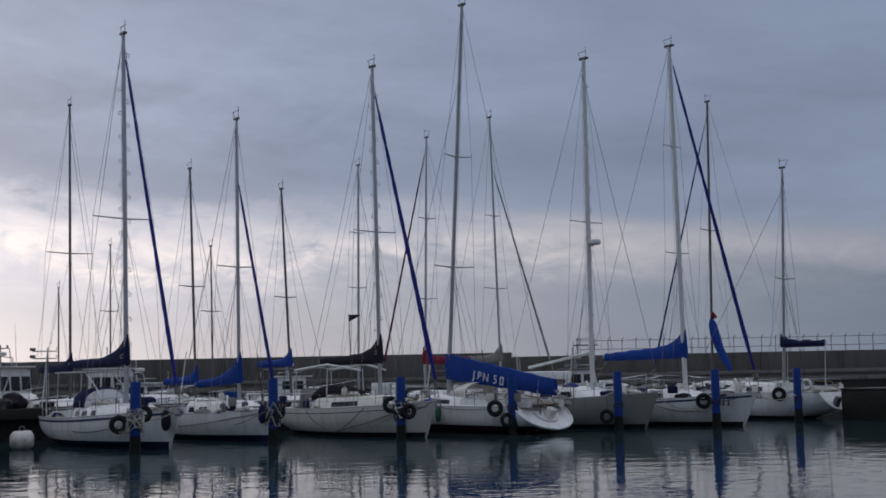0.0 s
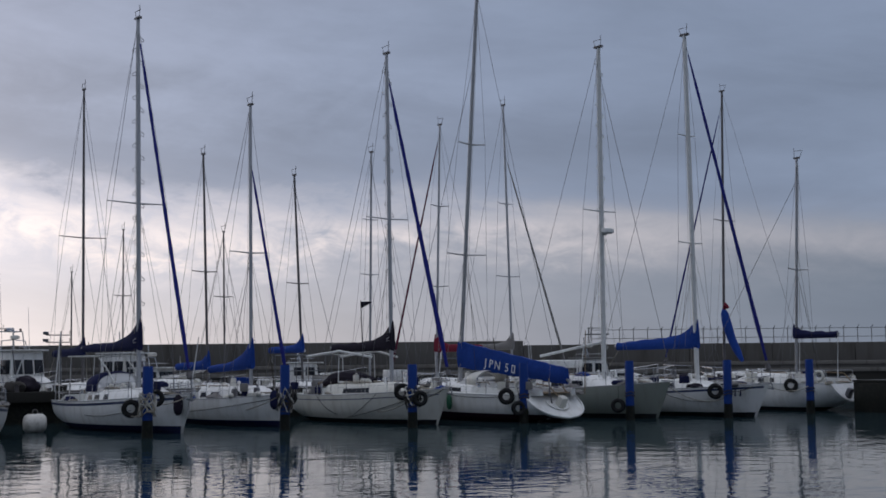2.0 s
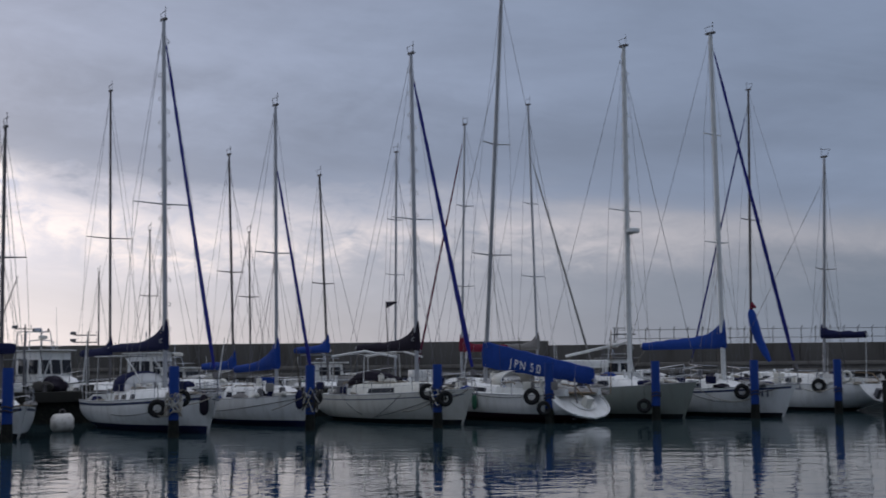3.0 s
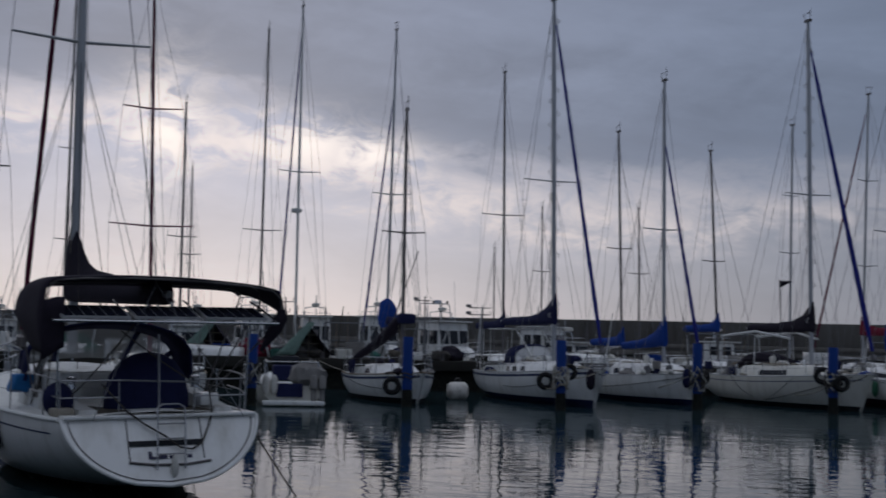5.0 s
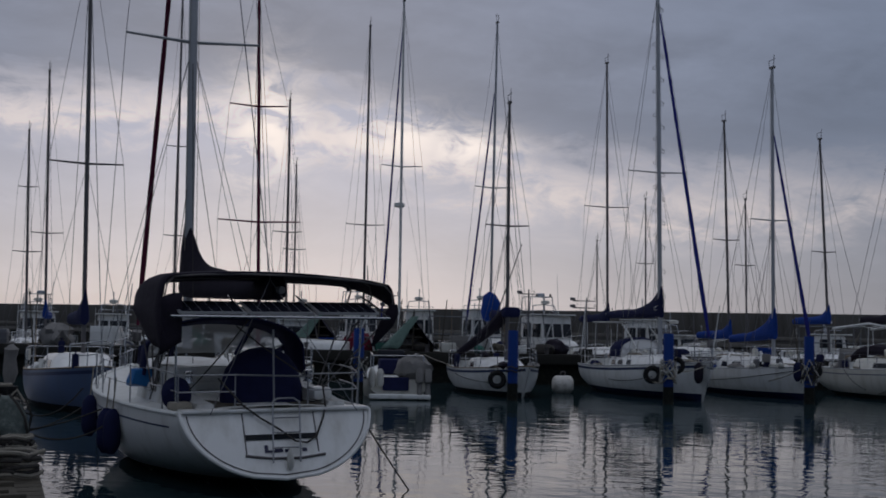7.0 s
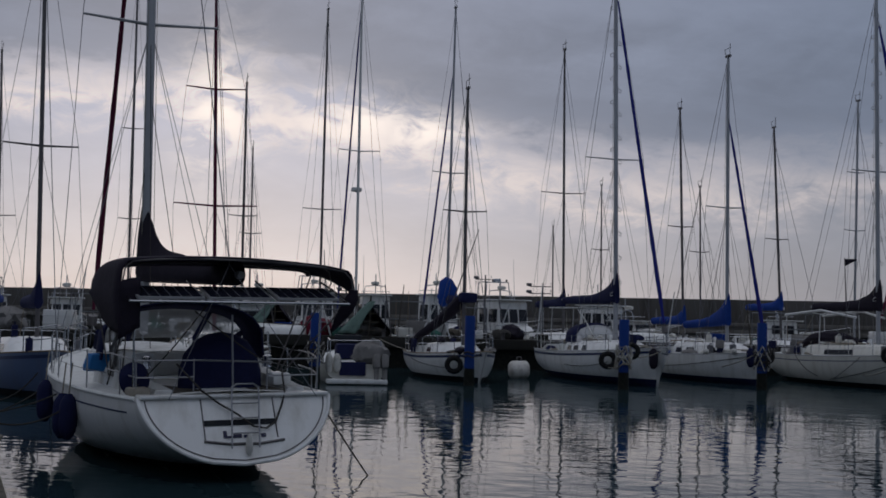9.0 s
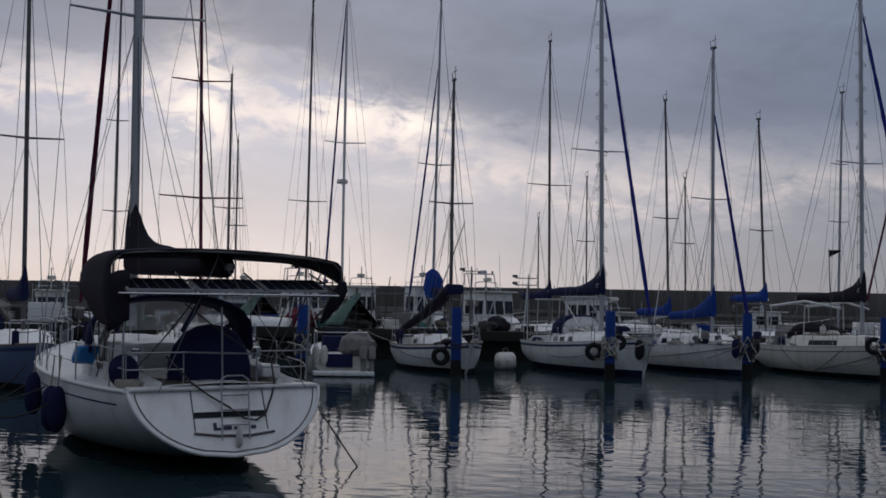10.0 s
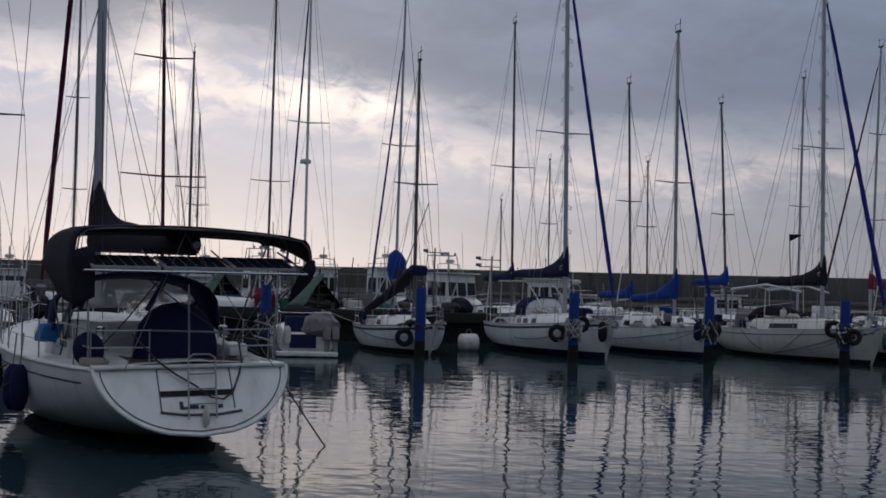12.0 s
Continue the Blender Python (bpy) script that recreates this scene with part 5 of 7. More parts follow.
    part("hood_frame", tube(B(), rings[0], 0.03, 6), navy_canvas, hood)
    # wheel and pedestal under a domed navy cover
    rings = []
    for z, r in ((1.0, 0.64), (1.3, 0.63), (1.55, 0.56), (1.75, 0.41), (1.85, 0.22), (1.88, 0.04)):
        rings.append([(1.55 + 0.62 * r * math.cos(t), -0.10 + r * math.sin(t) * (1 + 0.04 * math.sin(5 * t)), z) for t in (2 * math.pi * k / 18 for k in range(18))])
    part("wheel_cover", loft(B(), rings), navy_canvas, root, "domed navy cover over the steering wheel")
    bm = B()
    box(bm, (1.3, -0.92, 1.18), (0.42, 0.30, 0.2), bevel=0.07)
    part("stern_seat", bm, gelcoat, root)
    bm = B()
    box(bm, (2.7, 0.98, 1.34), (1.6, 0.34, 0.46), bevel=0.07)
    part("cockpit_backrest", bm, worn_white, root)
    bm = B()
    box(bm, (3.88, -0.05, 1.36), (0.06, 0.72, 0.24), bevel=0.02)
    part("companionway_door", bm, worn_white, root, "pale weathered companionway boards")
    for k, (x, y, mat) in enumerate(((2.6, -0.78, navy_canvas), (3.35, -0.55, black_canvas))):
        bm = B()
        bmesh.ops.create_icosphere(bm, subdivisions=2, radius=0.24)
        for v in bm.verts:
            f = 1 + 0.4 * noise.noise(v.co * 6 + Vector((k * 9, 0, 0)))
            v.co = Vector((x + v.co.x * 1.3 * f, y + v.co.y * f, 1.22 + v.co.z * 0.9 * f))
        part("kit_bag", bm, mat, root)
    for x0, y0, x1, y1, top in ((1.0, 1.34, 1.3, 0.2, 2.3), (1.35, 1.45, 2.9, 1.0, 2.2), (1.2, -1.3, 0.9, 0.5, 2.2), (2.0, 1.5, 2.7, 1.05, 2.3)):
        part("cockpit_line", tube(B(), sag((x0, y0, 1.1), (x1, y1, top), 0.06, 8), 0.011, 5), dark_rope, root)
    # rails
    for side in (1, -1):
        bm = B()
        for z in (1.50, 1.26):
            tube(bm, [(2.0, side * 1.52, z + 0.08), (1.3, side * 1.47, z + 0.05), (0.80, side * 1.36, z), (0.72, side * 0.55, z)], 0.0115, 6)
        for x, y in ((1.3, 1.47), (0.80, 1.36), (0.74, 0.55)):
            tube(bm, [(x, side * y, 1.0), (x, side * y, 1.52)], 0.0115, 6)
        part("pushpit", bm, dull_steel, root)
    part("gate_bar", tube(B(), [(0.72, 0.55, 1.50), (0.72, -0.62, 1.46)], 0.014, 6), dull_steel, root)
    rails(root, h, pushpit=False, stanchions=6, tall=0.6)
    # flag pole, lifebuoy, cloth bag, winches, white boards
    part("flag_pole", tube(B(), [(0.70, -0.02, 0.98), (0.66, 0.02, 2.15)], 0.015, 8), dull_steel, root)
    bm = B()
    bmesh.ops.create_icosphere(bm, subdivisions=3, radius=0.22)
    for v in bm.verts:
        v.co = Vector((1.15 + v.co.x * 0.7, 1.30 + v.co.y, 1.22 + v.co.z * 1.05)) + Vector((0, 0, 0.03 * math.sin(v.co.x * 20)))
    part("winch_cover_bag", bm, navy_canvas, root, "dark canvas bag on the quarter")
    bm = B()
    box(bm, (3.15, 1.38, 1.38), (0.45, 0.42, 0.28), bevel=0.09)
    for v in bm.verts:
        v.co.y += (1.36 - v.co.z) * 0.25 + 0.04 * noise.noise(v.co * 4)
        v.co.z += 0.05 * noise.noise(v.co * 3)
    part("cloth_bag", bm, light_blue, root, "bright blue cloth bag on the rail")
    for y in (0.95, -0.95):
        part("winch", tube(B(), [(1.9, y, 1.33), (1.9, y, 1.42), (1.9, y, 1.50), (1.9, y, 1.52)], (0.08, 0.06, 0.075, 0.04), 12), steel, root)
    bm = B()
    for x in (2.95, 3.15):
        tube(bm, [(x, 1.32, 1.18), (x, 1.17, 1.6), (x - 0.05, 1.02, 2.0)], (0.045, 0.042, 0.03), 8)
    part("hood_brace", bm, white_mast, root)
    bm = B()
    box(bm, (0.95, 1.30, 1.06), (0.34, 0.30, 0.12), bevel=0.04)
    part("rope_coil", bm, rope, root)
    return root, h


near, near_h = near_yacht()


def fender(x, y, z, mat, r=0.13, tall=0.62, label="navy cylindrical fender hanging at the hull"):
    ob = thing("fender", x, y, z, label=label, category="fender", group="fenders")
    n = 7
    part("fender_body", tube(B(), [(0, 0, -tall / 2 + tall * k / n) for k in range(n + 1)], [r * f for f in (0.35, 0.85, 1, 1, 1, 1, 0.85, 0.35)], 12), mat, ob)
    part("lanyard", tube(B(), [(0, 0, tall / 2), (0.02, 0.03, tall / 2 + 0.45)], 0.012, 5), rope, ob)
    return ob


def beside(boat, h, x, z, side, out):
    q = boat.matrix_basis @ h.side_z(x, z, side, out)
    return q


for x, z in ((3.3, 0.52), (3.75, 0.50), (5.4, 0.62)):
    q = beside(near, near_h, x, z, 1, 0.13)
    fender(q.x, q.y, q.z, navy_canvas, 0.13, 0.66)


def line_between(a, b, drop=0.3, r=0.016, mat=None, label="mooring rope hanging slack", n=12):
    ob = thing("mooring_rope", 0, 0, label=label, category="rope", group="mooring ropes")
    part("rope", tube(B(), sag(a, b, drop, n), r, 6), mat or rope, ob)
    return ob


stern_cleat = near.matrix_basis @ Vector((0.85, -1.35, 0.98))
line_between(stern_cleat, (-7.15, 15.25, -0.05), 0.02, 0.012, dark_rope)
port_cleat = near.matrix_basis @ Vector((4.6, 1.6, 0.85))
line_between(port_cleat, (-15.2, 14.6, 0.55), 0.25, 0.012, dark_rope)
line_between(near.matrix_basis @ Vector((6.2, 1.55, 0.9)), (-15.2, 14.9, 0.5), 0.35, 0.012, dark_rope)


# ---- mooring posts with tyres ----
def post(x, y, tall, r=0.165, wet=0.55, tangle=False):
    ob = thing("mooring_post", x, y, 0, label="blue painted steel mooring post with dark weedy foot", category="post", group="mooring posts")
    part("shaft", tube(B(), [(0, 0, wet), (0, 0, tall - 0.03), (0, 0, tall)], (r, r, r * 0.93), 18), post_blue, ob)
    part("wet_foot", tube(B(), [(0, 0, -1.2), (0, 0, 0.1), (0, 0, wet)], (r * 1.02, r * 1.06, r * 1.015), 18), wet_shade, ob)
    for z in (wet + 0.38, wet + 0.5):
        ring = [(math.cos(t) * (r + 0.02), math.sin(t) * (r + 0.02), z + 0.03 * math.sin(3 * t)) for t in (2 * math.pi * k / 16 for k in range(17))]
        part("rope_turn", tube(B(), ring, 0.022, 6), dark_rope, ob)
    if tangle:
        rng = random.Random(int(x * 100))
        for k in range(11):
            a = rng.uniform(0, 6.28)
            pts = []
            for j in range(9):
                t = a + j * 0.9
                pts.append((math.cos(t) * (r + 0.05 + 0.10 * rng.random()), math.sin(t) * (r + 0.05 + 0.10 * rng.random()), 0.62 + 0.85 * rng.random()))
            part("tangled_rope", tube(B(), pts, 0.014 + 0.012 * rng.random(), 5), (fender_white if k % 2 else rope) if tangle == 1 else (fender_white if k % 4 == 1 else dark_rope), ob)
    return ob


POSTS = ((-9.13, 38.05, 2.22, 1), (-5.32, 41.68, 2.22, 2), (-0.99, 42.51, 2.2, 2), (3.07, 45.14, 2.22, 0), (7.24, 46.77, 2.25, 0), (11.2, 47.64, 2.25, 0), (15.36, 50.77, 2.25, 0), (-13.72, 36.35, 2.22, 0), (-17.73, 33.47, 2.2, 2))
for x, y, tall, tangle in POSTS:
    post(x, y, tall, tangle=tangle)


def tyre(x, y, z, rz=0, big=0.225, small=0.09, label="worn black tyre hung as a fender"):
    rz = math.degrees(math.atan2(y, x)) - 90 + 14 * math.sin(x * 7.0)
    ob = thing("tyre", x, y, z, rz, label, "tyre", "tyre fenders")
    part("tread", torus(B(), big, small, 26, 10, 1.05), rubber, ob)
    part("hanging_rope", tube(B(), [(0, 0.0, big * 0.75), (0.02, 0.05, big + 0.2), (0.0, 0.12, big + 0.55)], 0.012, 5), dark_rope, ob)
    return ob


# tyres hang on the hulls beside the posts
for key, lx, z, side in (("a", 7.3, 0.82, -1), ("c", 7.75, 1.22, -1), ("g", 8.05, 1.02, -1), ("z", 6.3, 0.58, -1)):
    boat, form = hulls[key]
    q = beside(boat, form, lx, z, side, 0.24)
    tyre(q.x, q.y, q.z)
for key, lx, z in (("d", 1.2, 0.98), ("h", 2.05, 1.12)):
    boat, form = hulls[key]
    q = beside(boat, form, lx, z, 1, 0.24)
    tyre(q.x, q.y, q.z)
for x, y, z, rz in ((-8.95, 38.35, 1.22, 10), (-5.2, 41.95, 1.10, 40), (-0.72, 42.3, 1.02, 60), (2.86, 45.0, 0.55, 80), (6.8, 46.9, 0.55, 10)):
    tyre(x, y, z, rz, 0.20, 0.08)

# mooring ropes from bows to posts and along the hulls
for a, b, drop in (((-8.3, 40.1, 1.25), (-9.1, 38.2, 1.05), 0.12), ((-9.1, 38.2, 0.75), (-11.6, 43.4, 0.62), 0.12), ((-5.5, 43.9, 1.15), (-5.3, 41.8, 1.1), 0.1), ((-5.3, 41.8, 1.3), (-8.2, 46.6, 0.40), 0.15),
                   ((0.1, 44.2, 1.3), (-0.95, 42.6, 1.0), 0.1), ((-1.0, 42.6, 1.0), (-2.9, 47.0, 0.45), 0.2), ((3.0, 45.3, 1.0), (0.5, 49.0, 1.05), 0.08), ((8.7, 47.6, 1.4), (11.1, 47.8, 0.75), 0.35),
                   ((12.6, 48.1, 1.35), (11.25, 47.7, 1.0), 0.1), ((12.75, 48.0, 1.3), (15.3, 50.7, 1.15), 0.25), ((-13.8, 37.6, 1.0), (-13.7, 36.5, 1.0), 0.1), ((-16.0, 41.0, 0.9), (-20.6, 44.4, 1.2), 0.25)):
    line_between(a, b, drop, 0.018, rope if drop > 0.1 else dark_rope)

for key, lx, z, side, mat, label in (("b", 7.4, 0.98, -1, navy_canvas, "navy cloth-wrapped fender at the bow"), ("b", 1.2, 0.55, -1, fender_white, "grubby white cylindrical fender hanging at the stern"), ("d", 9.6, 0.85, 1, green_net, "green cylindrical fender at the bow"), ("a", 9.0, 0.95, -1, black_canvas, "black cylindrical fender at the bow")):
    boat, form = hulls[key]
    q = beside(boat, form, lx, z, side, 0.15)
    fender(q.x, q.y, q.z, mat, 0.15, 0.68, label)


def mooring_buoy(x, y):
    ob = thing("mooring_buoy", x, y, 0, 24, "grubby white drum-shaped mooring buoy", "buoy")
    bm = B()
    n = 12
    tube(bm, [(-0.38 + 0.76 * k / n, 0, 0.29 + 0.02 * k / n) for k in range(n + 1)], [0.335 * f for f in (0.55, 0.86, 0.97, 1, 1, 1, 0.97, 1, 1, 1, 0.97, 0.86, 0.55)], 22)
    part("drum", bm, buoy_white, ob)
    bm = torus(B(), 0.09, 0.02, 12, 6)
    bmesh.ops.transform(bm, matrix=pose(0, 0, 0.69), verts=bm.verts)
    part("lifting_eye", bm, dark_alloy, ob)
    return ob


mooring_buoy(-14.0, 42.2)


# ---- working boats beyond the quay ----
def wheelhouse_boat(x, y, rz, L, label, roof=2.9, house=(0.35, 0.62), hull_mat=None, aerial=True, dark_roof=False):
    root = thing("fishing_boat", x, y, 0, rz, label, "motorboat", "working boats")
    h = Hull(L, L * 0.30, 1.55, 0.95, stern=0.85, bow_rake=1.0, stern_rake=0.1)
    part("hull", hull_mesh(h, 20, 8), hull_mat or worn_white, root)
    part("deck", deck_mesh(h, 14), worn_white, root)
    for side in (1, -1):
        part("sheer_stripe", band_mesh(h, side, lambda u: h.sheer(u) - 0.08, lambda u: h.sheer(u) - 0.2, n=14), navy_stripe, root)
    toe_rail(root, h, rubber)
    x0, x1 = L * house[0], L * house[1]
    w, z0 = h.half(0.5) * 0.72, h.sheer(0.5) - 0.05
    bm = B()
    loft(bm, [[(x0, w, z0), (x0, w * 0.95, roof), (x0, -w * 0.95, roof), (x0, -w, z0)], [(x1 - 0.1, w, z0), (x1 - 0.35, w * 0.92, roof), (x1 - 0.35, -w * 0.92, roof), (x1 - 0.1, -w, z0)]])
    bmesh.ops.bevel(bm, geom=bm.edges[:], offset=0.05, segments=2, affect="EDGES")
    hs = part("wheelhouse", bm, gelcoat, root)
    bm = B()
    box(bm, ((x0 + x1) / 2 - 0.15, 0, roof + 0.05), (x1 - x0 + 0.35, w * 2.15, 0.08), bevel=0.03)
    part("house_roof", bm, worn_white if not dark_roof else grey_canvas, hs)
    zc, zt = z0 + (roof - z0) * 0.52, (roof - z0) * 0.36
    n = 2
    step = (x1 - x0 - 0.6) / n
    for side in (1, -1):
        for k in range(n):
            bm = B()
            box(bm, (x0 + 0.25 + step * (k + 0.5), side * w * 0.972, zc + 0.18), (step * 0.78, 0.06, zt), bevel=0.01)
            part("house_window", bm, window_glass, hs)
    for y in (-0.62, 0, 0.62):
        for xx, lean in ((x1 - 0.22, -11), (x0 - 0.0, 0)):
            bm = B()
            box(bm, (xx, y * w, zc + 0.18), (0.06, w * 0.5, zt), Euler((0, radians(lean), 0)).to_matrix(), bevel=0.01)
            part("house_window", bm, window_glass, hs)
    rings = []
    for k in range(6):
        xx = x1 - 0.3 + (L * 0.90 - x1) * k / 5
        half, top = h.half(xx / L) * (0.74 - 0.06 * k), h.sheer(xx / L) + (0.62, 0.60, 0.54, 0.42, 0.24, 0.06)[k]
        base = h.sheer(xx / L) - 0.04
        rings.append([(xx, half, base), (xx, half * 0.86, top - 0.05), (xx, half * 0.5, top), (xx, -half * 0.5, top), (xx, -half * 0.86, top - 0.05), (xx, -half, base)])
    cuddy = part("fore_cabin", loft(B(), rings), gelcoat, root)
    for side in (1, -1):
        bm = B()
        xx = x1 + (L * 0.90 - x1) * 0.22
        box(bm, (xx, side * h.half(xx / L) * 0.645, h.sheer(xx / L) + 0.28), (0.75, 0.05, 0.2), Euler((0, 0, radians(-side * 9))).to_matrix(), bevel=0.02)
        part("cabin_window", bm, window_glass, cuddy)
    xm = (x0 + x1) / 2 - 0.3
    bm = B()
    if L >= 8.5:
        for xx, lean in ((x0 - 0.5, 0.25), (x0 + 0.9, -0.2)):
            tube(bm, [(xx, w, z0 + 0.5), (xx + lean, w * 0.72, roof + 1.05), (xx + lean, -w * 0.72, roof + 1.05), (xx, -w, z0 + 0.5)], 0.03, 6)
        for y in (-0.7, 0.7):
            tube(bm, [(x0 - 0.25, y * w, roof + 1.05), (x0 + 0.7, y * w, roof + 1.05)], 0.025, 6)
        tube(bm, [(x0 + 0.2, 0.2, roof + 1.05), (x0 + 0.2, 0.2, roof + 1.1), (x0 + 0.2, 0.2, roof + 1.22), (x0 + 0.2, 0.2, roof + 1.26)], (0.14, 0.24, 0.23, 0.1), 12)
    tube(bm, [(xm, w * 0.8, roof), (xm - 0.12, w * 0.72, roof + 0.55), (xm - 0.15, 0, roof + 0.62), (xm - 0.12, -w * 0.72, roof + 0.55), (xm, -w * 0.8, roof)], 0.028, 6)
    tube(bm, [(xm - 0.15, 0, roof), (xm - 0.2, 0, roof + 1.25)], 0.03, 6)
    if L >= 8.5:
        tube(bm, [(xm - 0.2, 0.45, roof + 1.05), (xm - 0.2, -0.45, roof + 1.05)], 0.018, 6)
    gantry = part("roof_gantry", bm, steel, root)
    bm = B()
    tube(bm, [(xm + 0.05, 0, roof + 0.64), (xm + 0.05, 0, roof + 0.68), (xm + 0.05, 0, roof + 0.80), (xm + 0.05, 0, roof + 0.84)], (0.16, 0.24, 0.23, 0.10), 12)
    part("radar_dome", bm, fender_white, gantry)
    for y in (0.42, -0.42) if L >= 8.5 else ():
        part("deck_lamp", tube(B(), [(xm - 0.2, y, roof + 1.05), (xm - 0.2, y, roof + 1.2)], (0.05, 0.06), 8), dark_alloy, gantry)
    bm = B()
    tube(bm, [(x0 + 0.1, w * 0.9, roof + 0.1), (x0 + 0.1, w * 0.9, roof + 0.28), (x1 - 0.5, w * 0.85, roof + 0.28), (x1 - 0.5, -w * 0.85, roof + 0.28), (x0 + 0.1, -w * 0.9, roof + 0.28), (x0 + 0.1, -w * 0.9, roof + 0.1)], 0.016, 6)
    part("roof_rail", bm, steel, hs)
    bm = B()
    box(bm, (x0 - 0.03, 0.25 * w, z0 + 0.75), (0.05, 0.62, 1.45), bevel=0.01)
    part("house_door", bm, navy_canvas if L > 8 else dark_alloy, hs)
    bm = B()
    box(bm, (L * 0.16, 0, h.fs + 0.28), (0.8, h.half(0.16) * 1.1, 0.5), bevel=0.06)
    part("engine_box", bm, ivory, root)
    bm = B()
    bmesh.ops.create_icosphere(bm, subdivisions=2, radius=0.34)
    for v in bm.verts:
        v.co = Vector((L * 0.27 + v.co.x * 1.3, 0.35 + v.co.y * 1.4, h.fs + 0.15 + v.co.z * 0.8)) * (1 + 0.02 * noise.noise(v.co * 5 + Vector((x, y, 0))))
    part("gear_pile", bm, green_net if L < 8 else dark_rope, root)
    if aerial:
        part("whip_aerial", tube(B(), [(xm + 0.2, w * 0.8, roof), (xm - 0.2, w * 0.9, roof + 2.3)], (0.02, 0.008), 6), white_mast, root)
    for side in (1, -1):
        for name, tall, stations in (("bow_rail", 0.55, (0.62, 0.75, 0.88, 0.97)), ("stern_rail", 0.6, (0.03, 0.16, 0.3))):
            bm = B()
            pts = [h.at(u, 0, side, -0.06) + Vector((0, 0, tall)) for u in stations]
            tube(bm, pts, 0.018, 6)
            for q in pts:
                tube(bm, [q, q - Vector((0, 0, tall + 0.01))], 0.016, 6)
            part(name, bm, steel, root)
    deck_clutter(root, h, int(abs(x) * 7 + y), 7, 0.1)
    return root


def place_boat(cx, cy, rz, L, label, **options):
    """By the middle of its wheelhouse."""
    ahead = Vector((math.cos(radians(rz)), math.sin(radians(rz))))
    return wheelhouse_boat(cx - ahead.x * L * 0.48, cy - ahead.y * L * 0.48, rz, L, label, **options)


place_boat(-21.6, 62.3, RZ_OUT + 8, 8.5, "white fishing boat with windowed wheelhouse and roof radar", roof=3.05, house=(0.30, 0.64))
place_boat(-25.2, 61.3, RZ_OUT + 4, 8.0, "white fishing boat with tall cabin behind the quay", roof=3.25, house=(0.42, 0.66))
place_boat(-31.9, 54.0, RZ_OUT + 12, 8.0, "white cabin boat with low house and grey roof", roof=2.8, dark_roof=True)
place_boat(-29.6, 62.8, RZ_IN - 6, 7.5, "white cabin boat with aerial beyond the quay", roof=3.2)
place_boat(-33.8, 63.5, RZ_OUT, 9.0, "white workboat moored near the breakwater", roof=3.3)
place_boat(-48.5, 53.0, RZ_OUT + 10, 8.5, "white cabin boat at the far pontoon", roof=2.7)
place_boat(-42.0, 51.5, RZ_OUT + 4, 7.5, "white cabin boat with stern rail", roof=2.6)
place_boat(-24.8, 39.4, RZ_OUT + 6, 6.2, "small white cabin cruiser beside the quay", roof=2.0, aerial=False, dark_roof=True)
place_boat(-17.2, 66.5, RZ_OUT + 20, 8.0, "white fishing boat with pipe gantry beyond the quay", roof=2.9)
place_boat(-28.8, 47.4, 26.5, 9.0, "white fishing boat with dark windows lying along the quay", roof=2.45, aerial=False)
place_boat(-14.6, 62.5, RZ_OUT + 30, 6.5, "low white runabout with small house", roof=2.1, aerial=False)
place_boat(-7.6, 68.5, RZ_OUT + 55, 7.0, "low white cabin boat beyond the quay", roof=2.3, aerial=False)
place_boat(8.6, 69.0, RZ_OUT + 50, 7.5, "white cabin boat with grey roof beyond the quay", roof=2.4, aerial=False, dark_roof=True)


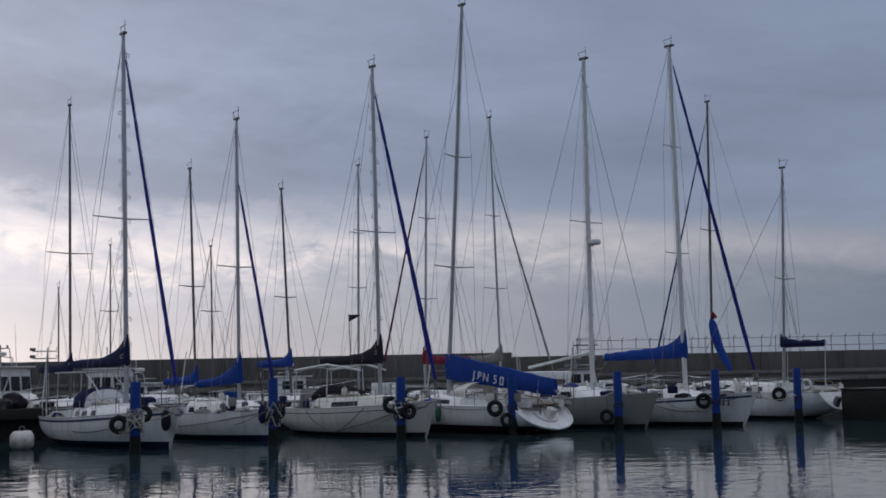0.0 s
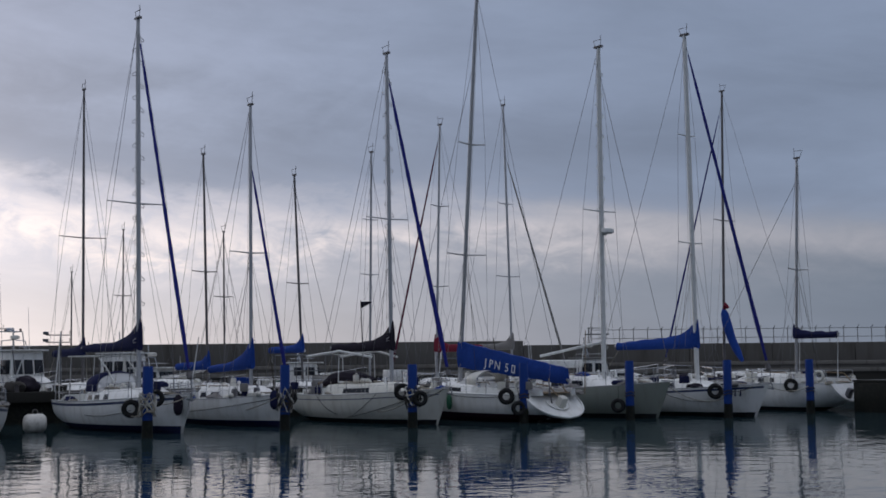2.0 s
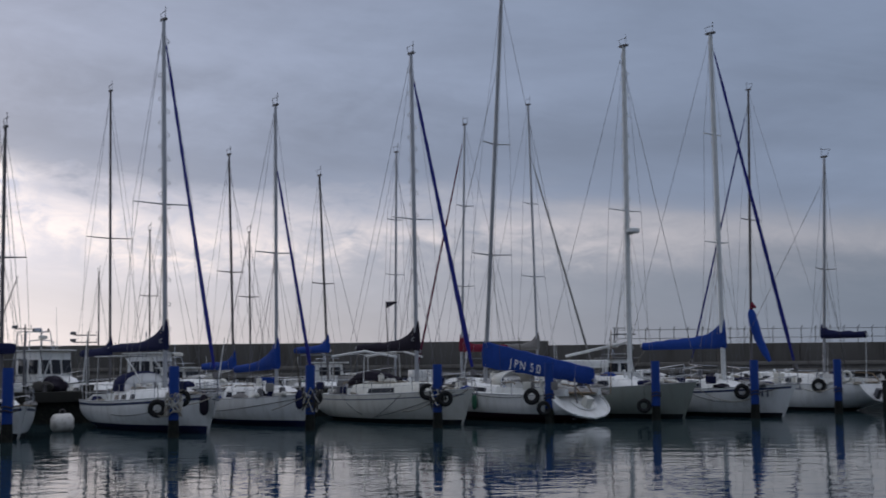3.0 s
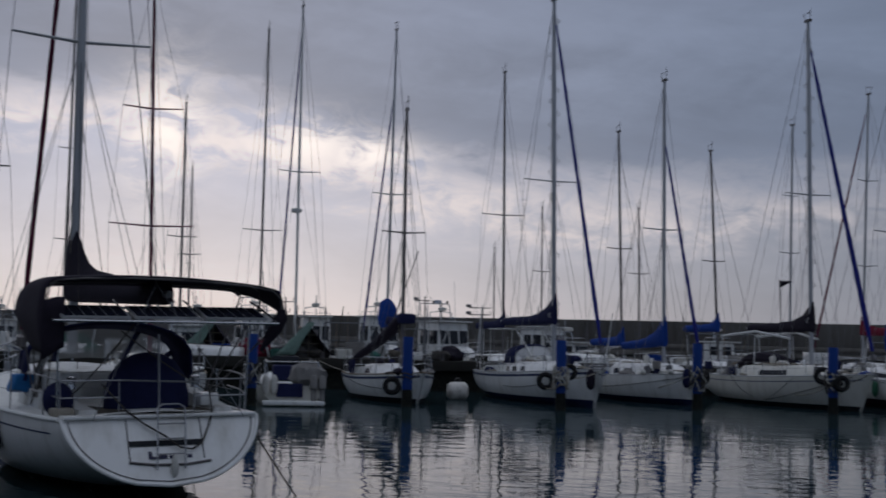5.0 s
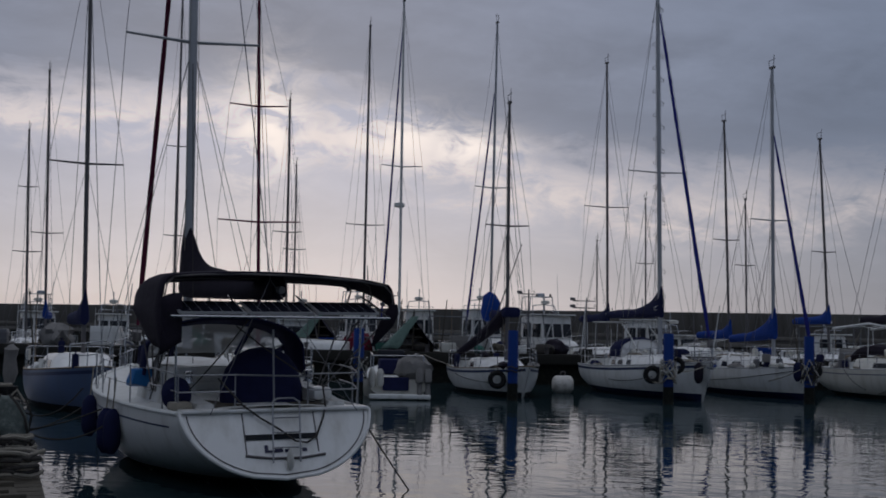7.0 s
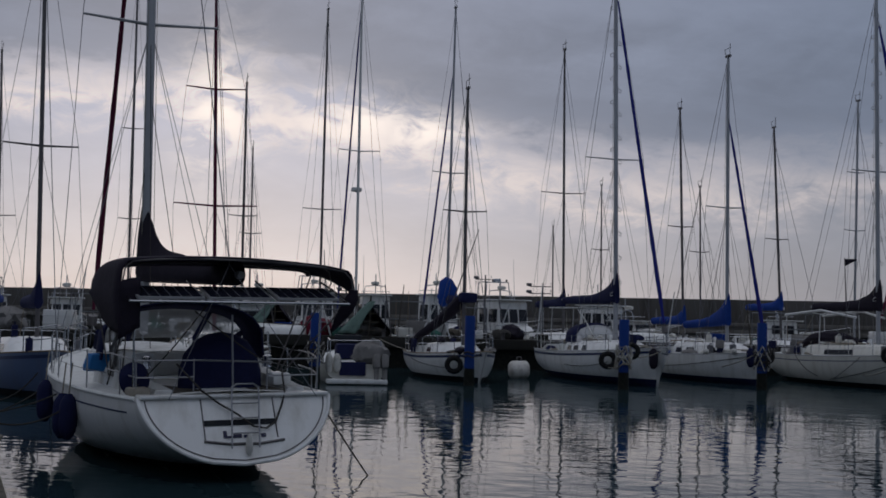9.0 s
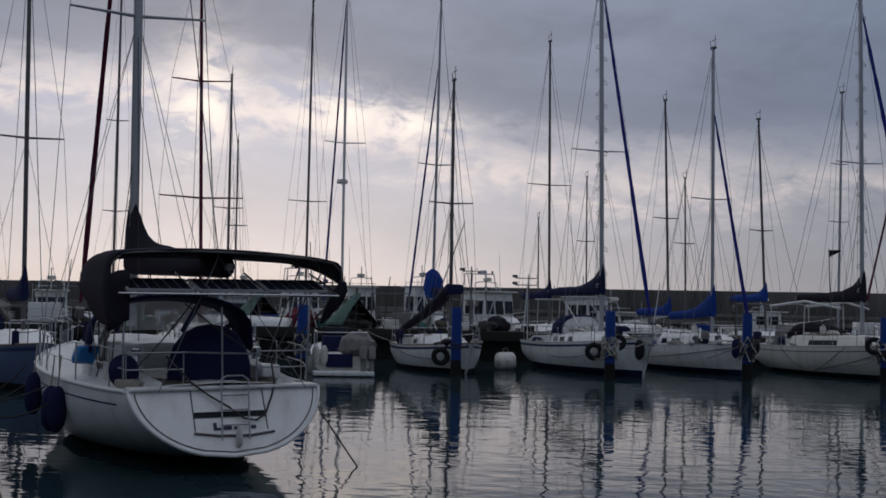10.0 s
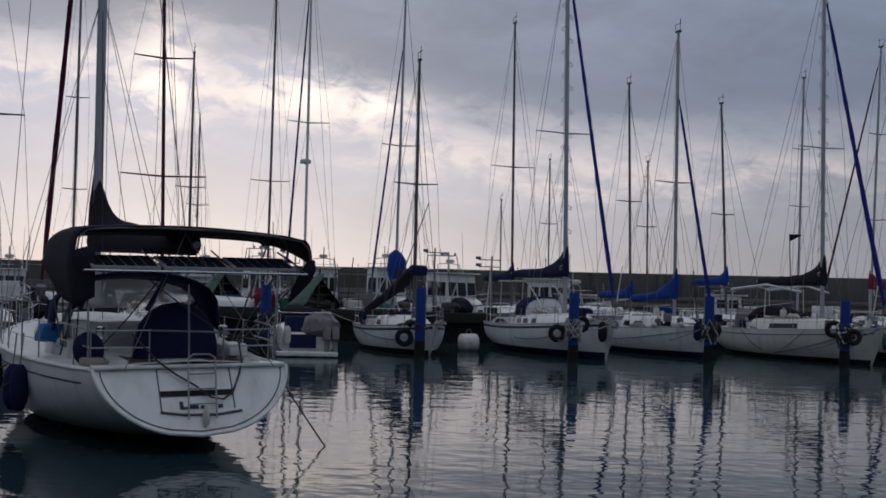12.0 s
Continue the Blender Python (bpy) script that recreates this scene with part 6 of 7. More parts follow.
def small_launch():
    """Open launch lying stern-on, with covered outboards and fenders."""
    root = thing("motor_launch", -16.75, 34.35, 0, 122, "small white launch with blue transom panel and covered outboards", "motorboat", "working boats")
    h = Hull(5.6, 2.1, 0.95, 0.62, stern=0.88, bow_rake=0.8, stern_rake=-0.1)
    part("hull", hull_mesh(h, 18, 8), ivory, root)
    part("deck", deck_mesh(h, 12), deck_white, root)
    toe_rail(root, h, rubber)
    bm = B()
    bmesh.ops.create_icosphere(bm, subdivisions=3, radius=0.5)
    for v in bm.verts:
        k = 1 + 0.3 * noise.noise(v.co * 4.0)
        v.co = Vector((0.5 + v.co.x * k, -0.5 + v.co.y * 1.1 * k, 0.95 + v.co.z * 0.9 * k))
    part("gear_cover", bm, grey_canvas, root, "crumpled grey cover over gear")
    bm = B()
    box(bm, (-0.04, 0.1, 0.48), (0.08, 0.82, 0.42), bevel=0.03)
    part("transom_panel", bm, navy_canvas, root)
    bm = B()
    box(bm, (-0.25, 0, 0.10), (0.55, 1.9, 0.14), bevel=0.05)
    part("stern_platform", bm, deck_white, root)
    for y in (-0.62, -0.88):
        bm = B()
        box(bm, (-0.22, y, 0.72), (0.36, 0.24, 0.46), Euler((0, radians(14), 0)).to_matrix(), bevel=0.10)
        tube(bm, [(-0.25, y, 0.6), (-0.3, y, -0.2)], 0.08, 8)
        part("outboard_motor", bm, grey_canvas, root, "outboard under a pale cover")
    for y in (0.6, 0.85):
        n = 6
        part("fender_roll", tube(B(), [(-0.10, y, 0.35 + 0.6 * k / n) for k in range(n + 1)], [0.12 * f for f in (0.4, 0.9, 1, 1, 1, 0.9, 0.4)], 10), fender_white, root)
    bm = B()
    box(bm, (2.3, 0, 0.95), (0.8, 0.9, 0.5), bevel=0.12)
    part("console", bm, navy_canvas, root)
    bm = B()
    box(bm, (2.72, 0, 1.34), (0.08, 0.9, 0.3), bevel=0.02)
    part("windscreen", bm, window_glass, root)
    bm = B()
    for y in (-0.8, 0.8):
        tube(bm, [(0.2, y, 0.62), (0.25, y, 1.35), (2.0, y * 0.9, 1.4)], 0.018, 6)
        tube(bm, [(1.1, y, 0.62), (1.15, y, 1.38)], 0.018, 6)
    tube(bm, [(0.25, -0.8, 1.35), (0.25, 0.8, 1.35)], 0.018, 6)
    part("rail", bm, steel, root)
    return root


small_launch()


# ---- clutter along the quay ----
ROW_SIDE = Vector((-ROW.y, ROW.x, 0))


def on_quay(s, d):
    return Vector((-21.1, 45.8, 1.26)) + ROW * s + ROW_SIDE * d


def crate(s, d, size, mat, label):
    q = on_quay(s, d)
    ob = thing("crate", q.x, q.y, q.z, math.degrees(math.atan2(ROW.y, ROW.x)) + 12 * math.sin(s * 3), label, "crate", "quay clutter")
    bm = B()
    box(bm, (0, 0, size[2] / 2), size, bevel=0.03)
    part("crate_body", bm, mat, ob)
    for z in (0.3, 0.7):
        bm = B()
        box(bm, (0, 0, size[2] * z), (size[0] * 1.03, size[1] * 1.03, 0.05), bevel=0.01)
        part("crate_rib", bm, mat, ob)


def net_heap(s, d, r, mat, label, seed):
    q = on_quay(s, d)
    ob = thing("net_heap", q.x, q.y, q.z, 20 * seed, label, "fishing net", "quay clutter")
    bm = B()
    bmesh.ops.create_icosphere(bm, subdivisions=3, radius=r)
    for v in bm.verts:
        k = 1 + 0.35 * noise.noise(v.co * 3.1 + Vector((seed, 0, 0))) + 0.15 * noise.noise(v.co * 9)
        v.co = Vector((v.co.x * 1.5 * k, v.co.y * k, max(-0.02, v.co.z * 0.8 * k + r * 0.45)))
    part("mound", bm, mat, ob)


def frame_rack(s, d, w, tall, label):
    q = on_quay(s, d)
    ob = thing("pipe_rack", q.x, q.y, q.z, math.degrees(math.atan2(ROW.y, ROW.x)), label, "rack", "quay clutter")
    for y in (-0.4, 0.4):
        bm = B()
        tube(bm, [(-w / 2, y, 0), (-w / 2, y, tall), (w / 2, y, tall), (w / 2, y, 0)], 0.03, 6)
        part("hoop", bm, galv, ob)
    for x in (-w / 2, 0, w / 2):
        part("cross_pipe", tube(B(), [(x, -0.4, tall), (x, 0.4, tall)], 0.025, 6), galv, ob)
    part("shelf_pipe", tube(B(), [(-w / 2, 0, tall * 0.5), (w / 2, 0, tall * 0.5)], 0.025, 6), galv, ob)


for s, d, size, mat, label in ((-8.5, 1.2, (0.9, 0.6, 0.6), gelcoat, "white plastic fish crate on the quay"), (-4.2, 1.0, (0.7, 0.5, 0.5), blue_canvas, "blue plastic crate on the quay"), (1.5, 1.3, (1.0, 0.6, 0.7), grey_canvas, "grey storage box on the quay"),
                               (9.5, 1.4, (0.8, 0.6, 0.55), gelcoat, "white plastic fish crate on the quay"), (14.5, 1.2, (0.7, 0.5, 0.45), blue_canvas, "blue plastic crate on the quay"), (22.0, 1.5, (1.1, 0.6, 0.7), gelcoat, "white dock box on the quay"),
                               (29.0, 1.3, (0.8, 0.6, 0.6), grey_canvas, "grey storage box on the quay"), (-13.5, 1.5, (1.2, 0.7, 0.8), gelcoat, "white dock box on the quay"), (-18.0, 1.3, (0.9, 0.6, 0.6), motor_grey, "dark grey plastic crate on the quay")):
    crate(s, d, size, mat, label)
for k, (s, d, r, mat, label) in enumerate(((-6.4, 1.4, 0.5, green_net, "heap of green fishing net on the quay"), (-10.2, 1.4, 0.6, green_net, "heap of green fishing net on the quay"), (-1.0, 1.6, 0.6, grey_canvas, "heap of pale sacking on the quay"),
                                            (-2.8, 1.5, 0.62, red_canvas, "bundle of red canvas on the quay"), (5.5, 1.4, 0.5, black_canvas, "dark tarpaulin heap on the quay"), (-15.5, 1.2, 0.7, grey_canvas, "heap of pale sacking on the quay"))):
    net_heap(s, d, r, mat, label, k + 1.0)
for s, d, w, tall, label in ((-6.3, 1.5, 2.6, 1.9, "rusty pipe frame standing on the quay"), (-12.0, 1.6, 2.0, 1.5, "pipe rack standing on the quay"), (3.5, 1.6, 1.8, 1.3, "pipe rack standing on the quay"), (-2.6, 0.9, 1.5, 1.1, "pipe rack standing on the quay"), (-9.0, 0.8, 2.2, 1.2, "pipe rack standing on the quay"), (0.9, 1.8, 1.6, 1.5, "pipe rack standing on the quay"), (17.5, 1.7, 2.4, 1.4, "pipe rack standing on the quay"), (25.5, 1.6, 2.0, 1.2, "pipe rack standing on the quay")):
    frame_rack(s, d, w, tall, label)



def pole(s, d, tall, lean, mat, label, flag=None):
    q = on_quay(s, d)
    ob = thing("pole", q.x, q.y, q.z, 0, label, "pole", "quay clutter")
    part("pole_shaft", tube(B(), [(0, 0, 0), (lean, 0.1 * lean, tall)], (0.035, 0.02), 6), mat, ob)
    if flag:
        bm = B()
        rows = [[(lean * 0.97 + 0.5 * k / 5, 0.06 * math.sin(k * 1.4), tall - 0.05 - 0.32 * j / 2 * (1 - 0.8 * k / 5)) for j in range(3)] for k in range(6)]
        loft(bm, rows, closed=False, caps=False)
        part("flag", bm, flag, ob).modifiers.new("cloth", "SOLIDIFY").thickness = 0.01


for s, d, tall, lean, mat, flag in ((-9.4, 0.7, 2.4, 0.3, white_mast, None), (-8.9, 0.9, 3.0, -0.4, timber, None), (-6.9, 0.6, 2.1, 0.15, timber, None), (-3.4, 0.8, 2.6, 0.5, white_mast, None), (-2.4, 1.4, 3.6, -0.2, dark_alloy, None),
                                     (0.6, 1.2, 2.2, 0.25, timber, None), (2.4, 1.0, 4.6, 1.6, dark_alloy, None), (6.6, 1.3, 2.4, 0.2, white_mast, None), (8.2, 1.2, 2.0, -0.3, timber, None), (12.2, 1.1, 2.2, 0.3, white_mast, None),
                                     (16.0, 1.4, 2.1, -0.2, timber, None), (20.3, 1.3, 3.9, -0.15, dark_alloy, black_canvas), (24.0, 1.2, 2.4, 0.35, white_mast, None), (27.5, 1.5, 2.2, -0.25, timber, None), (32.0, 1.2, 2.0, 0.2, white_mast, None),
                                     (-12.6, 0.8, 2.6, 0.3, white_mast, None), (-16.4, 1.0, 2.3, -0.3, timber, None), (-20.0, 1.1, 2.5, 0.2, white_mast, None)):
    pole(s, d, tall, lean, mat, "leaning boat pole on the quay" if not flag else "tall thin pole with a black marker flag", flag)


def net_tent(s, d, w, tall, label):
    """Nets and dark cloth drawn over a ridge pole, open at the front."""
    q = on_quay(s, d)
    ob = thing("net_tent", q.x, q.y, q.z, math.degrees(math.atan2(ROW.y, ROW.x)), label, "fishing net", "quay clutter")
    for side, mat in ((-1, green_net), (1, black_canvas)):
        rows = []
        for k in range(9):
            y = -0.7 + 1.4 * k / 8
            rows.append([(side * w / 2 * j / 7 + 0.05 * noise.noise(Vector((k * 0.8, j * 0.7, s))), y, tall * (1 - (j / 7) ** 0.85 * 0.92) + 0.06 * noise.noise(Vector((k, j * 0.9, s + 4)))) for j in range(8)])
        part("drape", loft(B(), rows, closed=False, caps=False), mat, ob).modifiers.new("cloth", "SOLIDIFY").thickness = 0.03
    for y in (-0.72, 0.72):
        part("end_pole", tube(B(), [(0.0, y, 0), (0.05, y, tall + 0.25)], 0.03, 6), timber, ob)
    part("ridge_pole", tube(B(), [(0, -0.8, tall), (0, 0.8, tall)], 0.03, 6), timber, ob)
    # loose net hung over one front side; black back sheet paints the inner shade
    rows = []
    for k in range(8):
        f = k / 7
        rows.append([(-w * 0.62 * f - 0.05 + (0.28 + 0.5 * f) * (j / 6) + 0.05 * noise.noise(Vector((k * 0.9, j, s))), -0.80 - 0.45 * f + 0.08 * noise.noise(Vector((k, j * 1.3, s + 9))), tall * (1 - 0.94 * f) + 0.03) for j in range(7)])
    part("front_net", loft(B(), rows, closed=False, caps=False), pale_net, ob).modifiers.new("cloth", "SOLIDIFY").thickness = 0.02
    rows = [[(side * w * 0.46 * k / 6, 0.68, tall * (1 - 0.92 * k / 6)) for side in (-1, -0.33, 0.33, 1)] for k in range(7)]
    part("back_cloth", loft(B(), rows, closed=False, caps=False), black_canvas, ob).modifiers.new("cloth", "SOLIDIFY").thickness = 0.02
    for z in (0.25, 0.6, 0.95):
        part("shelf_board", box_part((0.0, -0.55, z), (w * 0.5 * (1.25 - z / tall), 0.3, 0.05)), timber, ob)


def box_part(centre, size):
    bm = B()
    box(bm, centre, size, bevel=0.01)
    return bm


net_tent(-0.6, 1.5, 2.1, 1.45, "tent of green net and dark cloth on the quay")
net_tent(-4.6, 1.9, 2.2, 1.5, "tent of green net and dark cloth on the quay")
for k in range(16):
    s = -11.5 + 1.12 * k + 0.4 * math.sin(k * 5.3)
    net_heap(s, 0.75 + 0.5 * math.sin(k * 2.1) ** 2, 0.24 + 0.12 * math.sin(k * 3.7) ** 2, (dark_rope, grey_canvas, green_net, timber, black_canvas)[k % 5], ("heap of dark rope on the quay", "small heap of grey sacking", "small heap of green net", "pile of broken driftwood", "bundle of dark canvas on the quay")[k % 5], k + 11.0)
for k in range(11):
    s = -11.0 + 1.62 * k
    pole(s, 0.6 + 0.7 * math.sin(k * 1.7) ** 2, 1.3 + 0.9 * math.sin(k * 2.9) ** 2, 0.35 * math.sin(k * 4.3), (timber, dark_alloy, white_mast)[k % 3], "short stake leaning on the quay")


def antenna_mast(s, d, tall, arms, label):
    """Thin lattice of poles with a scanner bar and lamps, on a low plinth."""
    q = on_quay(s, d)
    ob = thing("antenna_mast", q.x, q.y, q.z, math.degrees(math.atan2(ROW.y, ROW.x)), label, "mast", "quay clutter")
    part("plinth", box_part((0, 0, 0.12), (0.5, 0.5, 0.24)), dark_concrete, ob)
    part("mast_pole", tube(B(), [(0, 0, 0.2), (0, 0, tall)], (0.045, 0.03), 8), dark_alloy, ob)
    for z, w in arms:
        part("cross_arm", tube(B(), [(-w, 0, z), (w * 0.6, 0, z), (w * 0.6, 0, z + 0.16)], 0.022, 6), dark_alloy, ob)
        part("lamp_box", box_part((-w, 0, z + 0.08), (0.22, 0.12, 0.12)), motor_grey, ob)
    for y in (-0.35, 0.35):
        part("brace", tube(B(), [(0, y, 0.2), (0, 0, tall * 0.6)], 0.02, 6), galv, ob)


antenna_mast(-1.6, 1.9, 2.55, ((2.35, 0.55), (1.9, 0.3)), "dark antenna mast with cross arms on the quay")
antenna_mast(4.4, 2.0, 2.75, ((2.55, 0.4),), "dark antenna mast with cross arms on the quay")
antenna_mast(6.9, 1.9, 2.45, ((2.3, 0.6), (2.0, 0.6)), "dark antenna mast with cross arms on the quay")


def dinghy(s, d, mat, label):
    """An upturned tender on the quay."""
    q = on_quay(s, d)
    ob = thing("dinghy", q.x, q.y, q.z, math.degrees(math.atan2(ROW.y, ROW.x)), label, "dinghy", "quay clutter")
    bm = B()
    rings = []
    for k in range(11):
        u = k / 10
        w = 0.62 * math.sin(math.pi * (0.18 + 0.82 * (1 - u))) ** 0.6 if k < 10 else 0.03
        rings.append([(-1.2 + 2.4 * u, w * math.cos(t), 0.02 + (0.46 - 0.1 * u) * math.sin(t) ** 0.7) for t in (math.pi * j / 8 for j in range(9))])
    loft(bm, rings)
    part("shell", bm, mat, ob)
    part("keel_strip", tube(B(), [(-1.15, 0, 0.49), (0.6, 0, 0.42), (1.1, 0, 0.38)], 0.02, 6), timber, ob)


dinghy(11.2, 1.5, gelcoat, "white upturned dinghy on the quay")
dinghy(19.0, 1.4, grey_canvas, "grey upturned dinghy on the quay")
dinghy(-10.8, 0.9, gelcoat, "white upturned dinghy on the quay")
dinghy(-4.4, 0.7, gelcoat, "white upturned dinghy on the quay")
for s, d, size, mat, label in ((-3.6, 1.8, (0.8, 0.5, 0.5), gelcoat, "white plastic fish crate on the quay"), (0.9, 0.7, (0.6, 0.45, 0.4), ivory, "ivory plastic fish crate on the quay"), (2.3, 1.2, (0.7, 0.5, 0.7), worn_white, "worn white locker on the quay"),
                               (3.9, 0.8, (0.6, 0.4, 0.35), gelcoat, "white plastic fish crate on the quay"), (-1.9, 0.6, (0.5, 0.4, 0.35), green_net, "green plastic fish crate on the quay")):
    crate(s, d, size, mat, label)
for s, d, tall, lean in ((-3.1, 0.5, 1.7, 0.7), (-2.2, 0.6, 1.9, -0.6), (1.5, 0.6, 1.6, 0.8), (2.8, 0.5, 1.8, -0.7), (4.8, 0.6, 1.5, 0.5)):
    pole(s, d, tall, lean, white_mast, "pale boat pole leaning on the quay")
dinghy(30.6, 1.5, gelcoat, "white upturned dinghy on the quay")

# ---- low dock past the last berth ----
dock = thing("side_quay", 22.75, 51.8, -0.2, 26, "dark concrete quay end with pale worn edge", "quay", kind="structure")
for k in range(4):
    bm = B()
    box(bm, (-3.0 + 2.55 * k, 0, 0.65), (2.53, 5.5, 1.6), bevel=0.05)
    part("block", bm, wet_shade, dock)
    bm = B()
    box(bm, (-3.0 + 2.55 * k, 0, 1.50), (2.53, 5.6, 0.09), bevel=0.03)
    part("coping", bm, wet_shade, dock)

# ---- finger pontoon beside the near yacht ----
finger = thing("finger_pontoon", -8.77, 14.71, 0, 134.2, "dark timber finger pontoon with clutter", "pontoon", kind="structure")
for k in range(56):
    bm = B()
    box(bm, (-6.2 + 0.30 * k, 4.52, 0.62), (0.27, 2.2, 0.06), bevel=0.008)
    part("plank", bm, timber, finger)
for y in (3.46, 5.58):
    bm = B()
    box(bm, (2.05, y, 0.42), (16.8, 0.14, 0.34), bevel=0.02)
    part("side_beam", bm, timber, finger)
for k in range(4):
    bm = B()
    box(bm, (-3.4 + 3.9 * k, 4.52, 0.05), (1.6, 1.6, 0.55), bevel=0.06)
    part("float", bm, wet_shade, finger)


def at_finger(x, y):
    return finger.matrix_basis @ Vector((x, y, 0.65))


q = at_finger(-1.0, 3.72)
bag = thing("sail_bag", q.x, q.y, q.z, 30, "round grey-green sail bag on the pontoon", "bag")
bm = B()
bmesh.ops.create_icosphere(bm, subdivisions=3, radius=0.27)
for v in bm.verts:
    v.co = Vector((v.co.x, v.co.y, v.co.z * 1.25 + 0.30)) * (1 + 0.22 * noise.noise(v.co * 4) + 0.10 * noise.noise(v.co * 11))
part("bag_body", bm, material("grey_green_cloth", (0.085, 0.105, 0.095), 0.85, vary=0.4, scale=9, dirt=(0.28, 0.30, 0.28), dirt_amount=0.5, bump=0.7), bag)
for k in range(5):
    a = 1.3 * k
    part("net_cord", tube(B(), [(0.30 * math.cos(a + 0.25 * j) * math.sin(0.35 + 0.5 * j), 0.30 * math.sin(a + 0.25 * j) * math.sin(0.35 + 0.5 * j), 0.32 + 0.36 * math.cos(0.35 + 0.5 * j)) for j in range(6)], 0.016, 5), dark_rope, bag)
part("drawstring", tube(B(), [(0, 0, 0.60), (0.1, 0.02, 0.72), (0.2, 0.0, 0.58)], 0.014, 5), rope, bag)
q = at_finger(-1.9, 3.98)
ball = thing("ball_fender", q.x, q.y, q.z, 0, "black ball fender lying on the pontoon", "fender")
bm = B()
bmesh.ops.create_icosphere(bm, subdivisions=3, radius=0.2, matrix=Matrix.Translation((0, 0, 0.2)))
part("ball", bm, rubber, ball)
part("neck", tube(B(), [(0, 0, 0.38), (0, 0, 0.47)], (0.05, 0.035), 10), rubber, ball)
q = at_finger(8.6, 3.62)
stake = thing("dock_stake", q.x, q.y, q.z, 0, "short dark stake wrapped with a grey rag", "post")
part("stake_shaft", tube(B(), [(0, 0, -0.3), (0, 0, 0.85)], 0.08, 10), timber, stake)
bm = B()
tube(bm, [(0, 0, 0.35), (0.02, 0, 0.55), (-0.02, 0.02, 0.8), (0.03, 0, 1.0), (0, 0, 1.08)], (0.10, 0.15, 0.12, 0.14, 0.05), 9)
part("rag", bm, grey_canvas, stake)
q = at_finger(-3.6, 4.2)
tarp = thing("tarpaulin", q.x, q.y, q.z, 137, "crumpled grey and green tarpaulins on the pontoon", "tarpaulin")
for k, (dx, dy, w, d, t) in enumerate(((0, 0, 1.5, 0.8, 0.16), (0.1, 0.05, 1.2, 0.7, 0.30), (-0.2, -0.05, 0.8, 0.5, 0.42))):
    bm = B()
    bmesh.ops.create_icosphere(bm, subdivisions=3, radius=0.5)
    for v in bm.verts:
        f = 1 + 0.25 * noise.noise(v.co * 2.6 + Vector((k * 5, 0, 0)))
        v.co = Vector((dx + v.co.x * w * f, dy + v.co.y * d * f, max(0.0, t * 0.5 + v.co.z * t * f)))
    part("fold", bm, (timber, green_net, grey_canvas)[k], tarp)

for k, (lx, ly, w, t) in enumerate(((3.0, 3.75, 0.5, 0.35), (5.2, 3.8, 0.6, 0.45), (0.6, 3.8, 0.4, 0.28))):
    q = at_finger(lx, ly)
    tub = thing("tub", q.x, q.y, q.z, 30 * k, "dark plastic tub with rope on the pontoon", "tub")
    part("tub_wall", tube(B(), [(0, 0, 0), (0, 0, t * 0.5), (0, 0, t)], (w * 0.38, w * 0.44, w * 0.5), 14), rubber, tub)
    bm = torus(B(), w * 0.3, 0.035, 14, 6)
    bmesh.ops.transform(bm, matrix=pose(0, 0, t + 0.02, 90, 0, 0), verts=bm.verts)
    part("rope_coil", bm, rope, tub)
for k, (lx, ly, turn, w) in enumerate(((-4.9, 4.05, 18, 1.9), (-2.9, 3.78, -9, 1.4), (-5.4, 3.75, 6, 1.2))):
    q = at_finger(lx, ly)
    board = thing("loose_board", q.x, q.y, q.z, 134 + turn, "dark weathered board lying on the pontoon", "board")
    bm = B()
    box(bm, (0, 0, 0.04), (w, 0.22, 0.06), bevel=0.012)
    part("plank", bm, (timber, dark_rope, timber)[k], board)
    for dx in (-w * 0.35, w * 0.35):
        bm = B()
        box(bm, (dx, 0, 0.085), (0.09, 0.24, 0.05), bevel=0.01)
        part("batten", bm, timber, board)
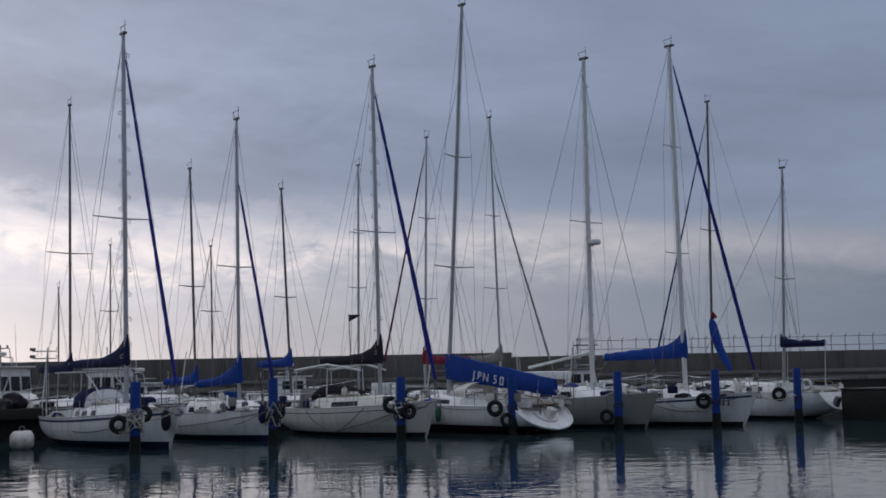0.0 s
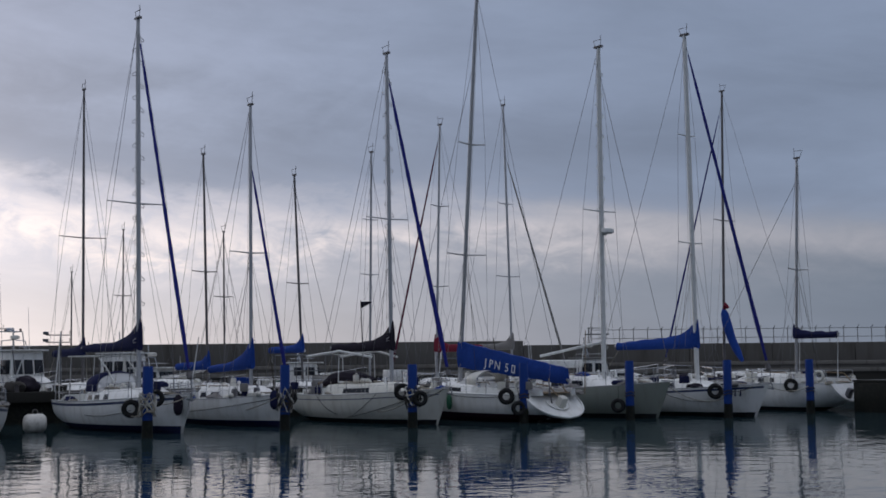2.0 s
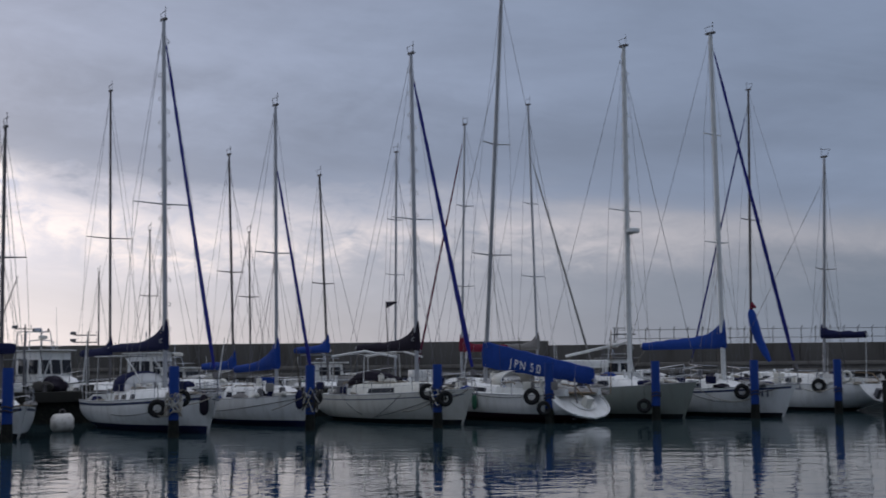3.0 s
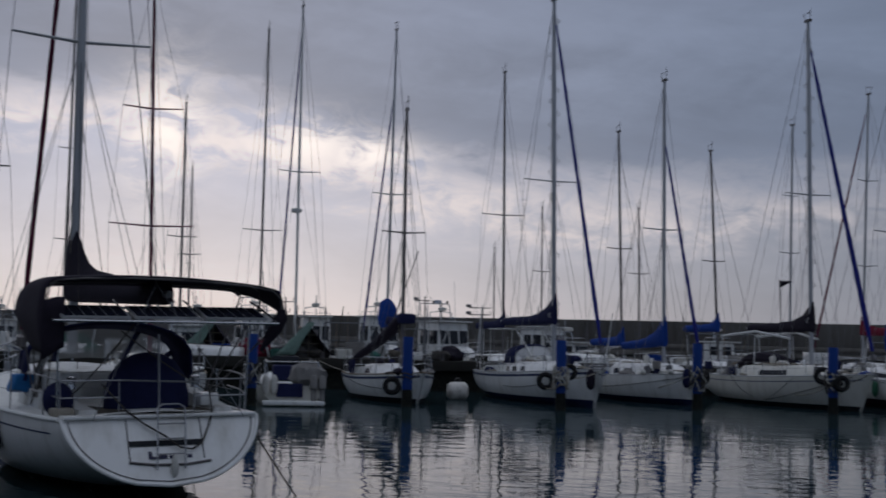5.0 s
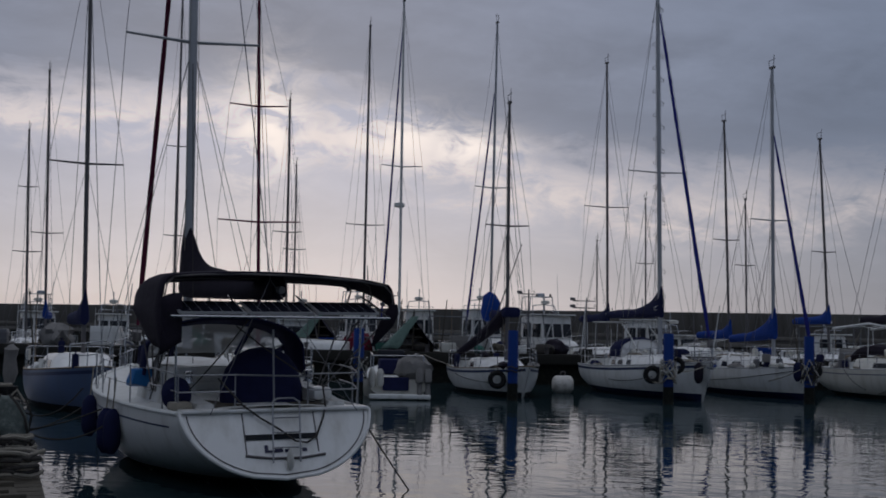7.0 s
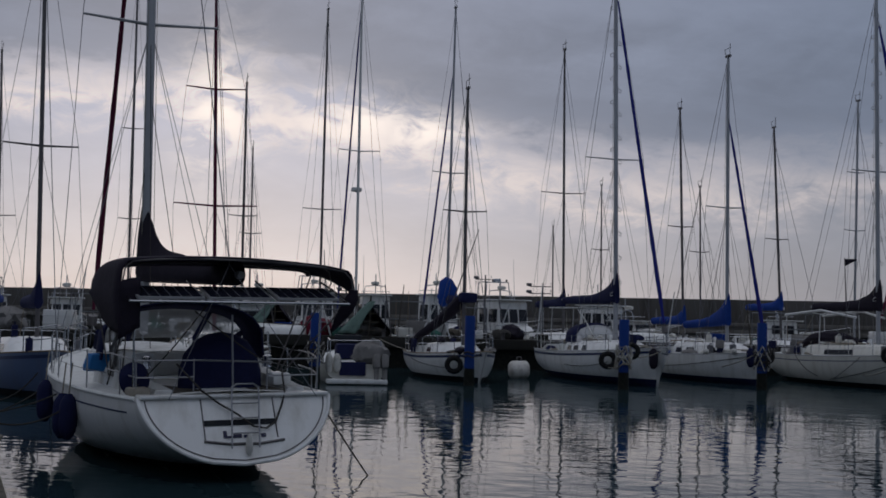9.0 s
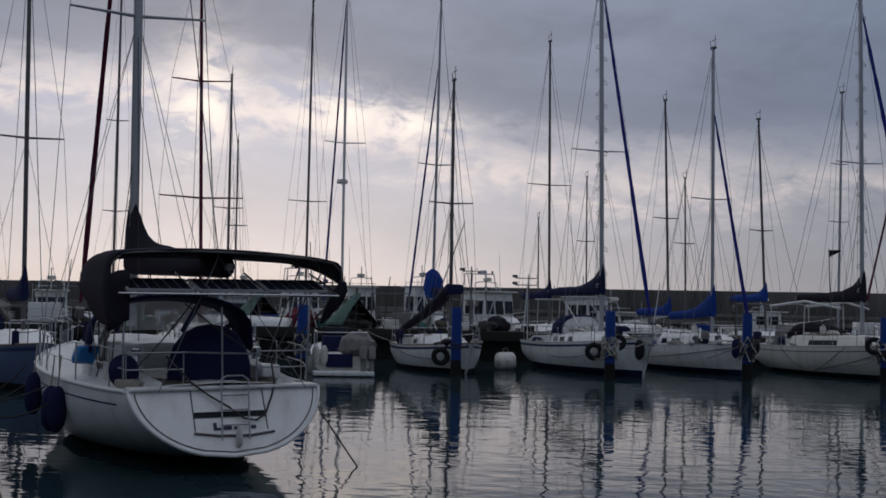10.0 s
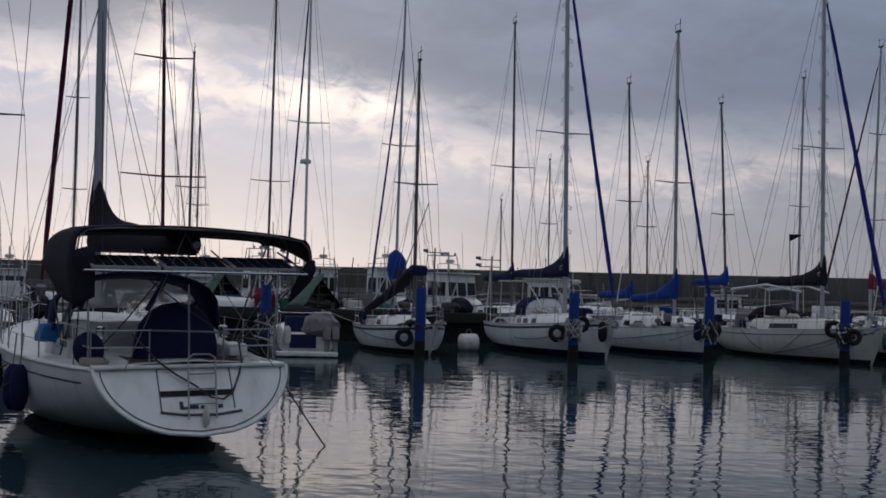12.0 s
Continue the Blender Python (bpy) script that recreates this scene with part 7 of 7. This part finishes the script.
for k, (lx, ly, r) in enumerate(((-2.2, 3.62, 0.24), (-3.9, 3.66, 0.3), (-0.2, 3.7, 0.22))):
    q = at_finger(lx, ly)
    pile = thing("rope_heap", q.x, q.y, q.z, 50 * k, "untidy heap of wet dark rope on the pontoon", "rope")
    rng = random.Random(40 + k)
    for j in range(7):
        a = rng.uniform(0, 6.28)
        pts = [(r * rng.uniform(0.5, 1.0) * math.cos(a + 0.75 * i), r * rng.uniform(0.5, 1.0) * math.sin(a + 0.75 * i), 0.03 + 0.035 * j + 0.05 * rng.random()) for i in range(9)]
        part("rope_loop", tube(B(), pts, 0.022, 6), dark_rope if j % 3 else rope, pile)
for lx in (1.8, 6.6):
    q = at_finger(lx, 3.5)
    line_between(q, near.matrix_basis @ Vector((lx + 1.5, 1.5, 0.95)), 0.3, 0.014, dark_rope)

# quay that the viewer stands on
near_quay = thing("near_quay", 0, -0.2, 0, 24, "concrete quay under the viewpoint", "quay", kind="structure")
bm = B()
box(bm, (0, -1.5, 0.0), (40, 5.0, 1.2), bevel=0.05)
part("quay_block", bm, concrete, near_quay)

# ---- small things on the breakwater ----
lamp = thing("street_lamp", 35.4, 88.6, 3.5, 0, "bent thin lamp post on the breakwater", "street lamp")
part("lamp_post", tube(B(), [(0, 0, 0), (0, 0, 1.0), (0.25, 0, 1.9), (0.8, 0, 2.5)], 0.05, 8), galv, lamp)
bm = B()
box(bm, (0.95, 0, 2.55), (0.4, 0.18, 0.1), bevel=0.03)
part("lamp_head", bm, galv, lamp)
beacon = thing("beacon_frame", 11.4, 88.6, 3.5, 0, "small steel platform frame on the breakwater", "frame")
for x in (-0.6, 0.6):
    part("leg", tube(B(), [(x, 0, 0), (x, 0, 1.25)], 0.04, 6), galv, beacon)
part("platform", tube(B(), [(-0.9, 0, 0.75), (0.9, 0, 0.75)], 0.05, 6), galv, beacon)
part("top_rail", tube(B(), [(-0.7, 0, 1.2), (0.7, 0, 1.2)], 0.03, 6), galv, beacon)

q = beside(hulls["d"][0], hulls["d"][1], 5.0, 0.72, 1, 0.10)
fender(q.x, q.y, q.z, material("green_vinyl", (0.015, 0.10, 0.05), 0.6, vary=0.25), 0.11, 0.6, label="green cylindrical fender hanging at the hull")
